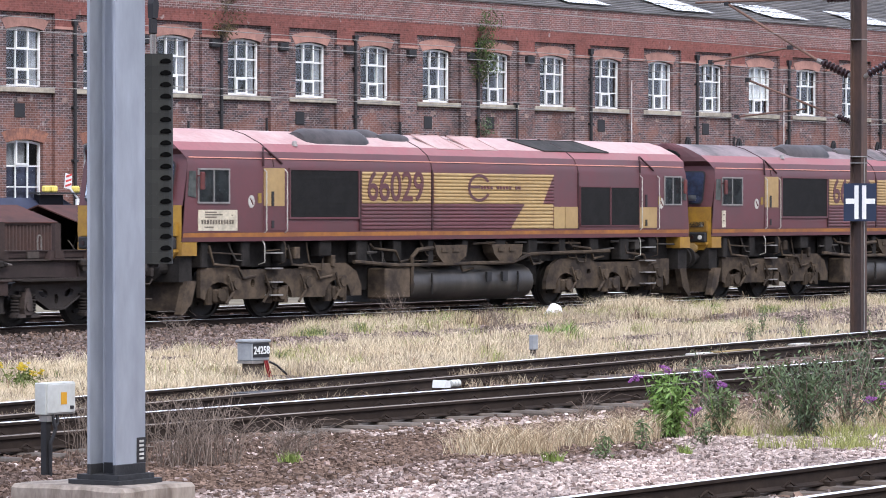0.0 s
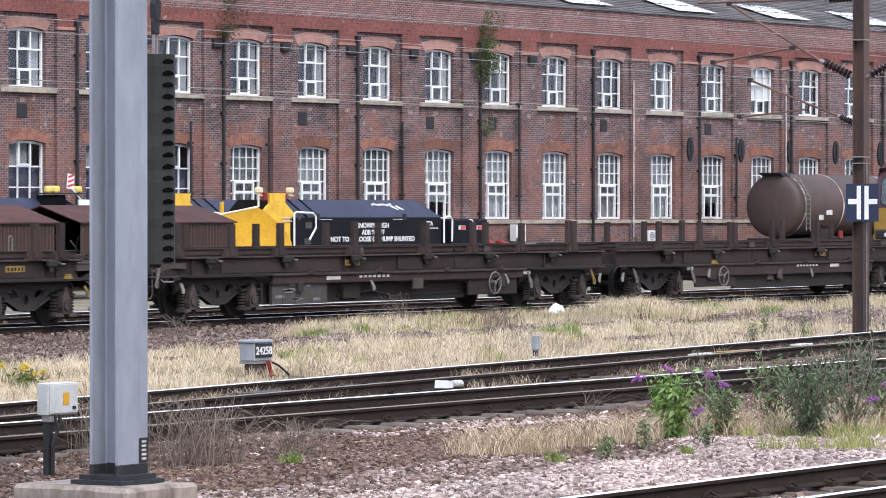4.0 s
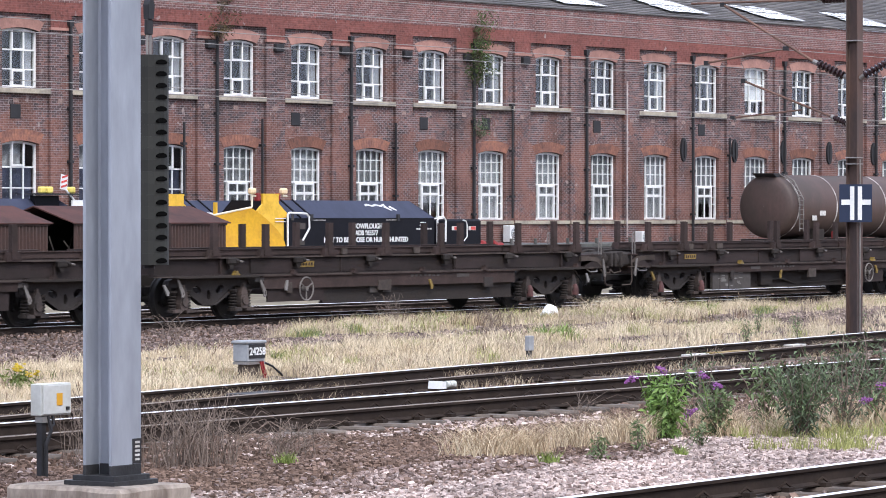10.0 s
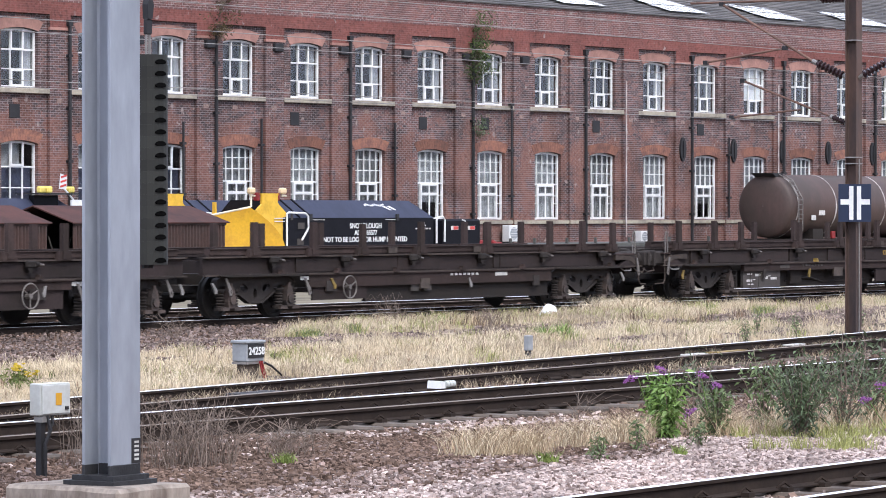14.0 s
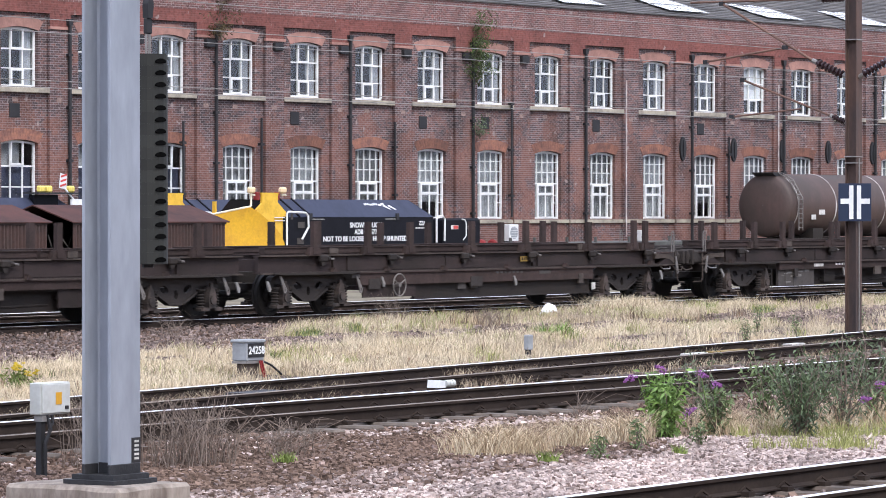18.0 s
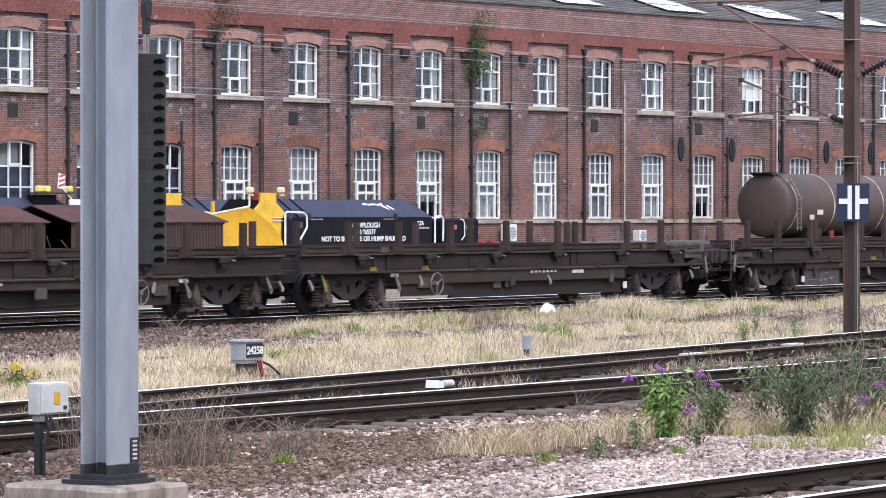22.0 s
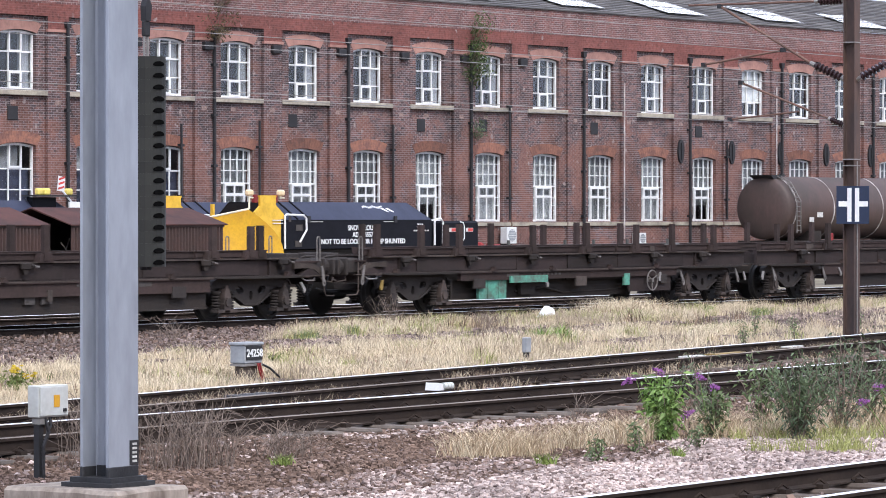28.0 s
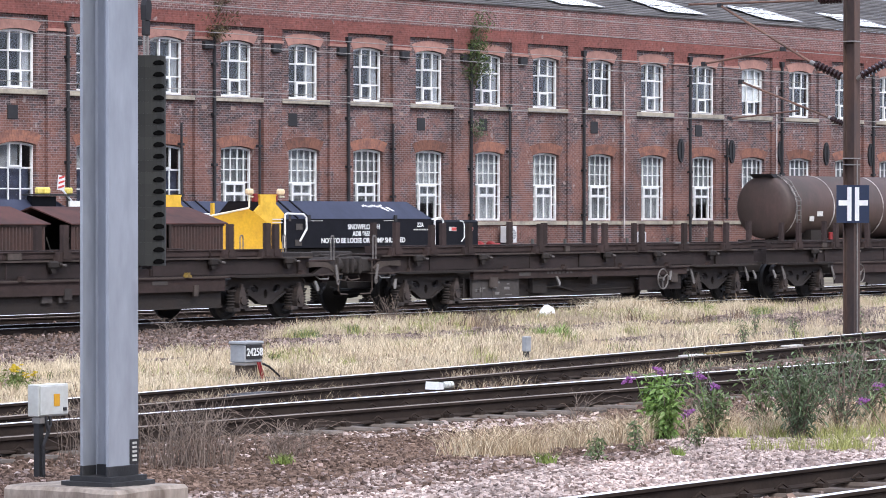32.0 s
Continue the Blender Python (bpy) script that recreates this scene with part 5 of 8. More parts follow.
    for k in range(0 if sooty else 12):
        box(bm, 0.6 + k * 0.092, 0.66 + k * 0.092, -1.344, -1.339, 1.93, 2.02)
    for z, a, b in ((2.1, 0.53, 0.65), (1.95, 0.53, 0.63)) if sooty else ((2.16, 0.72, 1.1), (2.11, 0.72, 1.3), (2.06, 0.72, 1.1), (1.86, 0.7, 1.0), (2.1, 1.6, 1.64)):
        box(bm, a, b, -1.344, -1.339, z, z + 0.025)
    part("print", bm, "label_ink", pl)
    # grilles and ribbed panels
    bm = bmesh.new()
    frame_ring(bm, [(3.6, 2.07), (6.05, 2.07), (6.05, 3.05), (3.6, 3.05)], 0.04, -1.365, -1.33)
    g = part("side_grille", bm, "loco_maroon", lo, "large dark body grille")
    bm = bmesh.new()
    box(bm, 3.6, 6.05, -1.35, -1.335, 2.07, 3.05)
    for k in range(9):
        box(bm, 3.6, 6.05, -1.354, -1.35, 2.16 + k * 0.1, 2.166 + k * 0.1)
    part("mesh", bm, "grille_black", g)
    for a, b in ((15.08, 16.4), (16.46, 17.75)):
        bm = bmesh.new()
        frame_ring(bm, [(a, 1.87), (b, 1.87), (b, 2.76), (a, 2.76)], 0.02, -1.36, -1.33)
        g = part("side_grille", bm, "loco_maroon", lo, "dark cooler grille")
        single("mesh", box, "grille_black", g, a, b, -1.35, -1.335, 1.87, 2.76)
    gold, mar = bmesh.new(), bmesh.new()
    ribs(gold, lambda z: 6.2, lambda z: 8.82, 2.36, 3.04, 9)
    ribs(mar, lambda z: 6.2, lambda z: 8.82, 1.80, 2.36, 7)
    ribs(gold, lambda z: 8.95, lambda z: 13.40 + (z - 2.32) * 0.72, 2.36, 3.04, 9)
    ribs(mar, lambda z: 13.40 + (z - 2.32) * 0.72, lambda z: 13.9, 2.36, 3.04, 9)
    ribs(mar, lambda z: 8.95, lambda z: 12.08 + (z - 1.81) * 1.05, 1.80, 2.36, 7)
    ribs(gold, lambda z: 12.08 + (z - 1.81) * 1.05, lambda z: 13.88, 1.80, 2.36, 7)
    part("ribbed_gold_panel", gold, "loco_gold", lo, "ribbed gold body panel")
    part("ribbed_maroon_panel", mar, "loco_maroon", lo, "ribbed maroon body panel")
    single("gold_door", box, "loco_gold", lo, 13.92, 14.4, -1.342, -1.331, 1.80, 2.30, label="gold access door")
    single("gold_door", box, "loco_gold", lo, 14.42, 14.97, -1.342, -1.331, 1.80, 2.30, label="gold access door")
    for x in (3.05, 6.12, 8.88, 14.99):
        bm = bmesh.new()
        if x == 6.12:
            box(bm, x - 0.03, x + 0.03, -1.362, -1.33, 1.78, 3.06)
        else:
            for (y, z), (y2, z2) in zip(HALF_PROFILE[2:], HALF_PROFILE[3:]):
                tube(bm, [(x, -y - 0.004, z), (x, -y2 - 0.004, z2 + 0.004)], 0.014, 5)
            if x > 4:
                box(bm, x - 0.022, x + 0.022, -1.352, -1.33, 1.78, 3.10)
        part("body_seam", bm, "loco_seam", lo)
    # number and emblem
    lettering("running_number", str(number), 0.90, "loco_maroon", lo, pose(7.46, -1.355, 2.70), 0.97, "large maroon running number", 0.011)
    bm = bmesh.new()
    ring = [(10.75 + 0.46 * math.cos(a), -1.356, 2.72 + 0.31 * math.sin(a)) for a in [math.radians(28 + k * 16) for k in range(20)]]
    for p, q in zip(ring, ring[1:]):
        s = 0.8
        m = lambda t, f: (10.75 + (t[0] - 10.75) * f, t[1], 2.72 + (t[2] - 2.72) * f)
        bm.faces.new([bm.verts.new(v) for v in (p, q, m(q, s), m(p, s))])
    em = part("operator_emblem", bm, "loco_maroon", lo, "maroon ring emblem")
    single("emblem_bar", box, "loco_maroon", em, 10.35, 10.78, -1.36, -1.352, 2.71, 2.77)
    for k in range(13):
        if k not in (4, 10):
            single("letter_bar", box, "loco_maroon", em, 10.82 + k * 0.13, 10.91 + k * 0.13, -1.358, -1.352, 2.69, 2.76)
    for e in (0, 1):
        x = -0.145 if e == 0 else LEN + 0.145
        m = pose(x, -0.98, 1.86, 0, 0, -90) if e == 0 else pose(x, 0.98, 1.86, 0, 0, 90)
        lettering("front_number", str(number), 0.19, "iron_black", lo, m, 0.9)
    # roof gear
    bm = bmesh.new()
    for (a, b, yy, r, z) in ((4.75, 7.3, -0.55, 0.38, 3.57), (7.1, 8.2, -0.30, 0.24, 3.74), (7.9, 9.1, -0.50, 0.2, 3.70)):
        lathe(bm, [(a, 0.05), (a + 0.1, r * 0.8), (a + 0.35, r), (b - 0.35, r), (b - 0.08, r * 0.75), (b, 0.05)], (0, yy, z), "x", 18)
    part("exhaust_silencer", bm, "silencer_grey", lo, "sooty domed exhaust silencer", smooth=True)
    for a, b in ((9.3, 10.65), (10.7, 12.05)):
        bm = bmesh.new()
        for s in (-1,):
            v = [bm.verts.new(p) for p in ((a + 0.3, -1.0, 3.575), (b, -1.0, 3.575), (b - 0.3, -0.5, 3.88), (a, -0.5, 3.88))]
            bm.faces.new(v)
            tube(bm, [v[0].co, v[1].co, v[2].co, v[3].co, v[0].co], 0.02, 5)
        part("roof_hatch", bm, roof, lo, "raised roof hatch")
    for k in range(7):
        single("lifting_eye", disc, "loco_dark", lo, (9.5 + k * 0.42, -0.46, 3.89), 0.03, "x", 0.05, 8)
    bm = bmesh.new()
    for s in (-1,):
        v = [bm.verts.new(p) for p in ((14.0, -1.0, 3.592), (16.9, -1.0, 3.592), (16.2, -0.45, 3.85), (13.3, -0.45, 3.85))]
        bm.faces.new(v)
        tube(bm, [v[0].co, v[1].co, v[2].co, v[3].co, v[0].co], 0.018, 5)
    part("cooler_grille", bm, "cooler_brown", lo, "dark roof cooler grille")
    bm = bmesh.new()
    lathe(bm, [(0, 0.07), (0.1, 0.05), (0.12, 0.0)], (4.2, -1.02, 3.55), "z", 10)
    part("aerial", bm, "steel_pale", lo)
    # underframe
    bm = bmesh.new()
    box(bm, 0.3, LEN - 0.3, -0.95, 0.95, 1.05, 1.56)
    part("underframe", bm, "loco_dark", lo)
    single("tank_core", box, "loco_dark", lo, 6.2, 14.0, -0.8, 0.8, 0.5, 1.1)
    single("traction_motor", box, "loco_dark", lo, 1.0, 6.0, -0.62, 0.62, 0.45, 1.1)
    single("traction_motor", box, "loco_dark", lo, 14.2, 19.2, -0.62, 0.62, 0.45, 1.1)
    crowd = random.Random(12)
    for k in range(26):
        bm = bmesh.new()
        x = 0.9 + k * 0.71 + crowd.uniform(-0.2, 0.2)
        z, run = crowd.uniform(1.1, 1.5), crowd.uniform(0.5, 1.8)
        kind = crowd.random()
        if kind < 0.45:
            tube(bm, [(x, -1.2, z), (x + run, -1.22, z + crowd.uniform(-0.06, 0.06))], crowd.uniform(0.012, 0.03), 6)
        elif kind < 0.75:
            tube(bm, [(x, -1.16, 1.55), (x + 0.02, -1.22, z), (x + 0.15, -1.24, z - 0.18), (x + 0.45, -1.24, z - 0.2), (x + 0.55, -1.2, z + 0.05)], 0.018, 6)
        else:
            box(bm, x, x + crowd.uniform(0.08, 0.2), -1.25, -1.02, z - 0.1, z + 0.15, 0.02)
        part("conduit", bm, "loco_dirt" if crowd.random() < 0.6 else "loco_grey", lo)
    rnd = random.Random(4)
    for k in range(14):
        bm = bmesh.new()
        x = 0.7 + k * 1.36
        w, z = rnd.uniform(0.15, 0.45), rnd.uniform(1.02, 1.3)
        box(bm, x, x + w, -1.26, -1.0, z, 1.57, 0.02)
        part("bracket_box", bm, "loco_dark", lo)
    for k in range(7):
        bm = bmesh.new()
        x = 1.0 + k * 2.7 + rnd.uniform(-0.3, 0.3)
        z = rnd.uniform(1.05, 1.45)
        tube(bm, [(x, -1.22, 1.5), (x + 0.1, -1.26, z), (x + 0.9, -1.27, z - 0.06), (x + 1.1, -1.25, z - 0.3), (x + 1.6, -1.2, z - 0.25)], 0.028, 6)
        part("pipe", bm, "loco_dirt", lo)
    bm = bmesh.new()
    tube(bm, [(6.0, -1.27, 1.12), (7.6, -1.3, 1.02), (12.2, -1.3, 1.04), (13.0, -1.28, 1.22), (16.5, -1.26, 1.26)], 0.045, 7)
    tube(bm, [(8.15, -1.28, 0.4), (8.15, -1.3, 1.2), (8.4, -1.28, 1.35), (9.2, -1.25, 1.4)], 0.05, 7)
    part("pipe", bm, "loco_dirt", lo)
    for x in (9.0, 11.3):
        bm = bmesh.new()
        prism(bm, [(x, 1.45), (x + 1.3, 1.45), (x + 1.25, 1.2), (x + 0.9, 1.05), (x + 0.35, 1.05), (x + 0.1, 1.25)], "y", -1.33, -1.05)
        for k in range(2):
            box(bm, x + 0.25 + k * 0.45, x + 0.5 + k * 0.45, -1.36, -1.32, 1.3, 1.38)
        part("filter_box", bm, "loco_dirt", lo, "grey filter housing")
    bm = bmesh.new()
    prism(bm, [(s * (0.86 + 0.44 * math.cos(a)), 0.60 + 0.40 * math.sin(a)) for s, q in ((-1, range(9)), (1, range(8, -1, -1))) for a in [math.radians(90 - 22.5 * k) for k in q]], "x", 8.25, 13.1)
    tank = part("fuel_tank", bm, "tank_black", lo, "large oily black fuel tank with rounded sides", smooth=True)
    for x in (8.9, 12.4):
        single("tank_strap", box, "loco_dark", tank, x, x + 0.06, -1.315, -1.295, 0.38, 0.84)
    single("battery_box", box, "loco_dirt", lo, 7.15, 8.1, -1.3, -0.8, 0.31, 0.97, 0.03, label="dusty battery box")
    for x in (11.1, 11.75):
        single("gauge", box, "iron_black", lo, x, x + 0.2, -1.34, -1.28, 0.62, 0.84)
    for centre, axles, flip in ((3.44, (1.37, 3.40, 5.51), 1), (16.74, (18.81, 16.78, 14.67), -1)):
        B = lambda x: (x if flip > 0 else LEN - x) - centre
        bm = bmesh.new()
        for y in (-1.2, 1.1):
            rim = [(0.75, 0.45), (0.75, 1.05), (2.0, 1.05), (2.1, 1.0), (4.2, 1.0), (4.4, 1.1), (5.8, 1.1), (6.2, 0.92), (6.38, 0.6), (6.38, 0.40)]
            for ax in (5.51, 3.40, 1.37):
                rim += [(ax + 0.47 * math.cos(math.radians(20 * q)), 0.40 + 0.36 * math.sin(math.radians(20 * q))) for q in range(10)]
            pierced_plate(bm, [(B(x), z) for x, z in rim], [oval(B(4.5), 0.78, 0.1, 0.07), oval(B(2.5), 0.72, 0.07, 0.09)], y, y + 0.1)
        box(bm, B(1.2) if flip > 0 else B(5.6), B(5.6) if flip > 0 else B(1.2), -1.0, 1.0, 0.6, 0.8)
        bg = part("bogie", bm, "loco_dirt", lo, "dusty six-wheel bogie frame")
        bg.location = (centre, 0, 0)
        for ax in axles:
            w = part("wheelset", LOCO_WHEEL, None, bg)
            w.location = (ax - centre, 0, 0.53)
            bm = bmesh.new()
            x = ax - centre
            box(bm, x - 0.2, x + 0.2, -1.24, -1.02, 0.33, 0.62, 0.04)
            disc(bm, (x, -1.25, 0.5), 0.13, "y", 0.08, 12)
            for s in (-1, 1):
                tube(bm, [(x + s * 0.28, -1.12, 0.3), (x + s * 0.28, -1.12, 0.66)], 0.09, 10)
            part("axle_box", bm, "loco_dirt", bg)
        for k in range(4):
            bm = bmesh.new()
            x = B(1.6 + k * 1.25)
            tube(bm, [(x, -1.26, 0.9), (x + 0.12, -1.3, 0.55), (x - 0.1, -1.28, 0.32)], 0.03, 6)
            disc(bm, (x + 0.25, -1.24, 0.72), 0.12, "y", 0.14, 10)
            part("brake_cylinder", bm, "loco_dirt", bg)
    return lo


first = build_loco("66029", "loco_roof", False)
TRAIN.append((first, 138.03, 0.53))
second = build_loco("66089", "loco_roof_sooty", True)
TRAIN.append((second, 159.35, 0.53))


def h_section(bm, cx, cy, a, b, flange, web, z0, z1):
    """A rolled H column with its flanges across y."""
    q = [(-a, -b), (a, -b), (a, -b + flange), (web + 0.015, -b + flange), (web, -b + flange + 0.015), (web, b - flange - 0.015), (web + 0.015, b - flange), (a, b - flange), (a, b), (-a, b), (-a, b - flange), (-web - 0.015, b - flange), (-web, b - flange - 0.015), (-web, -b + flange + 0.015), (-web - 0.015, -b + flange), (-a, -b + flange)]
    prism(bm, [(cx + u, cy + v) for u, v in q], "z", z0, z1)


def line_mast():
    m = thing("line_mast", "tall pale grey steel line mast on a concrete foot", "mast")
    x, y = 22.45, 18.10
    bm = bmesh.new()
    h_section(bm, x + 0.187, y + 0.145, 0.187, 0.145, 0.028, 0.0125, 0.06, 9.0)
    part("column", bm, "galvanised", m)
    bm = bmesh.new()
    for a, b, c, d in ((x - 0.006, x + 0.38, y - 0.006, y + 0.032), (x - 0.006, x + 0.38, y + 0.258, y + 0.296)):
        box(bm, a, b, c, d, 0.05, 0.16, 0.01)
    box(bm, x + 0.165, x + 0.21, y + 0.03, y + 0.26, 0.05, 0.16)
    part("collar", bm, "bitumen", m, "black bitumen coating at the foot")
    bm = bmesh.new()
    ring = []
    for k in range(26):
        a = 2 * math.pi * k / 26
        r = 1 / max(abs(math.cos(a)) / 0.285, abs(math.sin(a)) / 0.25) * (1 + 0.10 * noise.noise(Vector((math.cos(a) * 2, math.sin(a) * 2, 3))))
        ring.append((x + 0.187 + r * math.cos(a), y + 0.145 + r * math.sin(a)))
    prism(bm, ring, "z", -0.01, 0.035)
    prism(bm, [(x + 0.187 + (p[0] - x - 0.187) * 0.82, y + 0.145 + (p[1] - y - 0.145) * 0.82) for p in ring], "z", 0.03, 0.075)
    part("base_plate", bm, "bitumen", m, "tarred base plate")
    bm = bmesh.new()
    box(bm, x + 0.262, x + 0.372, y - 0.006, y - 0.001, 0.16, 0.36)
    pl = part("number_plate", bm, "iron_black", m, "black plate with worn white bars")
    for k in range(5):
        single("bar", box, "mark_white", pl, x + 0.29, x + 0.345, y - 0.010, y - 0.006, 0.185 + k * 0.034, 0.203 + k * 0.034)
    bm = bmesh.new()
    box(bm, 22.10, 23.05, 17.75, 18.9, -0.5, 0.0, 0.03)
    bmesh.ops.subdivide_edges(bm, edges=bm.edges[:], cuts=5, use_grid_fill=True)
    for v in bm.verts:
        v.co += Vector(noise.noise_vector(v.co * 4)) * 0.012
    tagged(part("foundation", bm, "concrete", m, "chipped concrete foundation"))
    return m


line_mast()


def balance_weights():
    w = thing("balance_weights", "stack of black iron tension weights hanging beside the mast", "weights")
    x, y, z0, h = 23.75, 18.75, 1.73, 0.0967
    bm = bmesh.new()
    n = 20
    ring = []
    for k in range(n):
        a = 2 * math.pi * k / n
        ring.append((x + 0.165 * math.cos(a), y + 0.165 * math.sin(a)))
    prism(bm, ring, "z", 0, h - 0.0004)
    me = mesh_of("weight", bm, "weight_iron")
    bm = bmesh.new()
    # the lifting notch in the rim, a near-black plug painting the recess's shade
    c = math.radians(-101)
    d, t = Vector((math.cos(c), math.sin(c), 0)), Vector((-math.sin(c), math.cos(c), 0))
    base = Vector((x, y, 0)) + d * 0.158
    pts = [base + t * (0.056 * math.cos(a)) + Vector((0, 0, 0.028 + (0.030 * math.sin(a) if math.sin(a) > 0 else 0.012 * math.sin(a)))) for a in [2 * math.pi * k / 14 for k in range(14)]]
    f = [bm.verts.new(p + d * 0.012) for p in pts]
    g = [bm.verts.new(p - d * 0.03) for p in pts]
    bm.faces.new(f[::-1])
    for i in range(14):
        bm.faces.new((f[i], f[(i + 1) % 14], g[(i + 1) % 14], g[i]))
    slot = mesh_of("notch", bm, "slot_shade")
    for k in range(18):
        o = part("weight", me, None, w)
        o.location = (0, 0, z0 + k * h)
        q = part("notch", slot, None, o)
    bm = bmesh.new()
    for dx in (-0.022, 0.022):
        tube(bm, [(x + dx, y, z0 + 18 * h - 0.02), (x + dx, y, z0 + 18 * h + 0.2)], 0.011, 6)
    part("hanger_rod", bm, "steel_pale", w, "pair of bright hanger rods")
    bm = bmesh.new()
    box(bm, x - 0.04, x + 0.04, y - 0.02, y + 0.02, z0 + 18 * h + 0.17, z0 + 18 * h + 0.3, 0.008)
    prism(bm, [(x - 0.03, z0 + 18 * h + 0.3), (x + 0.03, z0 + 18 * h + 0.3), (x + 0.045, z0 + 18 * h + 0.42), (x, z0 + 18 * h + 0.52), (x - 0.035, z0 + 18 * h + 0.42)], "y", y - 0.03, y + 0.03)
    tube(bm, [(x, y, z0 + 18 * h + 0.5), (x, y, 9.0)], 0.014, 6)
    part("shackle", bm, "iron_black", w)
    bm = bmesh.new()
    tube(bm, [(x, y, z0 - 0.03), (x, y, z0 + 0.02)], 0.05, 8)
    part("end_cap", bm, "iron_black", w)
    bm = bmesh.new()
    box(bm, 22.62, x, y - 0.02, y + 0.02, 8.7, 8.8)
    box(bm, 22.62, 22.66, 18.36, y + 0.02, 8.7, 8.8)
    part("support_arm", bm, "iron_black", w)


balance_weights()


def insulator(parent, a, b, r=0.075, n=7, name="insulator"):
    """A ribbed porcelain insulator with metal caps between two points."""
    a, b = Vector(a), Vector(b)
    d = b - a
    L = d.length
    bm = bmesh.new()
    prof = [(0, 0.03)]
    for k in range(n):
        z = L * (0.14 + 0.72 * k / n)
        prof += [(z, 0.035), (z + L * 0.02, r), (z + L * 0.045, r), (z + L * 0.07, 0.038)]
    prof.append((L, 0.03))
    lathe(bm, prof, (0, 0, 0), "z", 12)
    bm.transform(Matrix.Translation(a) @ d.to_track_quat("Z", "Y").to_matrix().to_4x4())
    o = part(name, bm, "porcelain_brown", parent, "brown ribbed porcelain insulator")
    bm = bmesh.new()
    for s, e in ((0.0, 0.13), (0.88, 1.0)):
        tube(bm, [a + d * s, a + d * e], 0.045, 8)
    part("cap", bm, "steel_pale", o)
    return o


def wire_mast():
    x, y = 62.0, 31.85
    m = thing("overhead_line_mast", "rusty brown steel overhead line mast with bracket arms", "mast")
    bm = bmesh.new()
    h_section(bm, x, y, 0.115, 0.12, 0.014, 0.008, -0.2, 9.5)
    part("column", bm, "mast_brown", m)
    for z in (3.1, 3.22, 5.45):
        single("strap", box, "steel_pale", m, x - 0.125, x + 0.125, y - 0.13, y + 0.13, z, z + 0.02)
    bm = bmesh.new()
    tube(bm, [(x - 0.05, y - 0.15, -0.1), (x - 0.05, y - 0.15, 3.2)], 0.012, 5)
    part("earth_cable", bm, "steel_pale", m)
    turn = pose(x - 0.14, y - 0.10, 0, 0, 0, -62)

    def facing(bm, *args):
        box(bm, *args)
        bm.transform(turn)
    sg = single("sign_plate", facing, "sign_blue", m, -0.31, 0.31, -0.03, -0.01, 2.0, 2.72, label="dark blue square sign with a split white cross")
    a = -0.17
    for u0, u1, z0, z1 in ((-0.105, -0.025, 2.04, 2.68), (0.04, 0.12, 2.04, 2.68), (-0.27, -0.105, 2.33, 2.43), (0.12, 0.285, 2.33, 2.43)):
        single("white_bar", facing, "white_paint", sg, u0, u1, -0.036, -0.031, z0, z1)
    # bracket arms reaching over the goods side
    arms = [((32.73, 5.09), (34.72, 6.24), 0.026), ((35.42, 6.28), (32.64, 6.27), 0.022), ((33.33, 5.35), (35.08, 5.11), 0.022), ((32.34, 4.02), (34.25, 4.74), 0.022), ((34.49, 4.03), (32.98, 4.16), 0.018)]
    for (y0, z0), (y1, z1), r in arms:
        bm = bmesh.new()
        tube(bm, [(x, y0, z0), (x, y1, z1)], r, 8)
        part("bracket_tube", bm, "tube_rust", m, "rusty bracket tube")
    insulator(m, (x, 31.97, 4.75), (x, 32.73, 5.09), 0.085)
    insulator(m, (x, 31.97, 3.87), (x, 32.34, 4.02), 0.06, 5)
    insulator(m, (x, 31.97, 6.28), (x, 32.64, 6.27), 0.085)
    insulator(m, (x, 31.73, 4.75), (x, 31.0, 5.1), 0.085)
    bm = bmesh.new()
    tube(bm, [(x, 31.0, 5.1), (x, 28.9, 6.3)], 0.035, 8)
    part("bracket_tube", bm, "tube_rust", m, "rusty bracket tube")
    for yy, z in ((35.08, 5.11), (34.49, 4.03), (33.33, 5.35), (34.25, 4.74), (34.72, 6.24)):
        single("clamp", box, "iron_black", m, x - 0.04, x + 0.04, yy - 0.045, yy + 0.045, z - 0.04, z + 0.04)
    # the wires
    for k, (yy, z, sag) in enumerate(((35.08, 5.06, 0.0), (34.49, 4.0, 0.0), (34.25, 4.09, 0.0), (35.3, 6.3, 0.0), (33.4, 5.33, 0.0), (28.9, 6.3, 0.0), (34.3, 4.80, 0.0), (31.9, 5.45, 0.0))):
        w = thing("overhead_wire", "thin grey overhead line wire", "wire", group="overhead line wires")
        bm = bmesh.new()
        tube(bm, [(X, yy, z) for X in (-40, 20, 62, 110, 180)], 0.007, 5)
        part("strand", bm, "steel_pale", w)


wire_mast()

# ---- lineside equipment ----
mat("cabinet_grey", (0.33, 0.345, 0.36), 0.6, var=0.2, scale=4, fine=20, bump=0.03)
mat("cabinet_white", (0.60, 0.61, 0.58), 0.55, var=0.15, scale=4, fine=20, bump=0.03, col2=(0.5, 0.5, 0.46))
mat("label_orange", (0.75, 0.38, 0.03), 0.5, var=0.1, bump=0)
mat("label_red", (0.6, 0.07, 0.06), 0.6, var=0.2, bump=0)
mat("cable_red", (0.25, 0.02, 0.02), 0.6, var=0.2, bump=0)
mat("plastic_white", (0.82, 0.82, 0.83), 0.45, var=0.08, scale=5, fine=20, bump=0.1)

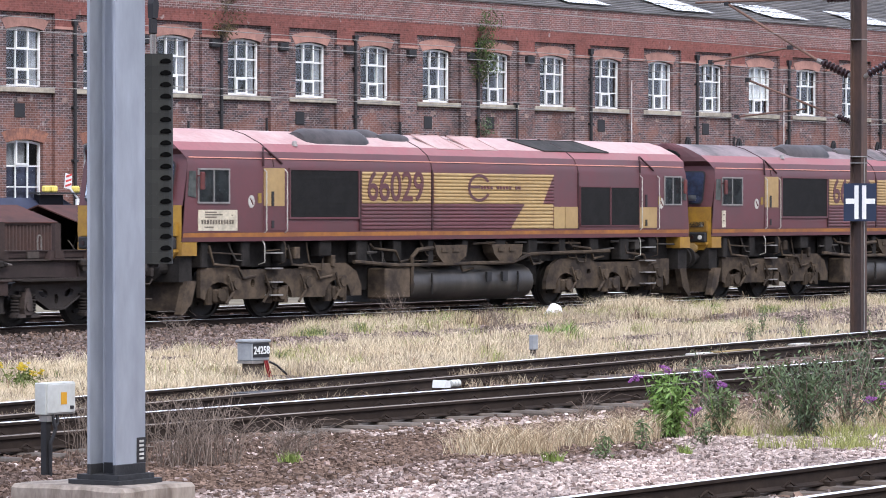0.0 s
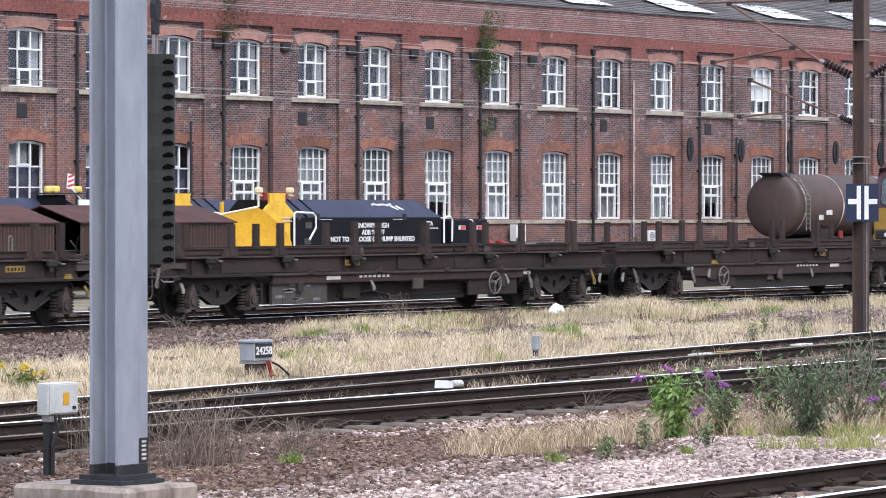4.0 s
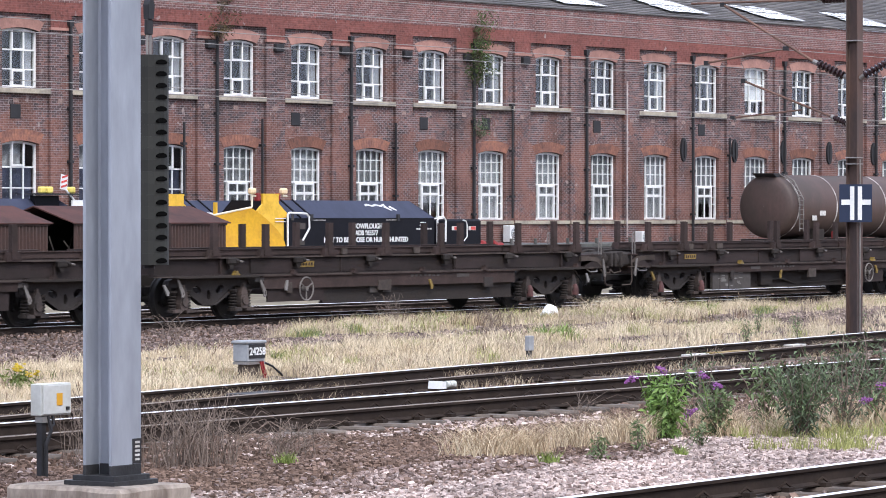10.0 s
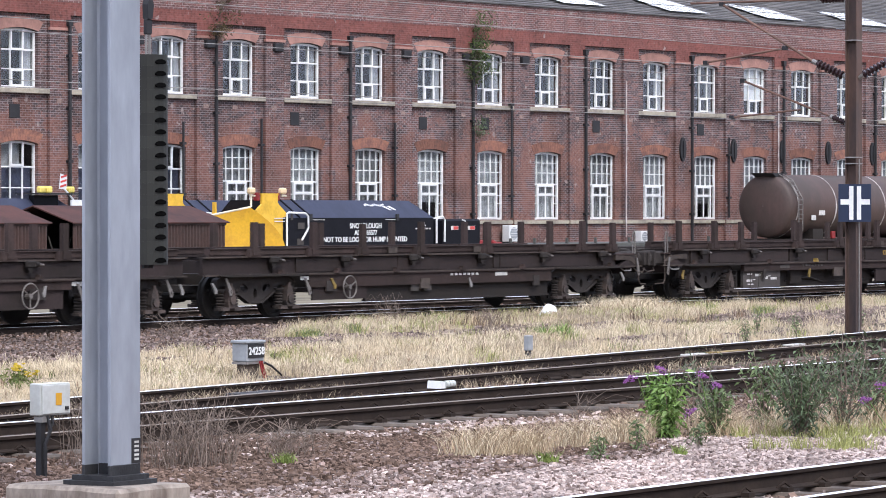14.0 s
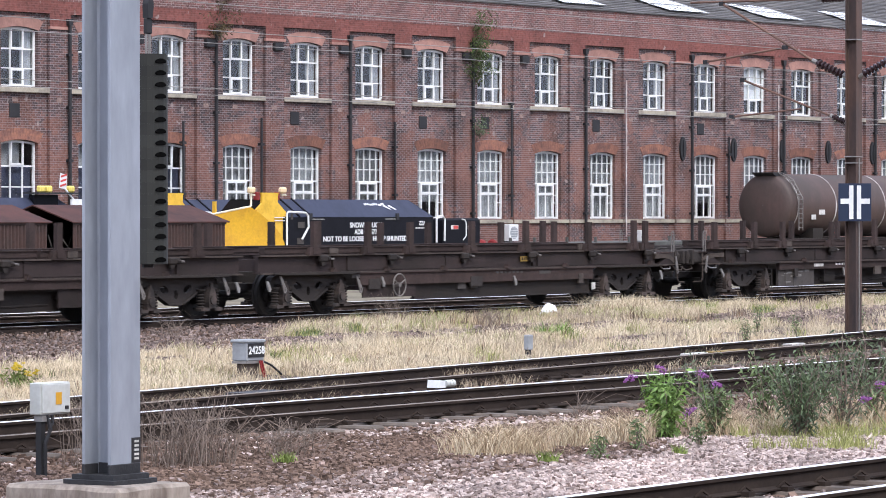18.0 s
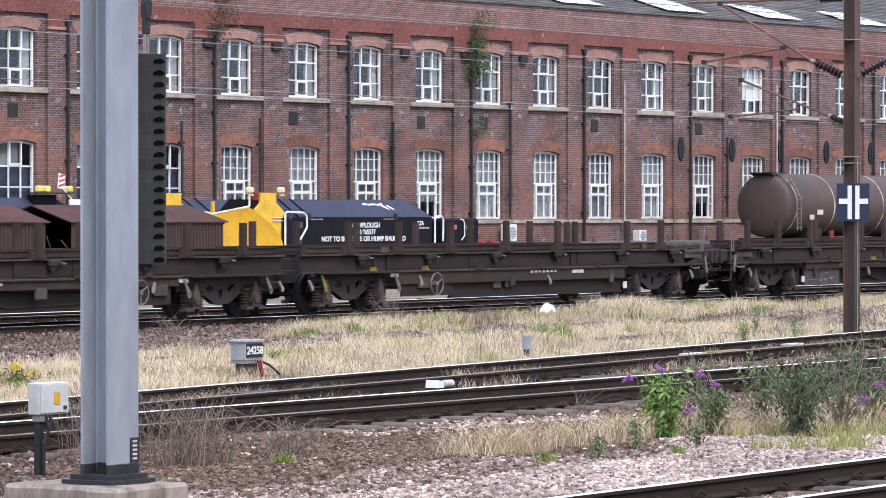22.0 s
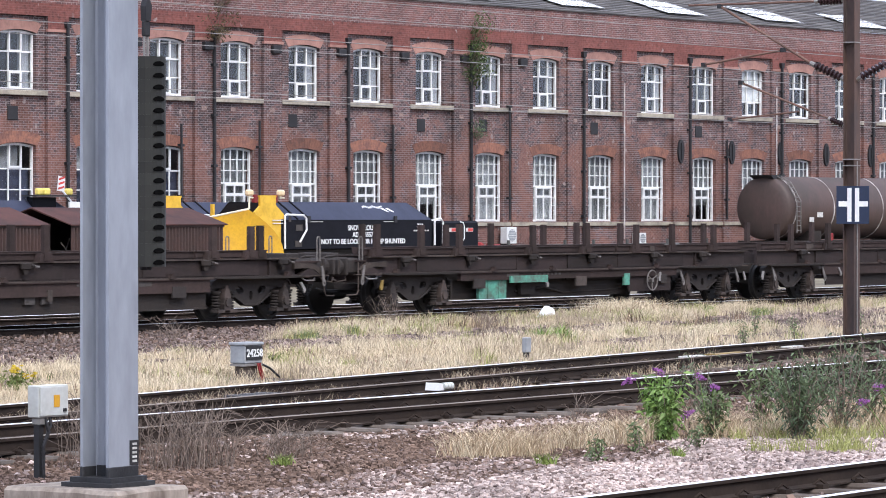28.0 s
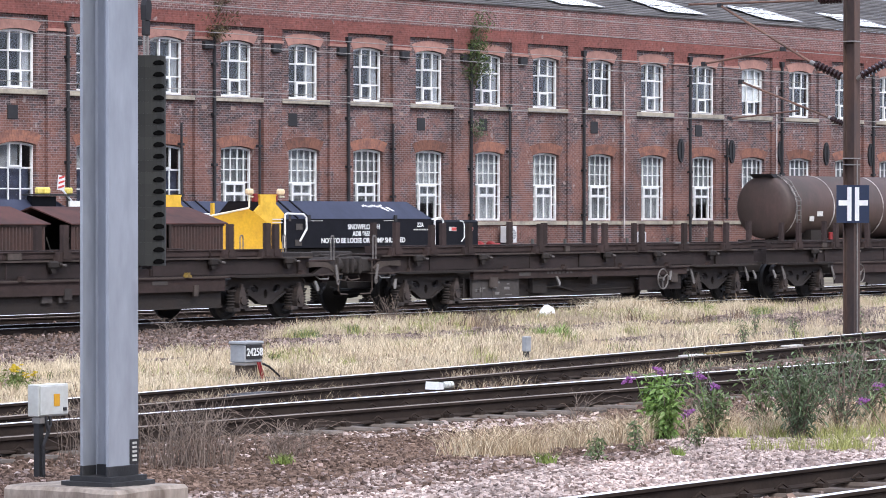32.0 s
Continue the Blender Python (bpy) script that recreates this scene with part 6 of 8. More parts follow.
lo = thing("junction_box", "grey lineside junction box with a numbered black plate on a stand", "equipment box", pose(41.95, 31.31, -0.22))
single("case", box, "cabinet_grey", lo, 0, 0.42, 0, 0.27, 0.24, 0.50, 0.012)
single("lid", box, "cabinet_grey", lo, -0.02, 0.44, -0.02, 0.29, 0.50, 0.545, 0.012, label="overhanging grey lid")
pl = single("plate", box, "iron_black", lo, 0.02, 0.41, -0.012, -0.003, 0.29, 0.49, label="black number plate")
lettering("number", "24258", 0.155, "white_paint", pl, pose(0.215, -0.016, 0.385), 1.0, "white painted numerals", 0.003)
single("stand", box, "sleeper_wood", lo, 0.06, 0.36, 0.05, 0.22, 0.0, 0.20, label="timber stand")
single("base_frame", box, "steel_pale", lo, 0.0, 0.42, 0.0, 0.27, 0.20, 0.237)
for x, m in ((0.28, "cable_red"), (0.33, "cable_red"), (0.4, "iron_black")):
    bm = bmesh.new()
    tube(bm, [(x, -0.02, 0.24), (x + 0.01, -0.05, 0.12), (x + 0.05, -0.06, 0.0)] if m == "cable_red" else [(x, 0.02, 0.23), (x + 0.2, 0.0, 0.16), (x + 0.42, -0.02, 0.02)], 0.016, 6)
    part("cable", bm, m, lo, "red cable" if m == "cable_red" else "black cable")

mk = thing("marker_post", "small grey square-headed lineside post", "post", pose(50.5, 31.91, -0.22))
single("stake", box, "iron_black", mk, 0.0, 0.07, 0.0, 0.07, 0, 0.18)
single("head", box, "cabinet_grey", mk, -0.03, 0.11, -0.02, 0.08, 0.12, 0.37, 0.012)


def control_cabinet(x, y):
    c = thing("control_cabinet", "off-white metal control cabinet on a thin steel post", "equipment box", pose(x, y, -0.28), group="lineside cabinets")
    single("case", box, "cabinet_white", c, -0.06, 0.36, -0.05, 0.08, 0.61, 0.90, 0.008)
    single("door", box, "cabinet_white", c, -0.045, 0.345, -0.062, -0.052, 0.625, 0.885, 0.003)
    single("warning_label", box, "label_orange", c, 0.14, 0.22, -0.067, -0.063, 0.70, 0.81, label="orange warning label")
    single("lock", box, "iron_black", c, 0.27, 0.31, -0.075, -0.062, 0.655, 0.685)
    bm = bmesh.new()
    box(bm, -0.02, 0.045, -0.02, 0.04, 0.0, 0.61)
    part("post", bm, "iron_black", c)
    single("clamp", box, "steel_pale", c, -0.03, 0.06, -0.04, 0.05, 0.55, 0.605)
    bm = bmesh.new()
    tube(bm, [(0.05, -0.03, 0.61), (0.07, -0.06, 0.48), (0.02, -0.04, 0.35), (0.03, -0.03, 0.0)], 0.02, 6)
    tube(bm, [(0.12, -0.03, 0.61), (0.11, -0.05, 0.53), (0.07, -0.05, 0.5)], 0.015, 6)
    part("cable", bm, "iron_black", c, "grey-black cable")


control_cabinet(25.24, 21.16)
control_cabinet(24.3, 22.1)

bag = bmesh.new()
bmesh.ops.create_icosphere(bag, subdivisions=3, radius=0.2)
for v in bag.verts:
    v.co = Vector((v.co.x * 1.05, v.co.y, max(v.co.z, -0.1) * 0.85)) + Vector(noise.noise_vector(v.co * 9)) * 0.03
    if v.co.z > 0.1 and abs(v.co.x) < 0.05:
        v.co.z += 0.06
bg = thing("plastic_bag", "crumpled white plastic sack lying in dry grass", "bag", pose(67.45, 42.1, -0.06))
part("sack", bag, "plastic_white", bg, smooth=True)

pm = thing("point_heater_box", "white cover and bright fittings beside the rail", "track fitting", pose(38.52, 25.78, -0.13))
single("cover", prism, "white_paint", pm, [(0, 0.05), (0.13, 0.05), (0.12, 0.13), (0.02, 0.15)], "y", -0.10, 0.10, label="white sloping cover")
single("bracket", box, "rail_side", pm, -0.02, 0.4, -0.09, 0.09, -0.12, 0.05)
for k in range(3):
    single("fitting", disc, "cabinet_white", pm, (0.2 + k * 0.07, -0.06, 0.10), 0.045, "x", 0.06)
for x, y, w, m in ((49.9, 28.6, 0.7, "mark_white"), (50.9, 28.7, 1.3, "label_yellow"), (54.6, 29.3, 0.6, "mark_white")):
    b = thing("painted_board", "weathered painted board lying between the rails", "board", pose(x, y, -0.1, 0, 0, 6))
    single("plank", box, m, b, 0, w, -0.09, 0.09, 0, 0.03, 0.005)
st = thing("point_rod_cover", "dark metal cover plates over point rods", "track fitting", pose(35.6, 26.7, -0.16, 0, 0, 6))
for k in range(3):
    single("cover", box, "iron_black", st, k * 0.32, k * 0.32 + 0.28, -0.2, 0.2, 0.02, 0.11, 0.015)


# ---- stored vehicles on the sidings ----
mat("plough_black", (0.008, 0.008, 0.012), 0.65, var=0.3, scale=2, fine=15, bump=0.03, spec=0.15)
mat("plough_roof_sheen", (0.042, 0.048, 0.08), 0.6, var=0.2, scale=2, fine=15, bump=0.03, spec=0.2)
mat("plough_yellow", (0.80, 0.49, 0.05), 0.45, var=0.15, scale=2, fine=15, bump=0.02, col2=(0.62, 0.36, 0.03))
# a darker copy of plough_yellow, with the hollow blade's shade in its colour
mat("blade_yellow_shaded", (0.70, 0.39, 0.028), 0.5, var=0.2, scale=1.2, fine=12, bump=0.02, col2=(0.60, 0.32, 0.03))
mat("rim_pale", (0.8, 0.74, 0.58), 0.5, var=0.25, scale=4, fine=16)
mat("lamp_yellow", (0.85, 0.68, 0.16), 0.4, var=0.3, scale=5, fine=12, bump=0)
mat("beacon_amber", (0.80, 0.60, 0.36), 0.3, var=0.1, bump=0)
mat("strap_pale", (0.58, 0.53, 0.50), 0.5, var=0.4, scale=2, fine=16, col2=(0.14, 0.10, 0.09))
mat("tank_brown", (0.088, 0.055, 0.047), 0.55, var=0.25, scale=0.7, fine=12, bump=0.05, streak=0.5, col2=(0.06, 0.043, 0.036))
mat("rust_panel", (0.066, 0.037, 0.032), 0.85, var=0.4, scale=2, fine=15, bump=0.15, col2=(0.055, 0.036, 0.032))
mat("rust_roof", (0.088, 0.039, 0.033), 0.85, var=0.4, scale=1.5, fine=12, bump=0.1, col2=(0.055, 0.03, 0.027), spec=0.2)
mat("flat_green_grey", (0.10, 0.10, 0.092), 0.8, var=0.3, scale=2, fine=14)


def snow_plough(m, text):
    p = thing("snow_plough", "black railway snow plough wagon with a yellow blade, parked", "snow plough", m, group="stored snow ploughs")
    # local x = 0 at the blade's tip line, near side y = -1.35
    y0, y1 = -1.35, 1.35
    bm = bmesh.new()
    prism(bm, [(y0, 1.13), (y0, 2.06), (y0 + 0.55, 2.64), (y1 - 0.55, 2.64), (y1, 2.06), (y1, 1.13)], "x", 3.2, 11.9)
    for v in bm.verts:
        if v.co.z > 2.5:
            v.co.x += 0.05 if v.co.x < 5 else -0.75
    body = part("body", bm, "plough_black", p)
    # a bluer skin on the upward faces paints the sky's sheen
    bm = bmesh.new()
    for s in (-1, 1):
        a = [(3.2, s * 1.36, 2.075), (11.9, s * 1.36, 2.075), (11.15, s * 0.81, 2.655), (3.25, s * 0.81, 2.655)]
        bm.faces.new([bm.verts.new(q) for q in (a if s < 0 else a[::-1])])
    bm.faces.new([bm.verts.new(q) for q in ((3.25, -0.81, 2.655), (11.15, -0.81, 2.655), (11.15, 0.81, 2.655), (3.25, 0.81, 2.655))])
    bm.faces.new([bm.verts.new(q) for q in ((11.91, -1.36, 2.075), (11.91, 1.36, 2.075), (11.16, 0.81, 2.655), (11.16, -0.81, 2.655))])
    part("roof", bm, "plough_roof_sheen", p, "sloping black roof, its blue sky sheen put into the colour")
    bm = bmesh.new()
    plate = [(2.2, 1.1), (3.38, 1.1), (3.38, 2.24), (2.93, 2.55), (2.93, 2.80), (2.96, 2.80), (2.96, 2.86), (2.06, 2.86), (2.06, 2.80), (2.09, 2.80), (2.09, 2.52), (1.8, 2.32), (1.8, 1.9), (2.2, 1.5)]
    prism(bm, plate, "y", y0 + 0.01, y0 + 0.09)
    box(bm, 2.5, 3.3, y0 + 0.09, y1 - 0.09, 1.1, 2.1)
    cab = part("cab", bm, "plough_yellow", p, "bright yellow cab end")
    for z in (1.95, 2.05):
        single("grab_bar", box, "white_paint", cab, 2.7, 3.25, y0 - 0.03, y0 - 0.01, z, z + 0.025)
    # two concave wings meeting at the tip
    back = [(1.42, 2.40), (1.75, 2.20), (2.06, 1.97), (2.30, 1.76), (2.48, 1.55), (2.62, 1.3), (2.68, 1.05), (2.69, 0.75)]
    bm = bmesh.new()
    for s in (-1, 1):
        grid = []
        for i, (xb, zb) in enumerate(back):
            xt, zt = -1.0 - 0.75 * (i / 7) ** 1.3, 1.87 - 1.2 * i / 7
            grid.append([])
            for k in range(13):
                t = k / 12
                hollow = 0.3 * math.sin(math.pi * t) * (0.25 + 0.75 * i / 7)
                grid[-1].append(bm.verts.new((xt + (1.42 + 0.95 * (xb - 1.42) - xt) * t + hollow, s * (1.37 + 0.38 * (xb - 1.42)) * t, zt + (zb - zt) * t)))
        for a, b in zip(grid, grid[1:]):
            for k in range(12):
                q = (a[k], a[k + 1], b[k + 1], b[k])
                bm.faces.new(q if s < 0 else q[::-1])
    bmesh.ops.remove_doubles(bm, verts=bm.verts[:], dist=0.001)
    bmesh.ops.solidify(bm, geom=bm.faces[:], thickness=0.05)
    part("blade", bm, "blade_yellow_shaded", p, "curved yellow plough blade", smooth=True)
    # a pale tube along the top edge draws its highlight
    bm = bmesh.new()
    tube(bm, [(-1.0, 0, 1.89), (1.42, -1.37, 2.42)], 0.034, 6)
    part("blade_rim", bm, "rim_pale", p, "pale rim drawing the highlight along the blade's top edge")
    single("marker_post", box, "plough_yellow", p, 1.28, 1.38, -0.05, 0.05, 1.9, 2.58, label="yellow marker post")
    single("end_cabinet", box, "plough_black", p, 12.6, 14.95, y0 + 0.05, y1 - 0.05, 1.1, 2.03, 0.07, label="black cabinet at the tail")
    for x in (13.05, 14.1):
        lb = single("label", box, "mark_white", p, x, x + 0.45, y0 + 0.035, y0 + 0.045, 1.65, 1.79, label="white and red warning label")
        single("label_field", box, "label_red", lb, x + 0.14, x + 0.43, y0 + 0.028, y0 + 0.034, 1.665, 1.775)
    for rail in ([(3.32, 1.15), (3.32, 2.2), (3.42, 2.25), (4.35, 2.22), (4.5, 2.12), (4.52, 1.75), (4.15, 1.35)], [(12.0, 1.2), (12.0, 2.0), (12.15, 2.1), (12.4, 2.1), (12.52, 2.0), (12.5, 1.25)]):
        bm = bmesh.new()
        tube(bm, [(a, y0 - 0.06, z) for a, z in rail], 0.036, 6)
        part("handrail", bm, "white_paint", p, "white handrail")
    bm = bmesh.new()
    tube(bm, [(13.68, y0 + 0.0, 2.0), (13.82, y0 - 0.03, 1.97), (13.88, y0 - 0.04, 1.85), (13.88, y0 - 0.04, 1.42), (13.75, y0 + 0.0, 1.28)], 0.022, 6)
    part("handrail", bm, "white_paint", p, "short white handrail on the tail cabinet")
    for y in (-0.87, 0.87):
        single("buffer", lathe, "cable_red", p, [(14.9, 0.02), (14.9, 0.15), (15.5, 0.13), (15.56, 0.21), (15.66, 0.23), (15.73, 0.18), (15.76, 0.02)], (0, y, 1.06), "x", label="red-painted round buffer")
    for x in (4.1, 4.75):
        bm = bmesh.new()
        tube(bm, [(x, y0 - 0.02, 2.08), (x - 0.38, y0 + 0.55, 2.68)], 0.035, 6)
        part("roof_seam", bm, "plough_black", p)
    for x, z in ((4.0, 1.72), (3.95, 1.2), (3.6, 2.0)):
        single("label_frame", box, "panel_grey", p, x, x + (0.35 if x > 3.7 else 0.12), y0 - 0.02, y0 - 0.004, z, z + 0.2)
    for x, y, zb in ((1.5, y0 + 0.02, 2.42), (3.2, y0 + 0.03, 2.75)) if text else ():
        bm = bmesh.new()
        tube(bm, [(x, y, zb), (x, y, 2.84)], 0.035, 6)
        tube(bm, [(x - 0.05, y, 2.80), (x + 0.2, y, 2.78)], 0.03, 6)
        bc = part("beacon", bm, "rim_pale", p, "pale warning beacon on a stem")
        bm = bmesh.new()
        box(bm, x - 0.13, x + 0.15, y - 0.1, y + 0.1, 2.84, 3.04, 0.05)
        part("lens", bm, "beacon_amber", bc, "pale amber lens")
    for x in (1.86, 2.93) if text else ():
        single("tail_lamp", box, "cable_red", p, x, x + 0.16, y0 + 0.05, y0 + 0.2, 2.62, 2.88, 0.02, label="red lamp")
    for x in (4.6, 9.6):
        single("lifting_hook", box, "iron_black", p, x, x + 0.14, y0 - 0.06, y0, 1.98, 2.2)
    bm = bmesh.new()
    box(bm, 1.5, 14.1, -1.2, 1.2, 0.85, 1.1)
    part("underframe", bm, "bogie_grime", p)
    for x in (4.5, 11.5):
        add_bogie(p, x)
    if text:
        for s, z, h, w in (("SNOWPLOUGH", 1.80, 0.235, 0.98), ("ADB 965577", 1.575, 0.225, 0.98), ("NOT TO BE LOOSE OR HUMP SHUNTED", 1.35, 0.225, 1.06)):
            lettering("lettering", s, h, "white_paint", p, pose(7.85, y0 - 0.006, z), w * 1.13, "white painted words", 0.006)
        lettering("lettering", "ZZA", 0.2, "white_paint", p, pose(11.2, y0 - 0.006, 1.86), 1.0, "white painted words", 0.004)
        bm = bmesh.new()
        for k in range(6):
            box(bm, 10.8 + k * 0.16, 10.92 + k * 0.16, y0 - 0.01, y0 - 0.003, 1.68, 1.73)
        for x in (4.8, 9.0):
            box(bm, x, x + 0.7, y0 - 0.01, y0 - 0.003, 2.0, 2.02)
        part("fine_print", bm, "mark_white", p)
        bm = bmesh.new()
        for k in range(12):
            x = 8.3 + k * 0.1
            z = 2.5 + 0.02 * math.sin(k * 1.3)
            t = lambda zz: y0 + 0.0 + (zz - 2.06) * 0.55 / 0.58 - 0.03
            bm.faces.new([bm.verts.new(v) for v in ((x, t(z - 0.03), z - 0.03), (x + 0.07, t(z - 0.03), z - 0.03), (x + 0.08, t(z + 0.03), z + 0.03), (x + 0.01, t(z + 0.03), z + 0.03))])
        for a in ((9.6, 2.25), (9.9, 2.25)):
            bm.faces.new([bm.verts.new(v) for v in ((a[0] - 0.3, t(2.45), 2.45), (a[0], t(2.33), 2.33), (a[0] + 0.1, t(2.33), 2.33), (a[0] - 0.15, t(2.48), 2.48))])
        part("roof_emblem", bm, "white_paint", p, "white emblem shapes on the roof")
    return p


snow_plough(pose(91.2, 70.35, -0.05), True)
snow_plough(pose(91.2, 74.2, -0.05), False)
third = snow_plough(pose(72.6, 70.4, -0.05), False)
plat = single("beacon_platform", box, "iron_black", third, 9.75, 11.6, -1.3, -0.7, 2.775, 2.82, label="black beacon platform on the roof")
single("platform_support", box, "plough_black", third, 9.9, 11.0, -1.0, -0.8, 2.45, 2.76)
for x, m in ((10.1, "lamp_yellow"), (10.42, "lamp_yellow"), (11.45, "lamp_yellow")):
    single("lamp", box, m, plat, x - 0.12, x + 0.12, -1.2, -1.0, 2.82, 3.02, 0.04)
bm = bmesh.new()
prism(bm, [(10.8, 2.95), (11.12, 2.92), (11.16, 3.34), (10.86, 3.4)], "y", -1.22, -1.2)
bd = part("warning_board", bm, "white_paint", plat, "red and white striped warning board")
for k in range(3):
    z = 2.98 + k * 0.14
    single("red_stripe", prism, "label_red", bd, [(10.83 + k * 0.02, z), (11.11 + k * 0.01, z + 0.06), (11.11 + k * 0.01, z + 0.12), (10.83 + k * 0.02, z + 0.06)], "y", -1.228, -1.221)
bm = bmesh.new()
tube(bm, [(11.05, -1.2, 2.95), (11.5, -1.25, 2.55)], 0.03, 6)
part("stay", bm, "white_paint", third)
single("white_frame", box, "white_paint", third, 11.1, 12.0, -1.44, -1.39, 2.3, 2.62, label="white painted frame")


def roofed_wagon(x, length, gap):
    """A rusty corrugated open wagon with a lean-to sheet roof."""
    w = thing("corrugated_wagon", "rusty brown corrugated wagon with a loose sheet roof, stored", "wagon", pose(x, 63.3, 0), group="stored corrugated wagons")
    bm = bmesh.new()
    n = int(length / 0.14)
    for y in (-1.3, 1.3):
        for k in range(n):
            a = k * length / n
            q = length / n
            p = [(a, y), (a + q * 0.3, y - 0.07), (a + q * 0.6, y - 0.07), (a + q * 0.9, y), (a + q, y)]
            for (xa, ya), (xb, yb) in zip(p, p[1:]):
                bm.faces.new([bm.verts.new(v) for v in ((xa, ya, 1.05), (xb, yb, 1.05), (xb, yb, 1.90), (xa, ya, 1.90))])
    if not gap:
        prism(bm, [(-1.3, 1.05), (1.3, 1.05), (1.3, 1.9), (0, 2.33), (-1.3, 1.9)], "x", 0, 0.05)
    prism(bm, [(-1.3, 1.05), (1.3, 1.05), (1.3, 1.9), (0, 2.33), (-1.3, 1.9)], "x", length - 0.05, length)
    part("body", bm, "rust_panel", w)
    bm = bmesh.new()
    prism(bm, [(-1.42, 1.89), (-1.42, 1.92), (0, 2.38), (1.42, 1.92), (1.42, 1.89), (0, 2.345)], "x", -0.12, length + 0.12)
    part("sheet_roof", bm, "rust_roof", w, "reddish sheet roof")
    single("top_rail", box, "wagon_rust", w, 0, length, -1.38, -1.31, 1.84, 1.90)
    if gap:
        # near-black floor and added back sheet paint the shade inside the open end
        single("inner_floor", box, "iron_black", w, 0.02, length - 0.06, -1.24, 1.24, 1.05, 1.08)
        single("inner_lining", box, "iron_black", w, 0.3, length - 0.06, 1.2, 1.24, 1.08, 2.2)
        single("red_jamb", prism, "rust_panel", w, [(0.25, 1.05), (1.3, 1.05), (1.3, 1.9), (0.25, 2.25)], "x", 0.0, 0.05, label="rusty end panel beside the opening")
        single("corner_strip", box, "panel_grey", w, -0.02, 0.0, 0.18, 0.25, 1.05, 2.2)
        bm = bmesh.new()
        for k in range(9):
            a = rng.uniform(0.3, 1.9), rng.uniform(-1.0, 0.3)
            tube(bm, [(a[0], a[1], 1.08), (a[0] + rng.uniform(-0.4, 0.4), a[1], 1.08 + rng.uniform(0.1, 0.5))], 0.02, 5)
        tagged(part("scrap", bm, "steel_worn", w, "scrap metal inside"), kind="stuff")
    bm = bmesh.new()
    box(bm, -0.1, length + 0.1, -1.15, 1.15, 0.8, 1.05)
    part("underframe", bm, "bogie_grime", w)
    for xx in (1.2, length - 1.2):
        o = part("wheelset_fixed", WAGON_WHEEL, None, w)
        o.location = (xx, 0, 0.46)


roofed_wagon(66.0, 8.2, False)
roofed_wagon(75.3, 6.7, True)


def tank_wagon():
    w = thing("tank_wagon", "weathered brown railway tank wagon parked on the siding", "tank wagon", pose(128.9, 70.3, -0.05, 0, 0, -3.0))
    r, zc, L = 1.28, 2.52, 14.0
    bm = bmesh.new()
    lathe(bm, [(0.0, 0.02), (0.02, 0.5), (0.06, 0.95), (0.13, 1.17), (0.2, r - 0.03), (0.26, r), (L - 0.34, r), (L - 0.22, 1.25), (L - 0.1, 0.95), (L - 0.03, 0.5), (L, 0.02)], (0, 0, zc), "x", 48)
    part("barrel", bm, "tank_brown", w, "brown steel barrel", smooth=True)
    for x in (0.62, 3.6, 7.6, 11.4):
        bm = bmesh.new()
        lathe(bm, [(x, r + 0.004), (x, r + 0.02), (x + 0.07, r + 0.02), (x + 0.07, r + 0.004)], (0, 0, zc), "x", 48)
        part("strap", bm, "strap_pale", w, "pale streaked strap")
    bm = bmesh.new()
    for y in (-1.02, -0.72):
        tube(bm, [(0.75 - 0.3 * (y > -0.9), -0.4, zc + r + 0.05), (0.75 - 0.3 * (y > -0.9), -0.95, zc + 1.05), (0.75 - 0.3 * (y > -0.9), -1.42, zc + 0.3), (0.75 - 0.3 * (y > -0.9), -1.42, zc - 1.0)], 0.025, 6)
    for k in range(12):
        t = k / 11
        z = zc + 1.2 - 2.1 * t
        yl = float(np.interp(z, [zc - 1, zc + 0.3, zc + 1.05, zc + r], [-1.42, -1.42, -0.95, -0.4]))
        tube(bm, [(0.45, yl, z), (0.75, yl, z)], 0.02, 5)
    part("ladder", bm, "steel_worn", w, "steel access ladder")
    single("valve_box", box, "cable_red", w, 3.2, 3.45, -1.36, -1.25, 1.2, 1.5, 0.02, label="small red valve box")
    bm = bmesh.new()
    prism(bm, [(-0.1, zc + r + 0.05), (1.1, zc + r + 0.05), (1.1, zc + r + 0.01), (0.3, zc + 1.18), (0.2, zc + 1.18)], "y", -0.5, 0.5)
    part("walkway", bm, "iron_black", w, "dark top walkway")
    bm = bmesh.new()
    disc(bm, (7.0, 0, zc + r + 0.05), 0.3, "z", 0.2, 16)
    part("manhole", bm, "tank_brown", w)
    for x, z, a in ((1.7, 1.95, 0.35), (2.3, 2.15, 0.45)):
        single("label_plate", box, "mark_white", w, x, x + a, -1.335 + 0.08, -1.31 + 0.04, z, z + 0.2, label="faded white plate")
    bm = bmesh.new()
    box(bm, 0.2, L - 0.2, -1.2, 1.2, 0.95, 1.2)
    for x in (2.5, 11.5):
        box(bm, x - 0.4, x + 0.4, -1.1, 1.1, 1.2, 1.6)
    part("underframe", bm, "bogie_grime", w)
    for x in (2.2, 11.8):
        add_bogie(w, x)


tank_wagon()
fw = thing("low_flat_wagon", "low grey-green flat wagon parked between the plough and tank", "wagon", pose(107.2, 70.3, -0.05))
single("deck", box, "flat_green_grey", fw, 0.75, 17.5, -1.3, 1.3, 1.0, 1.14, 0.02)
single("solebar", box, "bogie_grime", fw, 0.8, 17.4, -1.2, -1.1, 0.75, 1.0)
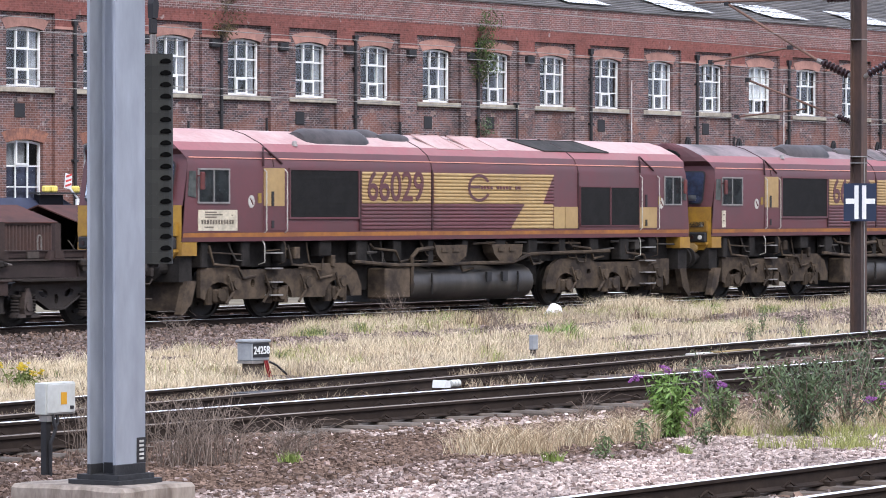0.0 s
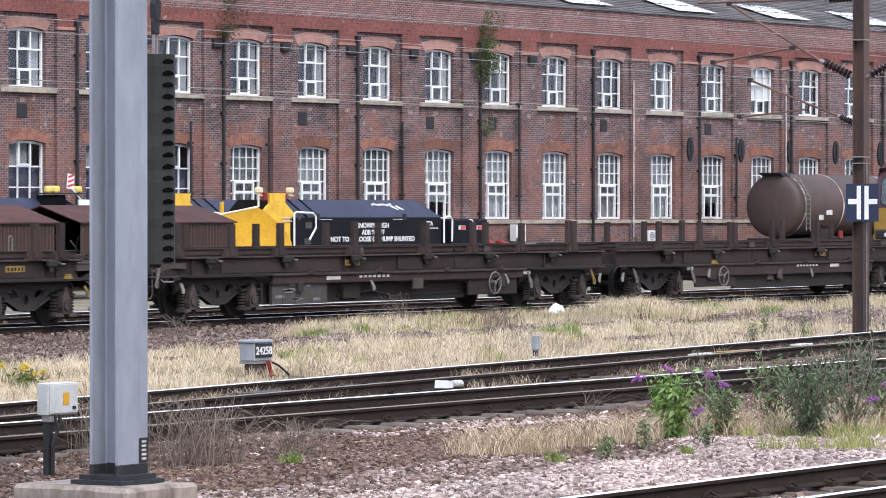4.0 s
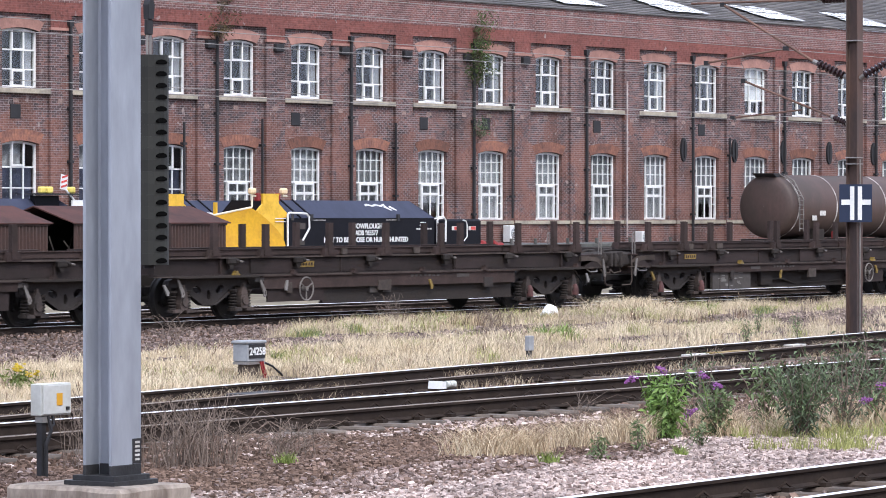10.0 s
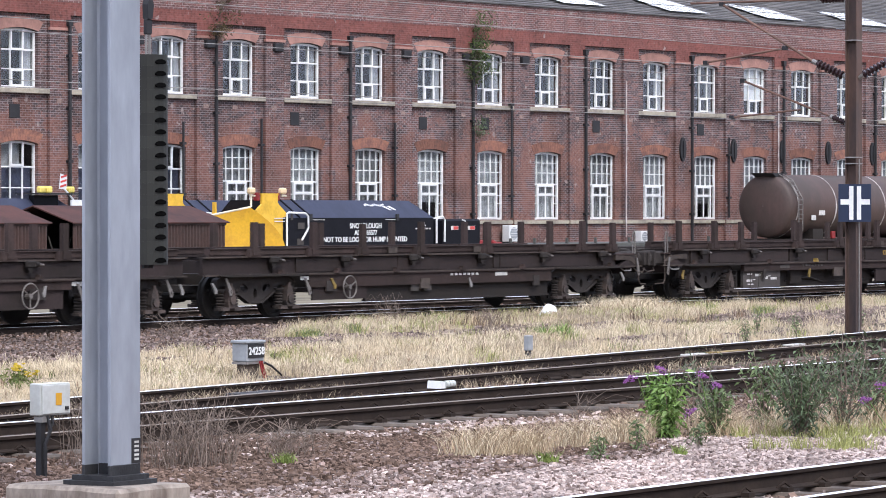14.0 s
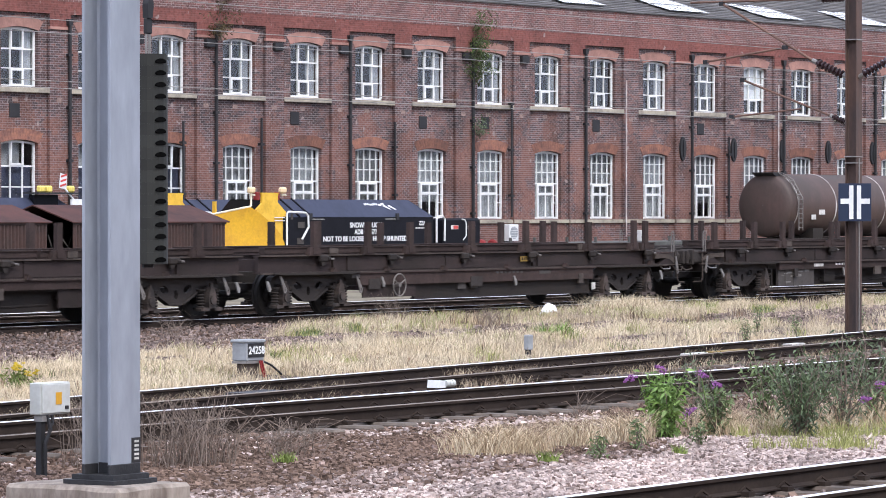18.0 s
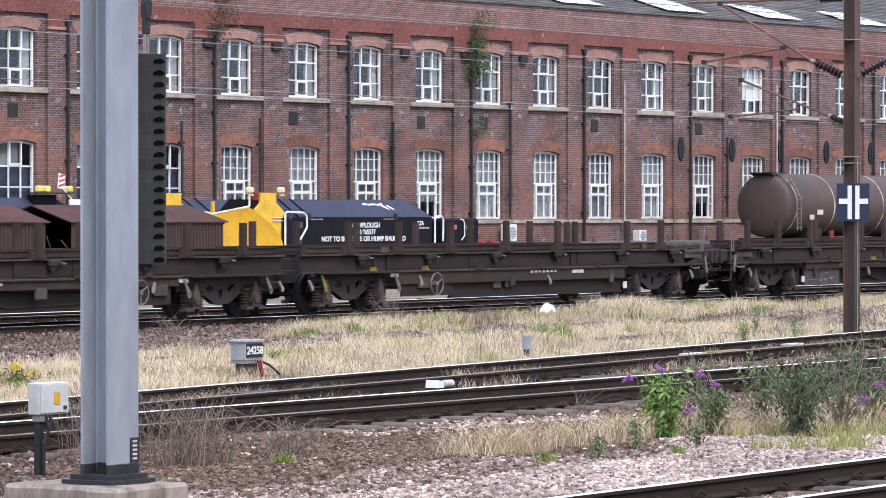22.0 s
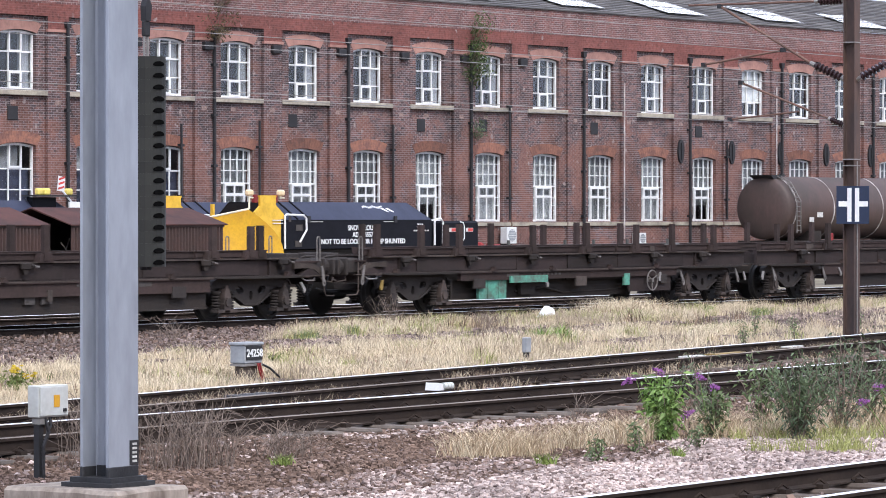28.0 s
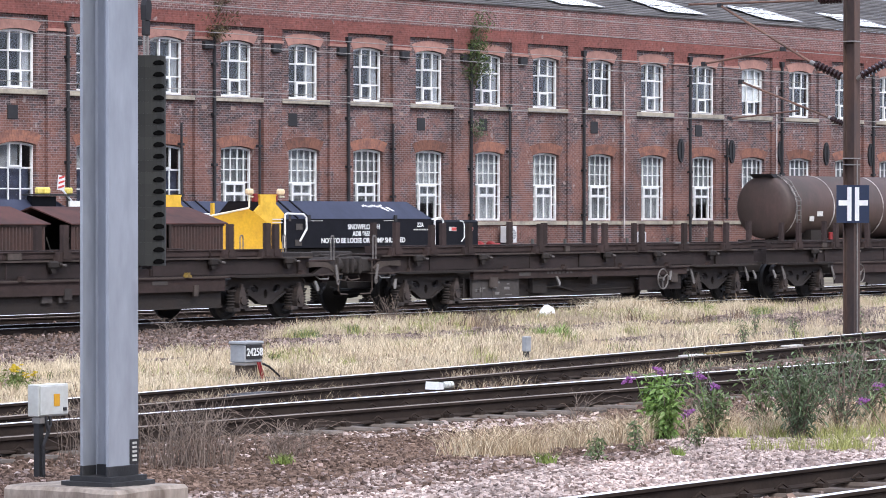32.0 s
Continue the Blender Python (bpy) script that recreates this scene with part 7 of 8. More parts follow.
for y in (-0.87, 0.87):
    single("buffer", lathe, "cable_red", fw, [(0.18, 0.02), (0.2, 0.18), (0.26, 0.23), (0.34, 0.21), (0.4, 0.13), (0.78, 0.15), (0.78, 0.02)], (0, y, 1.06), "x", label="red-painted round buffer")
for x in (0.8, 2.4, 4.6, 6.6, 9.0, 12.0, 15.0):
    single("end_post", box, "flat_green_grey", fw, x, x + 0.09, -1.3, -1.22, 1.14, 1.34)
for x in (2.4, 15.1):
    add_bogie(fw, x)


def wall_unit(u, z, w, h):
    m = WALL @ pose(u, -0.42, z)
    a = thing("air_conditioner", "white outdoor air conditioner unit on the works wall", "air conditioner", m, group="wall air conditioners")
    single("case", box, "white_paint", a, 0, w, 0, 0.36, 0, h, 0.02)
    bm = bmesh.new()
    disc(bm, (w * 0.5, -0.004, h / 2), 0.4 * min(w, h), "y", 0.012, 24)
    g = part("fan_grille", bm, "cabinet_grey", a)
    for k in range(5):
        single("grille_bar", box, "white_paint", g, w * 0.12, w * 0.88, -0.02, -0.011, h / 2 - 0.2 + k * 0.095, h / 2 - 0.185 + k * 0.095)
    single("foot", box, "iron_black", a, 0.05, 0.1, 0.05, 0.42, -0.05, 0)


wall_unit(-17.86, 1.06, 0.6, 0.66)
wall_unit(-9.15, 1.0, 0.5, 0.46)

# ---- ballast, grass and weeds ----
mat("gravel_mauve", (0.26, 0.20, 0.178), 0.95, var=0.35, scale=0.6, fine=12, bump=0.4, island=0.5, col2=(0.14, 0.11, 0.10), spec=0.02)
mat("gravel_pale", (0.36, 0.285, 0.235), 0.95, var=0.35, scale=0.6, fine=12, bump=0.4, island=0.45, spec=0.02)
mat("ballast_dark", (0.07, 0.055, 0.048), 0.95, var=0.35, scale=0.6, fine=12, bump=0.4, island=0.5, spec=0.02)
mat("dock_brown", (0.11, 0.075, 0.055), 0.9, var=0.3, scale=0.7, fine=6, bump=0, island=0.4)
mat("seed_brown", (0.27, 0.185, 0.125), 0.85, var=0.3, scale=0.7, fine=6, bump=0, island=0.4)
mat("straw", (0.68, 0.58, 0.42), 0.8, var=0.2, scale=0.5, fine=6, bump=0, island=0.16, col2=(0.58, 0.46, 0.30))
mat("straw_warm", (0.50, 0.375, 0.245), 0.85, var=0.25, scale=0.7, fine=6, bump=0, island=0.3)
mat("straw_grey", (0.47, 0.38, 0.28), 0.85, var=0.3, scale=0.7, fine=6, bump=0, island=0.4)
mat("grass_green", (0.115, 0.165, 0.04), 0.7, var=0.3, scale=1, fine=6, bump=0, island=0.4, col2=(0.19, 0.21, 0.06))
mat("weed_bright", (0.22, 0.29, 0.07), 0.6, var=0.3, scale=4, fine=12, bump=0, island=0.35)
mat("leaf_green", (0.19, 0.31, 0.08), 0.55, var=0.3, scale=4, fine=12, bump=0, island=0.4, col2=(0.15, 0.24, 0.06))
mat("leaf_dark", (0.095, 0.138, 0.062), 0.55, var=0.3, scale=4, fine=12, bump=0, island=0.5, col2=(0.11, 0.14, 0.085))
mat("leaf_mid", (0.155, 0.212, 0.09), 0.6, var=0.3, scale=4, fine=12, bump=0, island=0.45)
mat("yellow_green", (0.36, 0.37, 0.13), 0.7, var=0.3, scale=4, fine=12, bump=0, island=0.4)
mat("flower_purple", (0.28, 0.085, 0.29), 0.6, var=0.3, scale=8, fine=20, bump=0, island=0.3)
mat("flower_yellow", (0.58, 0.42, 0.03), 0.6, var=0.2, bump=0)
mat("withered_leaf", (0.115, 0.085, 0.04), 0.8, var=0.4, scale=3, fine=10, bump=0, island=0.5)
mat("wall_leaf", (0.075, 0.11, 0.03), 0.7, var=0.4, scale=3, fine=10, bump=0, island=0.5)
mat("twig", (0.24, 0.185, 0.15), 0.9, var=0.3, scale=4, fine=20, bump=0, island=0.35)


def stones(name, n, where, size, *mats_, chooser=None, label="", lift=0.3):
    """Angular stones scattered over the ground, as one joined mesh."""
    xy = where(n)
    n = len(xy)
    corner = np.array([[x, y, z] for z in (-1, 1) for y in (-1, 1) for x in (-1, 1)], float)
    s = rng.uniform(size[0], size[1], (n, 1, 1)) * rng.uniform(0.6, 1.25, (n, 1, 3))
    v = (corner[None] * (1 + rng.uniform(-0.45, 0.25, (n, 8, 3)))) * s * 0.5
    a = rng.uniform(0, 2 * np.pi, n)
    t = rng.uniform(-0.6, 0.6, n)
    ca, sa, ct, st_ = np.cos(a)[:, None], np.sin(a)[:, None], np.cos(t)[:, None], np.sin(t)[:, None]
    x, y, z = v[..., 0], v[..., 1] * ct - v[..., 2] * st_, v[..., 1] * st_ + v[..., 2] * ct
    v = np.stack([x * ca - y * sa, x * sa + y * ca, z], -1)
    v[..., 0] += xy[:, :1]
    v[..., 1] += xy[:, 1:2]
    v[..., 2] += (ground_z(xy[:, 0], xy[:, 1]) + xy[:, 2] + s[:, 0, 2] * lift * rng.uniform(0.2, 1.2, n))[:, None]
    quad = np.array([(0, 2, 3, 1), (4, 5, 7, 6), (0, 1, 5, 4), (2, 6, 7, 3), (0, 4, 6, 2), (1, 3, 7, 5)])
    f = (quad[None] + 8 * np.arange(n)[:, None, None]).reshape(-1, 4)
    idx = None
    if chooser is not None:
        idx = np.repeat(chooser(xy), 6).astype(int).tolist()
    o = soup(name, v.reshape(-1, 3).tolist(), f.tolist(), *mats_, index=idx)
    return tagged(o, label, "gravel", kind="stuff")


def wedge(lo, hi, near=40.9, far=26.2, ylift=None):
    """Random places between two lines parallel to the tracks, within the stretch that the platform overlooks."""
    def draw(n):
        y = rng.uniform(lo, hi, n)
        a = y / np.tan(math.radians(near)) - 1.0
        b = y / np.tan(math.radians(far)) + 1.0
        x = a + (b - a) * rng.uniform(0, 1, n)
        z = np.zeros(n) if ylift is None else ylift(x, y)
        return np.stack([x, y, z], 1)
    return draw


def blot(x, y, k=1.0, o=0.0):
    """Smooth patchiness between about -1 and 1."""
    return np.sin(x * 0.83 * k + 1.3 * np.sin(y * 0.61 * k + o)) * np.cos(y * 1.07 * k + 1.1 * np.sin(x * 0.47 * k - o) + o)


def near_tone(xy):
    """Fresh pinkish stone beside the platform line, mixed stone next, older red-brown stone beyond, a pale spill by the through line."""
    x, y = xy[:, 0], xy[:, 1]
    r = rng.uniform(0, 1, len(xy))
    edge = 17.7 + 0.10 * np.clip(x - 26, 0, 5) + 0.45 * np.clip(x - 31, 0, 4) + 0.35 * blot(x, y, 1.2)
    far = 19.1 + 0.5 * blot(x, y, 0.9, 2)
    spill = (((x - 34.3) / 2.6) ** 2 + ((y - 22.35) / 0.6) ** 2 < 1) & (r < 0.6)
    return np.where((y < edge) | spill, np.where(r < 0.8, 1, 2), np.where(y < far, np.where(r < 0.2, 1, np.where(r < 0.7, 2, 0)), np.where(r < 0.02, 1, np.where(r < 0.10, 2, 0))))


def bare_soil(x, y):
    """Long bare patches between the strips of grass."""
    return (blot(x * 0.3, y * 1.3, 1.0, 4) > 0.62) | (((x - 69.8) / 5.6) ** 2 + ((y - 36.6 - 0.15 * (x - 69.8)) / 2.7) ** 2 < 1 + 0.4 * blot(x, y, 1.3, 2)) | (((x - 78) / 6.0) ** 2 + ((y - 41.0) / 2.2) ** 2 < 1 + 0.4 * blot(x, y, 1.3, 1)) | (((x - 48.5) / 3.0) ** 2 + ((y - 36.3) / 1.3) ** 2 < 0.8 + 0.5 * blot(x, y, 1.3, 1))


stones("ballast", 120000, wedge(14.9, 23.1), (0.018, 0.05), "ballast_brown", "ballast_pink", "ballast_mauve", chooser=near_tone, label="loose pinkish and brown ballast stones")
stones("ballast", 7000, wedge(12.9, 14.7), (0.04, 0.08), "ballast_brown", "ballast_pink", chooser=lambda p: rng.integers(0, 2, len(p)), label="dark ballast between platform rails")
stones("ballast", 30000, wedge(22.3, 30.5), (0.03, 0.06), "ballast_brown", "ballast_pink", chooser=lambda p: (rng.uniform(0, 1, len(p)) < 0.15), label="old brown ballast round the through lines", lift=0.35)
stones("gravel", 42000, lambda n: (lambda p: p[p[:, 1] > np.minimum(43.2, 37.2 + 0.35 * (p[:, 0] - 49.5))])(wedge(35.0, 44.6)(n)), (0.025, 0.06), "gravel_mauve", "ballast_brown", chooser=lambda p: (rng.uniform(0, 1, len(p)) < 0.4), label="fine dusty brown gravel beside the goods line", lift=0.5)
stones("ballast", 9000, wedge(44.4, 53.0), (0.04, 0.08), "ballast_dark", "ballast_brown", chooser=lambda p: (rng.uniform(0, 1, len(p)) < 0.25), label="dark ballast under the goods lines", lift=0.5)
stones("gravel", 22000, lambda n: (lambda p: p[bare_soil(p[:, 0], p[:, 1]) | ((p[:, 1] > 36) & (p[:, 1] < 40))])(wedge(29.5, 43.0)(n)), (0.025, 0.055), "gravel_pale", "gravel_mauve", chooser=lambda p: (rng.uniform(0, 1, len(p)) < 0.5), label="bare gravelly soil in the verge", lift=0.4)


def blades(name, xyz, height, width, lean, mats_, label, category="grass", chooser=None, kind="stuff"):
    """Bent grass blades, each a tapering strip, as one joined mesh."""
    n = len(xyz)
    h = height * rng.uniform(0.55, 1.25, n)
    a = rng.uniform(0, 2 * np.pi, n)
    w = width * rng.uniform(0.7, 1.3, n)
    d = np.stack([np.cos(a), np.sin(a)], 1)
    side = np.array([0.55, -0.83])[None] * np.sign(rng.uniform(-1, 1, n))[:, None] + 0.5 * d
    side /= np.linalg.norm(side, axis=1, keepdims=True)
    bend = lean * rng.uniform(0.2, 1.4, n) * h
    v = np.zeros((n, 5, 3))
    for k, (t, ww) in enumerate(((0, 1), (0, -1), (0.55, 0.8), (0.55, -0.8), (1, 0))):
        v[:, k, :2] = xyz[:, :2] + d * (bend * t * t)[:, None] + side * (ww * w / 2)[:, None]
        v[:, k, 2] = xyz[:, 2] + h * t * (1 - 0.15 * lean * t) - (0.02 if t == 0 else 0)
    base = 5 * np.arange(n)
    q = np.stack([base, base + 1, base + 3, base + 2], 1).tolist()
    t3 = np.stack([base + 2, base + 3, base + 4], 1).tolist()
    idx = None
    if chooser is not None:
        c = chooser.astype(int).tolist()
        idx = c + c
    return tagged(soup(name, v.reshape(-1, 3).tolist(), q + t3, *mats_, index=idx), label, category, kind=kind)


def verge(n):
    p = wedge(29.0, 44.2, 41.2, 26.0)(n)
    x, y = p[:, 0], p[:, 1]
    near_edge = 24.35 + (x - 14) * 0.1125 + 1.35 + 0.35 * blot(x, y, 1.6, 2)
    far_edge = np.minimum(43.6, 38.2 + 0.42 * (x - 49.5)) + 0.4 * blot(x, y, 0.9, 1)
    bare = bare_soil(x, y)
    keep = (y > near_edge) & (y < far_edge) & ~(bare & (rng.uniform(0, 1, n) < 0.965))
    # two bands of grass with a thin trodden strip between them
    trodden = (y > 35.7 + 0.45 * blot(x, y, 0.8, 3)) & (y < 40.1 + 0.5 * blot(x, y, 0.9, 1))
    keep &= ~(trodden & (rng.uniform(0, 1, n) < 0.94))
    keep &= ~((x > 52.5 + 0.8 * blot(x, y, 1.4, 1)) & (y < near_edge + 3.3 + 1.0 * blot(x, y, 1.0, 2)) & (rng.uniform(0, 1, n) < 0.9))
    keep &= np.hypot(x - 42.1, y - 31.2) > 0.75
    keep &= np.hypot(x - 50.2, y - 31.6) > 0.95
    keep &= ~((y < near_edge + 1.3) & (blot(x, y, 0.8, 0.5) > -0.35) & (rng.uniform(0, 1, n) < 0.8))
    p = p[keep]
    p[:, 2] = ground_z(p[:, 0], p[:, 1])
    return p


# a low matted layer, and taller tufts standing in it
p = verge(330000)
tone = rng.uniform(0, 1, len(p))
green = blot(p[:, 0], p[:, 1], 1.1, 3)
pick = np.where(tone < 0.02 + 0.12 * (green > 0.55), 2, np.where(tone < 0.16 + 0.38 * (p[:, 1] > 39.5) - 0.14 * blot(p[:, 0] * 0.5, p[:, 1], 1.3, 1), 1, 0))
blades("verge_grass", p, (0.14 + 0.05 * blot(p[:, 0] * 0.6, p[:, 1], 1.7)) * np.where((p[:, 1] > 36) & (p[:, 1] < 40), 0.45, 1.0), 0.012, 0.8, ("straw", "straw_grey", "grass_green"), "matted bleached dry grass with green patches on the verge", chooser=pick)


def tufts(count, per, spread):
    """Tufts of blades that share a colour and lean; returns places, colours and heights."""
    c = verge(count)
    far = np.clip((c[:, 1] - 38.5) / 4, 0, 1)
    keep = rng.uniform(0, 1, len(c)) < 0.35 + 0.65 * far + 0.3 * (blot(c[:, 0] * 0.5, c[:, 1], 1.2, 2) > 0.2)
    c, far = c[keep], far[keep]
    shade = np.where(rng.uniform(0, 1, len(c)) < 0.04 + 0.16 * (blot(c[:, 0], c[:, 1], 0.9, 5) > 0.45) + 0.16 * far, 2, np.where(rng.uniform(0, 1, len(c)) < 0.14 + 0.4 * (blot(c[:, 0] * 0.4, c[:, 1], 0.9, 3) > 0.25), 1, 0))
    tall = 0.24 * rng.uniform(0.5, 1.3, len(c)) * np.where((c[:, 1] > 36) & (c[:, 1] < 40), 0.35, 1.0)
    k = np.repeat(np.arange(len(c)), per)
    q = c[k] + np.stack([rng.normal(0, spread * 1.5, len(k)), rng.normal(0, spread, len(k)), np.zeros(len(k))], 1)
    q[:, 2] = ground_z(q[:, 0], q[:, 1])
    return q, shade[k], tall[k]


q, shade, tall = tufts(12000, 32, 0.10)
blades("grass_tuft", q, tall, 0.009, 0.5, ("straw", "straw_grey", "yellow_green"), "soft tufts of tall pale grass, some still green", chooser=shade)


def clumps(spots, per, spread):
    out = []
    for x, y, s in spots:
        k = int(per * s)
        q = np.stack([x + rng.normal(0, spread * s, k), y + rng.normal(0, spread * s, k), np.zeros(k)], 1)
        q[:, 2] = ground_z(q[:, 0], q[:, 1])
        out.append(q)
    return np.concatenate(out)


# dry tussocks in the stones
tuss = [(30.0, 19.55, 1.0), (30.35, 19.45, 1.0), (30.7, 19.35, 0.7), (31.75, 19.5, 1.0), (32.3, 19.25, 0.9), (32.9, 19.5, 0.8), (33.9, 19.0, 1.0), (34.6, 18.7, 1.0), (35.4, 18.6, 1.0), (36.2, 18.3, 0.9), (35.0, 19.6, 1.0), (36.5, 19.5, 1.0), (37.5, 19.2, 1.0), (38.5, 19.3, 1.0)]
q = clumps(tuss, 330, 0.16)
blades("dry_tussock", q, 0.36, 0.006, 1.0, ("straw", "straw_warm"), "bleached dry grass tussocks drooping over the stones", chooser=rng.integers(0, 2, len(q)))
fringe = wedge(24.9, 30.0, 41, 26)(26000)
fx, fy = fringe[:, 0], fringe[:, 1]
fringe = fringe[(np.abs(fy - (24.35 + (fx - 14) * 0.1125)) < 1.2) & (blot(fx, fy, 1.5, 2) > 0.0)]
fringe[:, 2] = ground_z(fringe[:, 0], fringe[:, 1])
blades("track_grass", fringe, 0.19, 0.006, 0.7, ("seed_brown", "straw_grey", "straw"), "thin dead grass between the rails", chooser=rng.integers(0, 3, len(fringe)))
q = clumps([(27.95, 20.4, 0.4), (29.7, 18.55, 0.35), (31.3, 18.0, 0.3)], 200, 0.12)
blades("weed_tuft", q, 0.13, 0.012, 0.7, ("weed_bright",), "small bright green weed in the stones", "weed")
q = clumps([(32.35, 17.6, 0.7), (32.6, 17.35, 0.6), (32.9, 17.1, 0.9), (33.2, 17.1, 0.9), (33.5, 17.2, 0.8), (34.1, 18.4, 0.6), (34.35, 18.1, 0.8), (34.7, 18.0, 0.9), (34.9, 17.75, 1.0), (35.2, 17.6, 0.9), (35.6, 17.5, 0.8), (33.6, 18.6, 0.4)], 130, 0.13)
blades("ragwort_seedlings", q, 0.2, 0.006, 0.7, ("yellow_green",), "low yellow-green seedlings at the bush's foot", "weed")
greens = [(55.6, 35.0, 0.6), (56.0, 34.6, 0.9), (71.0, 41.9, 1.2), (62.4, 40.7, 1.0), (55.0, 39.6, 1.0), (57.0, 40.0, 0.9), (75.0, 40.9, 0.9), (45.5, 33.4, 0.4), (63.0, 35.0, 0.4), (37.9, 32.9, 0.5)]
q = clumps(greens, 190, 0.12)
blades("verge_weeds", q, 0.24, 0.012, 0.7, ("yellow_green", "leaf_mid"), "green weeds among the dry verge grass", "weed", chooser=rng.integers(0, 2, len(q)))
leafy = [(55.85, 34.55, 1.1), (55.4, 34.65, 0.8), (61.4, 40.95, 1.1), (71.4, 42.2, 1.2), (74.4, 42.0, 1.0)]
q = clumps(leafy, 110, 0.055)
blades("leafy_weeds", q, rng.uniform(0.1, 0.36, len(q)), 0.022, 0.6, ("weed_bright", "leaf_green"), "bright leafy green weed clumps in the dry verge", "weed", chooser=rng.integers(0, 2, len(q)))
q = clumps([(72.9, 43.5, 2.2), (73.8, 43.5, 1.8)], 420, 0.2)
blades("straw_mound", q, 0.42, 0.01, 0.9, ("straw",), "tall bleached tussock beside the goods line", "grass")
dock = [(61.7, 40.2, 1.6), (62.3, 40.5, 1.2), (61.2, 40.5, 1.0), (66.2, 39.2, 0.8), (63.6, 36.3, 0.9), (64.6, 36.6, 0.7), (59.8, 35.0, 0.6), (70.2, 38.9, 0.7)]
q = clumps(dock, 60, 0.2)
blades("dead_dock", q, rng.uniform(0.15, 0.42, len(q)), 0.011, 0.45, ("dock_brown", "seed_brown"), "dark brown dead dock stalks in the verge", "weed", chooser=rng.integers(0, 2, len(q)))
seed = verge(5200)
seed = seed[(rng.uniform(0, 1, len(seed)) < 0.25 + 0.5 * (seed[:, 1] > 39.5)) & ((blot(seed[:, 0] * 0.5, seed[:, 1], 1.1, 0.5) > -0.15) | (rng.uniform(0, 1, len(seed)) < 0.25))]
tall = rng.uniform(0.22, 0.42, len(seed))
blades("seed_stalk", seed, tall, 0.006, 0.25, ("seed_brown", "straw_grey"), "dark dry seed stalks standing over the grass", "grass", chooser=rng.integers(0, 2, len(seed)))
heads = np.repeat(seed, 3, 0) + np.stack([rng.normal(0, 0.014, 3 * len(seed)), rng.normal(0, 0.014, 3 * len(seed)), np.repeat(tall * 0.72, 3) + rng.uniform(-0.05, 0.05, 3 * len(seed))], 1)
blades("seed_head", heads, 0.05, 0.013, 0.5, ("seed_brown", "straw_grey"), "brown seed heads of dock and grass", "grass", chooser=rng.integers(0, 2, len(heads)))


def leaf_cloud(anchors, count, size, spread, droop=0.3, slim=0.16):
    """Pointed leaves round the given stem points; returns vertices and faces."""
    n = len(anchors) * count
    c = np.repeat(np.array(anchors, float), count, 0) + rng.normal(0, spread, (n, 3))
    a = rng.uniform(0, 2 * np.pi, n)
    d = np.stack([np.cos(a), np.sin(a), rng.uniform(-0.7, 0.6, n) - droop], 1)
    d /= np.linalg.norm(d, axis=1, keepdims=True)
    s = np.cross(d, rng.normal(0, 1, (n, 3)))
    s /= np.linalg.norm(s, axis=1, keepdims=True)
    L = (size * rng.uniform(0.6, 1.3, n))[:, None]
    v = np.stack([c, c + d * L * 0.45 + s * L * slim, c + d * L - np.array([0, 0, 1]) * L * 0.18, c + d * L * 0.45 - s * L * slim], 1)
    f = (np.array([[0, 1, 2, 3]]) + 4 * np.arange(n)[:, None])
    return v.reshape(-1, 3), f


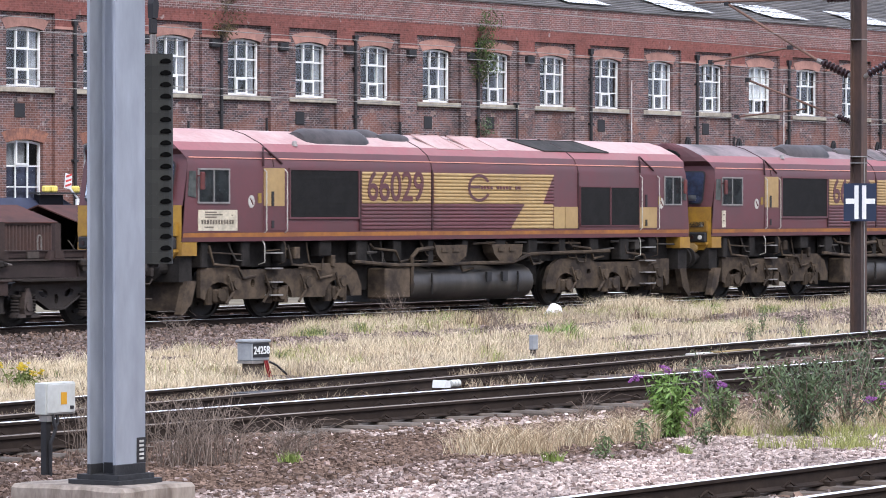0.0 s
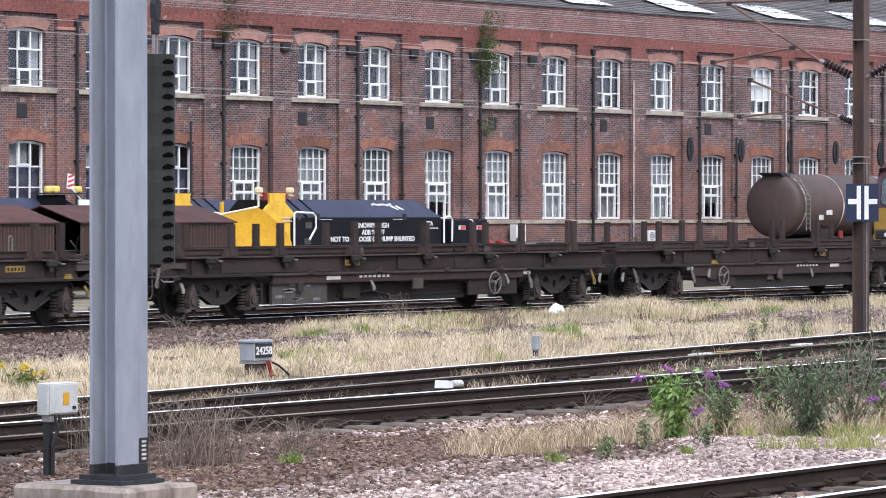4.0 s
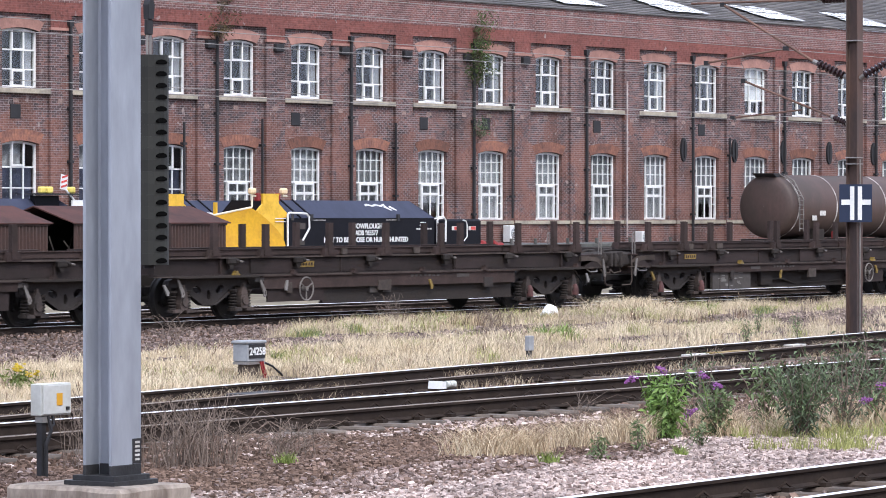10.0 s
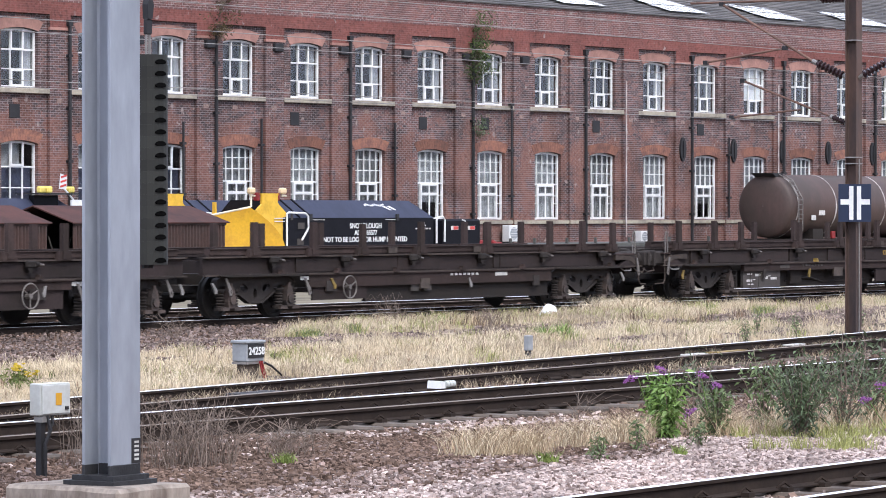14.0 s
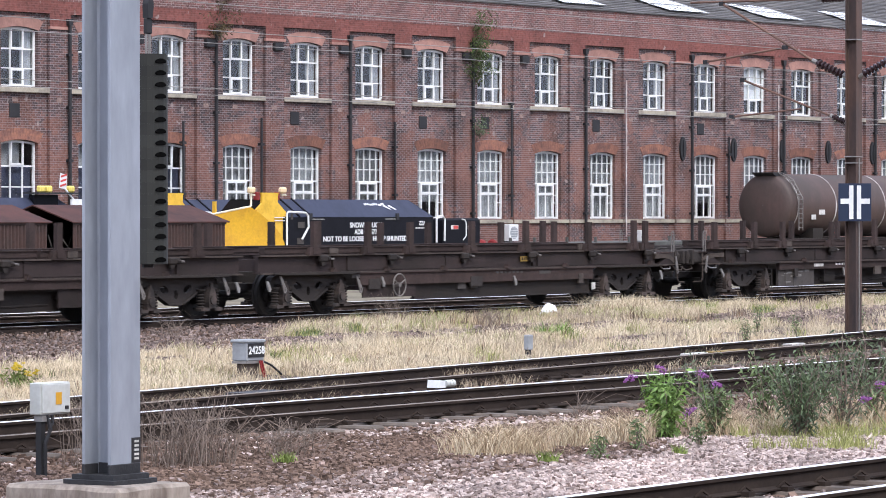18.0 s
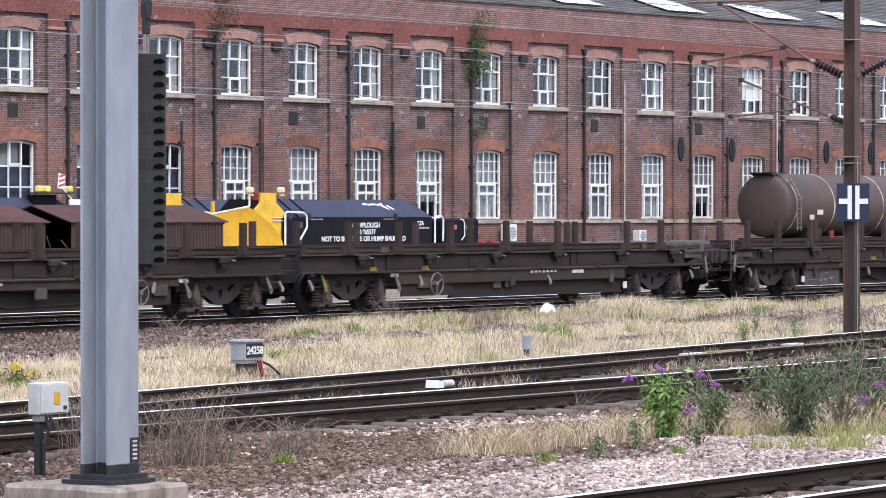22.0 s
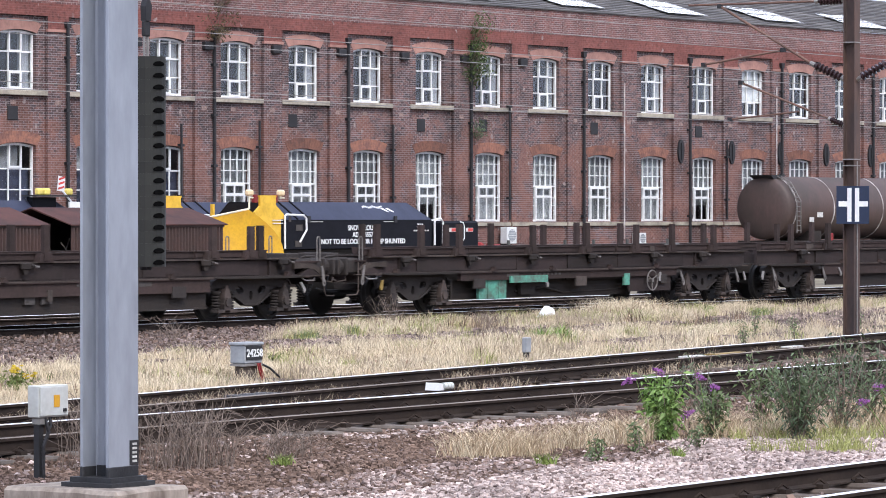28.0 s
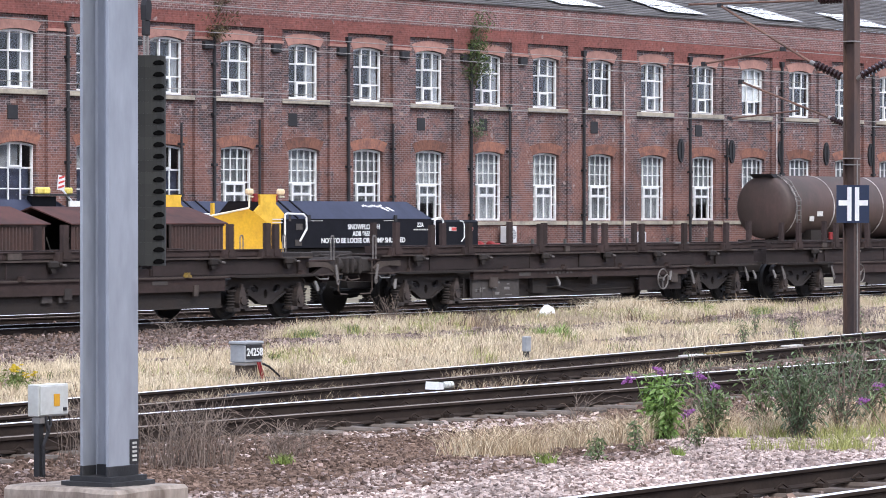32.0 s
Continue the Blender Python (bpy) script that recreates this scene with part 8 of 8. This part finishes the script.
def shrub(x, y, height, width, stems, leaf, material, label, per=26, flowers=(), name="buddleia_bush", slim=0.16, droop=0.3):
    z = float(ground_z(np.array([x]), np.array([y]))[0])
    b = thing(name, label, "shrub", pose(x, y, z))
    rnd = random.Random(int(x * 100 + y * 7))
    anchors, tips = [], []
    bm = bmesh.new()
    for k in range(stems):
        a = rnd.uniform(0, 2 * math.pi)
        r = width * 0.5 * rnd.uniform(0.1, 1.0)
        h = height * rnd.uniform(0.55, 1.0) * (1 - 0.25 * r / max(width, 0.01))
        path = [(rnd.uniform(-0.06, 0.06), rnd.uniform(-0.06, 0.06), 0)]
        for t in (0.3, 0.6, 0.85, 1.0):
            path.append((r * math.cos(a) * t ** 1.3 + rnd.uniform(-0.03, 0.03), r * math.sin(a) * t ** 1.3 + rnd.uniform(-0.03, 0.03), h * t * (1 - 0.06 * t)))
        tube(bm, path, 0.010, 5, 0.003)
        tips.append(path[-1])
        for i in range(9):
            t = 0.2 + 0.72 * i / 8
            j = min(3, int(t * 4))
            p, q = Vector(path[j]), Vector(path[j + 1])
            anchors.append(tuple(p.lerp(q, t * 4 - j if t < 1 else 1)))
    tagged(part("stem", bm, "twig", b), kind="stuff")
    v, f = leaf_cloud(anchors, per, leaf, 0.035 + 0.03 * width, droop, slim)
    me = bpy.data.meshes.new("foliage")
    me.from_pydata(v.tolist(), [], f.tolist())
    me.materials.append(MATS[material])
    tagged(part("foliage", me, None, b), kind="stuff")
    for fx, fy, fz, way in flowers:
        t = Vector((fx - x, fy - y, fz - z))
        bm = bmesh.new()
        tube(bm, [(0.5 * t.x, 0.5 * t.y, max(0.05, t.z - 0.4)), (0.85 * t.x, 0.9 * t.y, t.z - 0.02), t], 0.006, 4, 0.003)
        st = part("flower_stalk", bm, "leaf_green", b)
        bm = bmesh.new()
        d = Vector((way, -0.2 * way, rnd.uniform(-0.25, 0.2))).normalized()
        for i in range(110):
            s = rnd.random()
            c = t + d * s * 0.16 + Vector((rnd.gauss(0, 1), rnd.gauss(0, 1), rnd.gauss(0, 1))).normalized() * 0.040 * (1.12 - s)
            u = Vector((rnd.gauss(0, 1), rnd.gauss(0, 1), rnd.gauss(0, 1))).normalized() * 0.012
            w = u.orthogonal().normalized() * 0.012
            bm.faces.new([bm.verts.new(c + e) for e in (u, w, -u, -w)])
        part("flower_spike", bm, "flower_purple", st, "purple flower spike")
    return b


shrub(33.06, 19.2, 0.84, 0.5, 12, 0.095, "leaf_green", "bright green young buddleia with purple flower spikes", 11, [(32.42, 19.2, 0.46, -0.6), (33.05, 19.2, 0.5, -0.5), (33.0, 18.9, 0.07, 0.5)])
shrub(33.75, 18.95, 0.66, 0.5, 11, 0.075, "leaf_mid", "grey-green buddleia shoot with purple flowers in the stones", 6, [(33.42, 19.0, 0.46, 0.8), (33.66, 18.95, 0.33, 0.6)])
shrub(34.15, 18.15, 0.98, 0.95, 24, 0.075, "leaf_dark", "large dark green buddleia bush with drooping narrow leaves", 9, (), "buddleia_bush", 0.13, 0.55)
shrub(34.6, 18.85, 1.1, 0.7, 9, 0.09, "leaf_mid", "open grey-green buddleia with thin upright stems", 4, (), "buddleia_bush", 0.14, 0.5)
shrub(35.5, 18.35, 1.25, 1.2, 17, 0.08, "leaf_dark", "tall open dark green buddleia bush with drooping leaves", 5, (), "buddleia_bush", 0.12, 0.5)
shrub(36.3, 18.4, 1.35, 1.3, 15, 0.09, "leaf_dark", "dark green buddleia bush beside the platform line", 5, (), "buddleia_bush", 0.12, 0.5)
shrub(36.0, 17.75, 0.7, 0.9, 8, 0.08, "leaf_mid", "straggling buddleia bush with long purple flower spikes", 5, [(35.42, 17.9, 0.29, 0.9), (35.05, 17.9, 0.14, 0.9), (35.15, 17.7, -0.2, 0.3), (35.7, 17.8, 0.33, 0.8)])
shrub(35.6, 20.2, 1.1, 0.8, 8, 0.08, "leaf_dark", "thin straggling dark green weed", 4, (), "tall_weed", 0.10, 0.6)
for x, y, h in ((31.5, 18.6, 0.42), (30.4, 18.4, 0.3), (32.2, 18.3, 0.3), (58.5, 31.2, 0.7), (56.0, 30.9, 0.7), (60.3, 33.0, 0.6), (63.6, 31.5, 0.75), (66.5, 34.0, 0.7)):
    shrub(x, y, h, 0.16, 4, 0.055, "leaf_mid", "thin upright green weed", 5, (), "tall_weed")


def dead_twigs(x, y, n, height, width, name, label):
    z = float(ground_z(np.array([x]), np.array([y]))[0])
    b = thing(name, label, "dead shrub", pose(x, y, z))
    rnd = random.Random(int(x * 10 + y))
    for g in range(3):
        bm = bmesh.new()
        for k in range(n // 3):
            a, r = rnd.uniform(0, 6.28), width * rnd.uniform(0.0, 0.6)
            px, py = r * math.cos(a), r * math.sin(a)
            h, l = height * rnd.uniform(0.4, 1.0), rnd.uniform(0.1, 0.5)
            e = rnd.uniform(0, 6.28)
            pts = [(px, py, 0), (px + 0.3 * l * math.cos(e), py + 0.3 * l * math.sin(e), h * 0.6), (px + l * math.cos(e), py + l * math.sin(e), h), (px + 1.5 * l * math.cos(e), py + 1.5 * l * math.sin(e), h * rnd.uniform(0.7, 1.0))]
            tube(bm, pts, 0.0042, 4, 0.0018)
            if rnd.random() < 0.5:
                q = Vector(pts[1])
                tube(bm, [q, q + Vector((rnd.uniform(-0.15, 0.15), rnd.uniform(-0.15, 0.15), 0.15))], 0.003, 4, 0.0015)
        tagged(part("branch", bm, "twig", b), kind="stuff")


dead_twigs(27.6, 21.3, 150, 0.7, 0.9, "dead_bramble", "tangle of dead grey-brown bramble stems")
dead_twigs(26.9, 21.9, 60, 0.85, 0.5, "dead_bramble", "tangle of dead grey-brown bramble stems")
dead_twigs(29.0, 21.2, 60, 0.4, 0.7, "dead_bramble", "tangle of dead grey-brown bramble stems")
dead_twigs(61.8, 42.4, 36, 0.75, 0.6, "dead_weed", "bare dead weed stalks beside the goods line")
dead_twigs(60.5, 39.1, 45, 0.5, 0.7, "dead_weed", "bare dead weed stalks in the verge grass")
dead_twigs(53.3, 41.4, 24, 0.6, 0.5, "dead_weed", "bare dead weed stalks beside the goods line")
dead_twigs(36.2, 22.2, 9, 0.4, 0.25, "dead_weed", "bare pale dead stalks beside the rail")

rw = thing("ragwort", "yellow-flowered ragwort in the verge grass", "weed", pose(36.6, 31.05, -0.25))
bm = bmesh.new()
heads = []
for k in range(14):
    a, r = rng.uniform(0, 6.28), rng.uniform(0.02, 0.33)
    t = (r * math.cos(a), r * math.sin(a), rng.uniform(0.28, 0.42))
    tube(bm, [(0.3 * t[0], 0.3 * t[1], 0), t], 0.006, 4, 0.003)
    heads.append(t)
tagged(part("stem", bm, "grass_green", rw), kind="stuff")
v, f = leaf_cloud([(t[0] * 0.7, t[1] * 0.7, t[2] * 0.6) for t in heads], 22, 0.08, 0.06)
me = bpy.data.meshes.new("foliage")
me.from_pydata(v.tolist(), [], f.tolist())
me.materials.append(MATS["grass_green"])
tagged(part("foliage", me, None, rw), kind="stuff")
for t in heads[:7]:
    bm = bmesh.new()
    for k in range(6):
        disc(bm, (t[0] + rng.uniform(-0.05, 0.05), t[1] + rng.uniform(-0.05, 0.05), t[2] + 0.012 * k - 0.03), 0.026, "z", 0.016, 6)
    part("flower_head", bm, "flower_yellow", rw, "yellow flower cluster")


def wall_growth(u, z0, z1, width, n, material, label):
    """A shrub rooted in the brickwork."""
    b = thing("wall_plant", label, "climbing plant", WALL @ pose(u, -0.1, z0))
    rnd = random.Random(int(u * 10))
    bm = bmesh.new()
    anchors = []
    for k in range(n):
        x, z = rnd.gauss(0, width * 0.4), rnd.uniform(0.05, 1.0) * (z1 - z0)
        x *= 1.2 - 0.5 * z / (z1 - z0)
        y = -rnd.uniform(0.02, 0.35)
        tube(bm, [(0.2 * x, 0.1, max(0.0, z - 0.7)), (x * 0.6, y * 0.6, z - 0.25), (x, y, z)], 0.012, 4, 0.004)
        anchors.append((x, y, z))
    tagged(part("stem", bm, "twig", b), kind="stuff")
    v, f = leaf_cloud(anchors, 24, 0.13, 0.14)
    me = bpy.data.meshes.new("foliage")
    me.from_pydata(v.tolist(), [], f.tolist())
    me.materials.append(MATS[material])
    tagged(part("foliage", me, None, b), kind="stuff")


wall_growth(-19.45, 7.2, 9.9, 0.75, 60, "wall_leaf", "green shrub growing out of the brick wall")
wall_growth(-19.4, 5.2, 6.2, 0.4, 8, "leaf_dark", "small plant clinging to the drainpipe")
wall_growth(-34.1, 8.3, 10.4, 1.0, 30, "withered_leaf", "withered brownish shrub growing out of the brick wall")


# ---- movement ----
def motions():
    """The goods train passes from left to right; its wheels turn while it is near."""
    times = (0, 1.5, 3, 6, 8, 10, 13, 18, 23, 27, 30, 32)
    speed = (8.75, 8.75, 8.85, 9.1, 9.27, 9.35, 9.47, 9.46, 9.42, 9.3, 9.18, 9.12)
    grid = np.linspace(0, 32, 3201)
    v = np.interp(grid, times, speed)
    gone = np.concatenate([[0], np.cumsum((v[1:] + v[:-1]) * 0.005)])
    gone -= gone[900]
    gone += np.interp(grid, (0, 6, 8, 11, 13, 15, 17, 20, 22, 24, 25, 28, 31, 32), (0, 0, -0.05, -0.17, -0.12, 0.02, 0.13, 0.13, 0.05, 0.03, -0.02, -0.08, -0.14, -0.14))
    run = lambda t: float(np.interp(t, grid, gone))
    for ob, start, radius in TRAIN:
        walk(ob, [(t, pose(start + run(t), 45.68, 0)) for t in np.arange(0, 32.01, 1.0)])
        near = [t for t in np.arange(0, 32.01, 1 / 15) if 35 < start + run(t) < 100]
        steps = sorted({0.0, 32.0, *[round(float(t), 5) for t in near]})
        for w in [c for c in ob.children_recursive if c.name.startswith("wheelset")]:
            x, z = w.location.x, w.location.z
            lo, hi = (near[0], near[-1]) if near else (0.0, 0.0)
            walk(w, [(t, pose(x, 0, z, 0, math.degrees((run(min(max(t, lo), hi)) - run(lo)) / radius))) for t in steps])


motions()
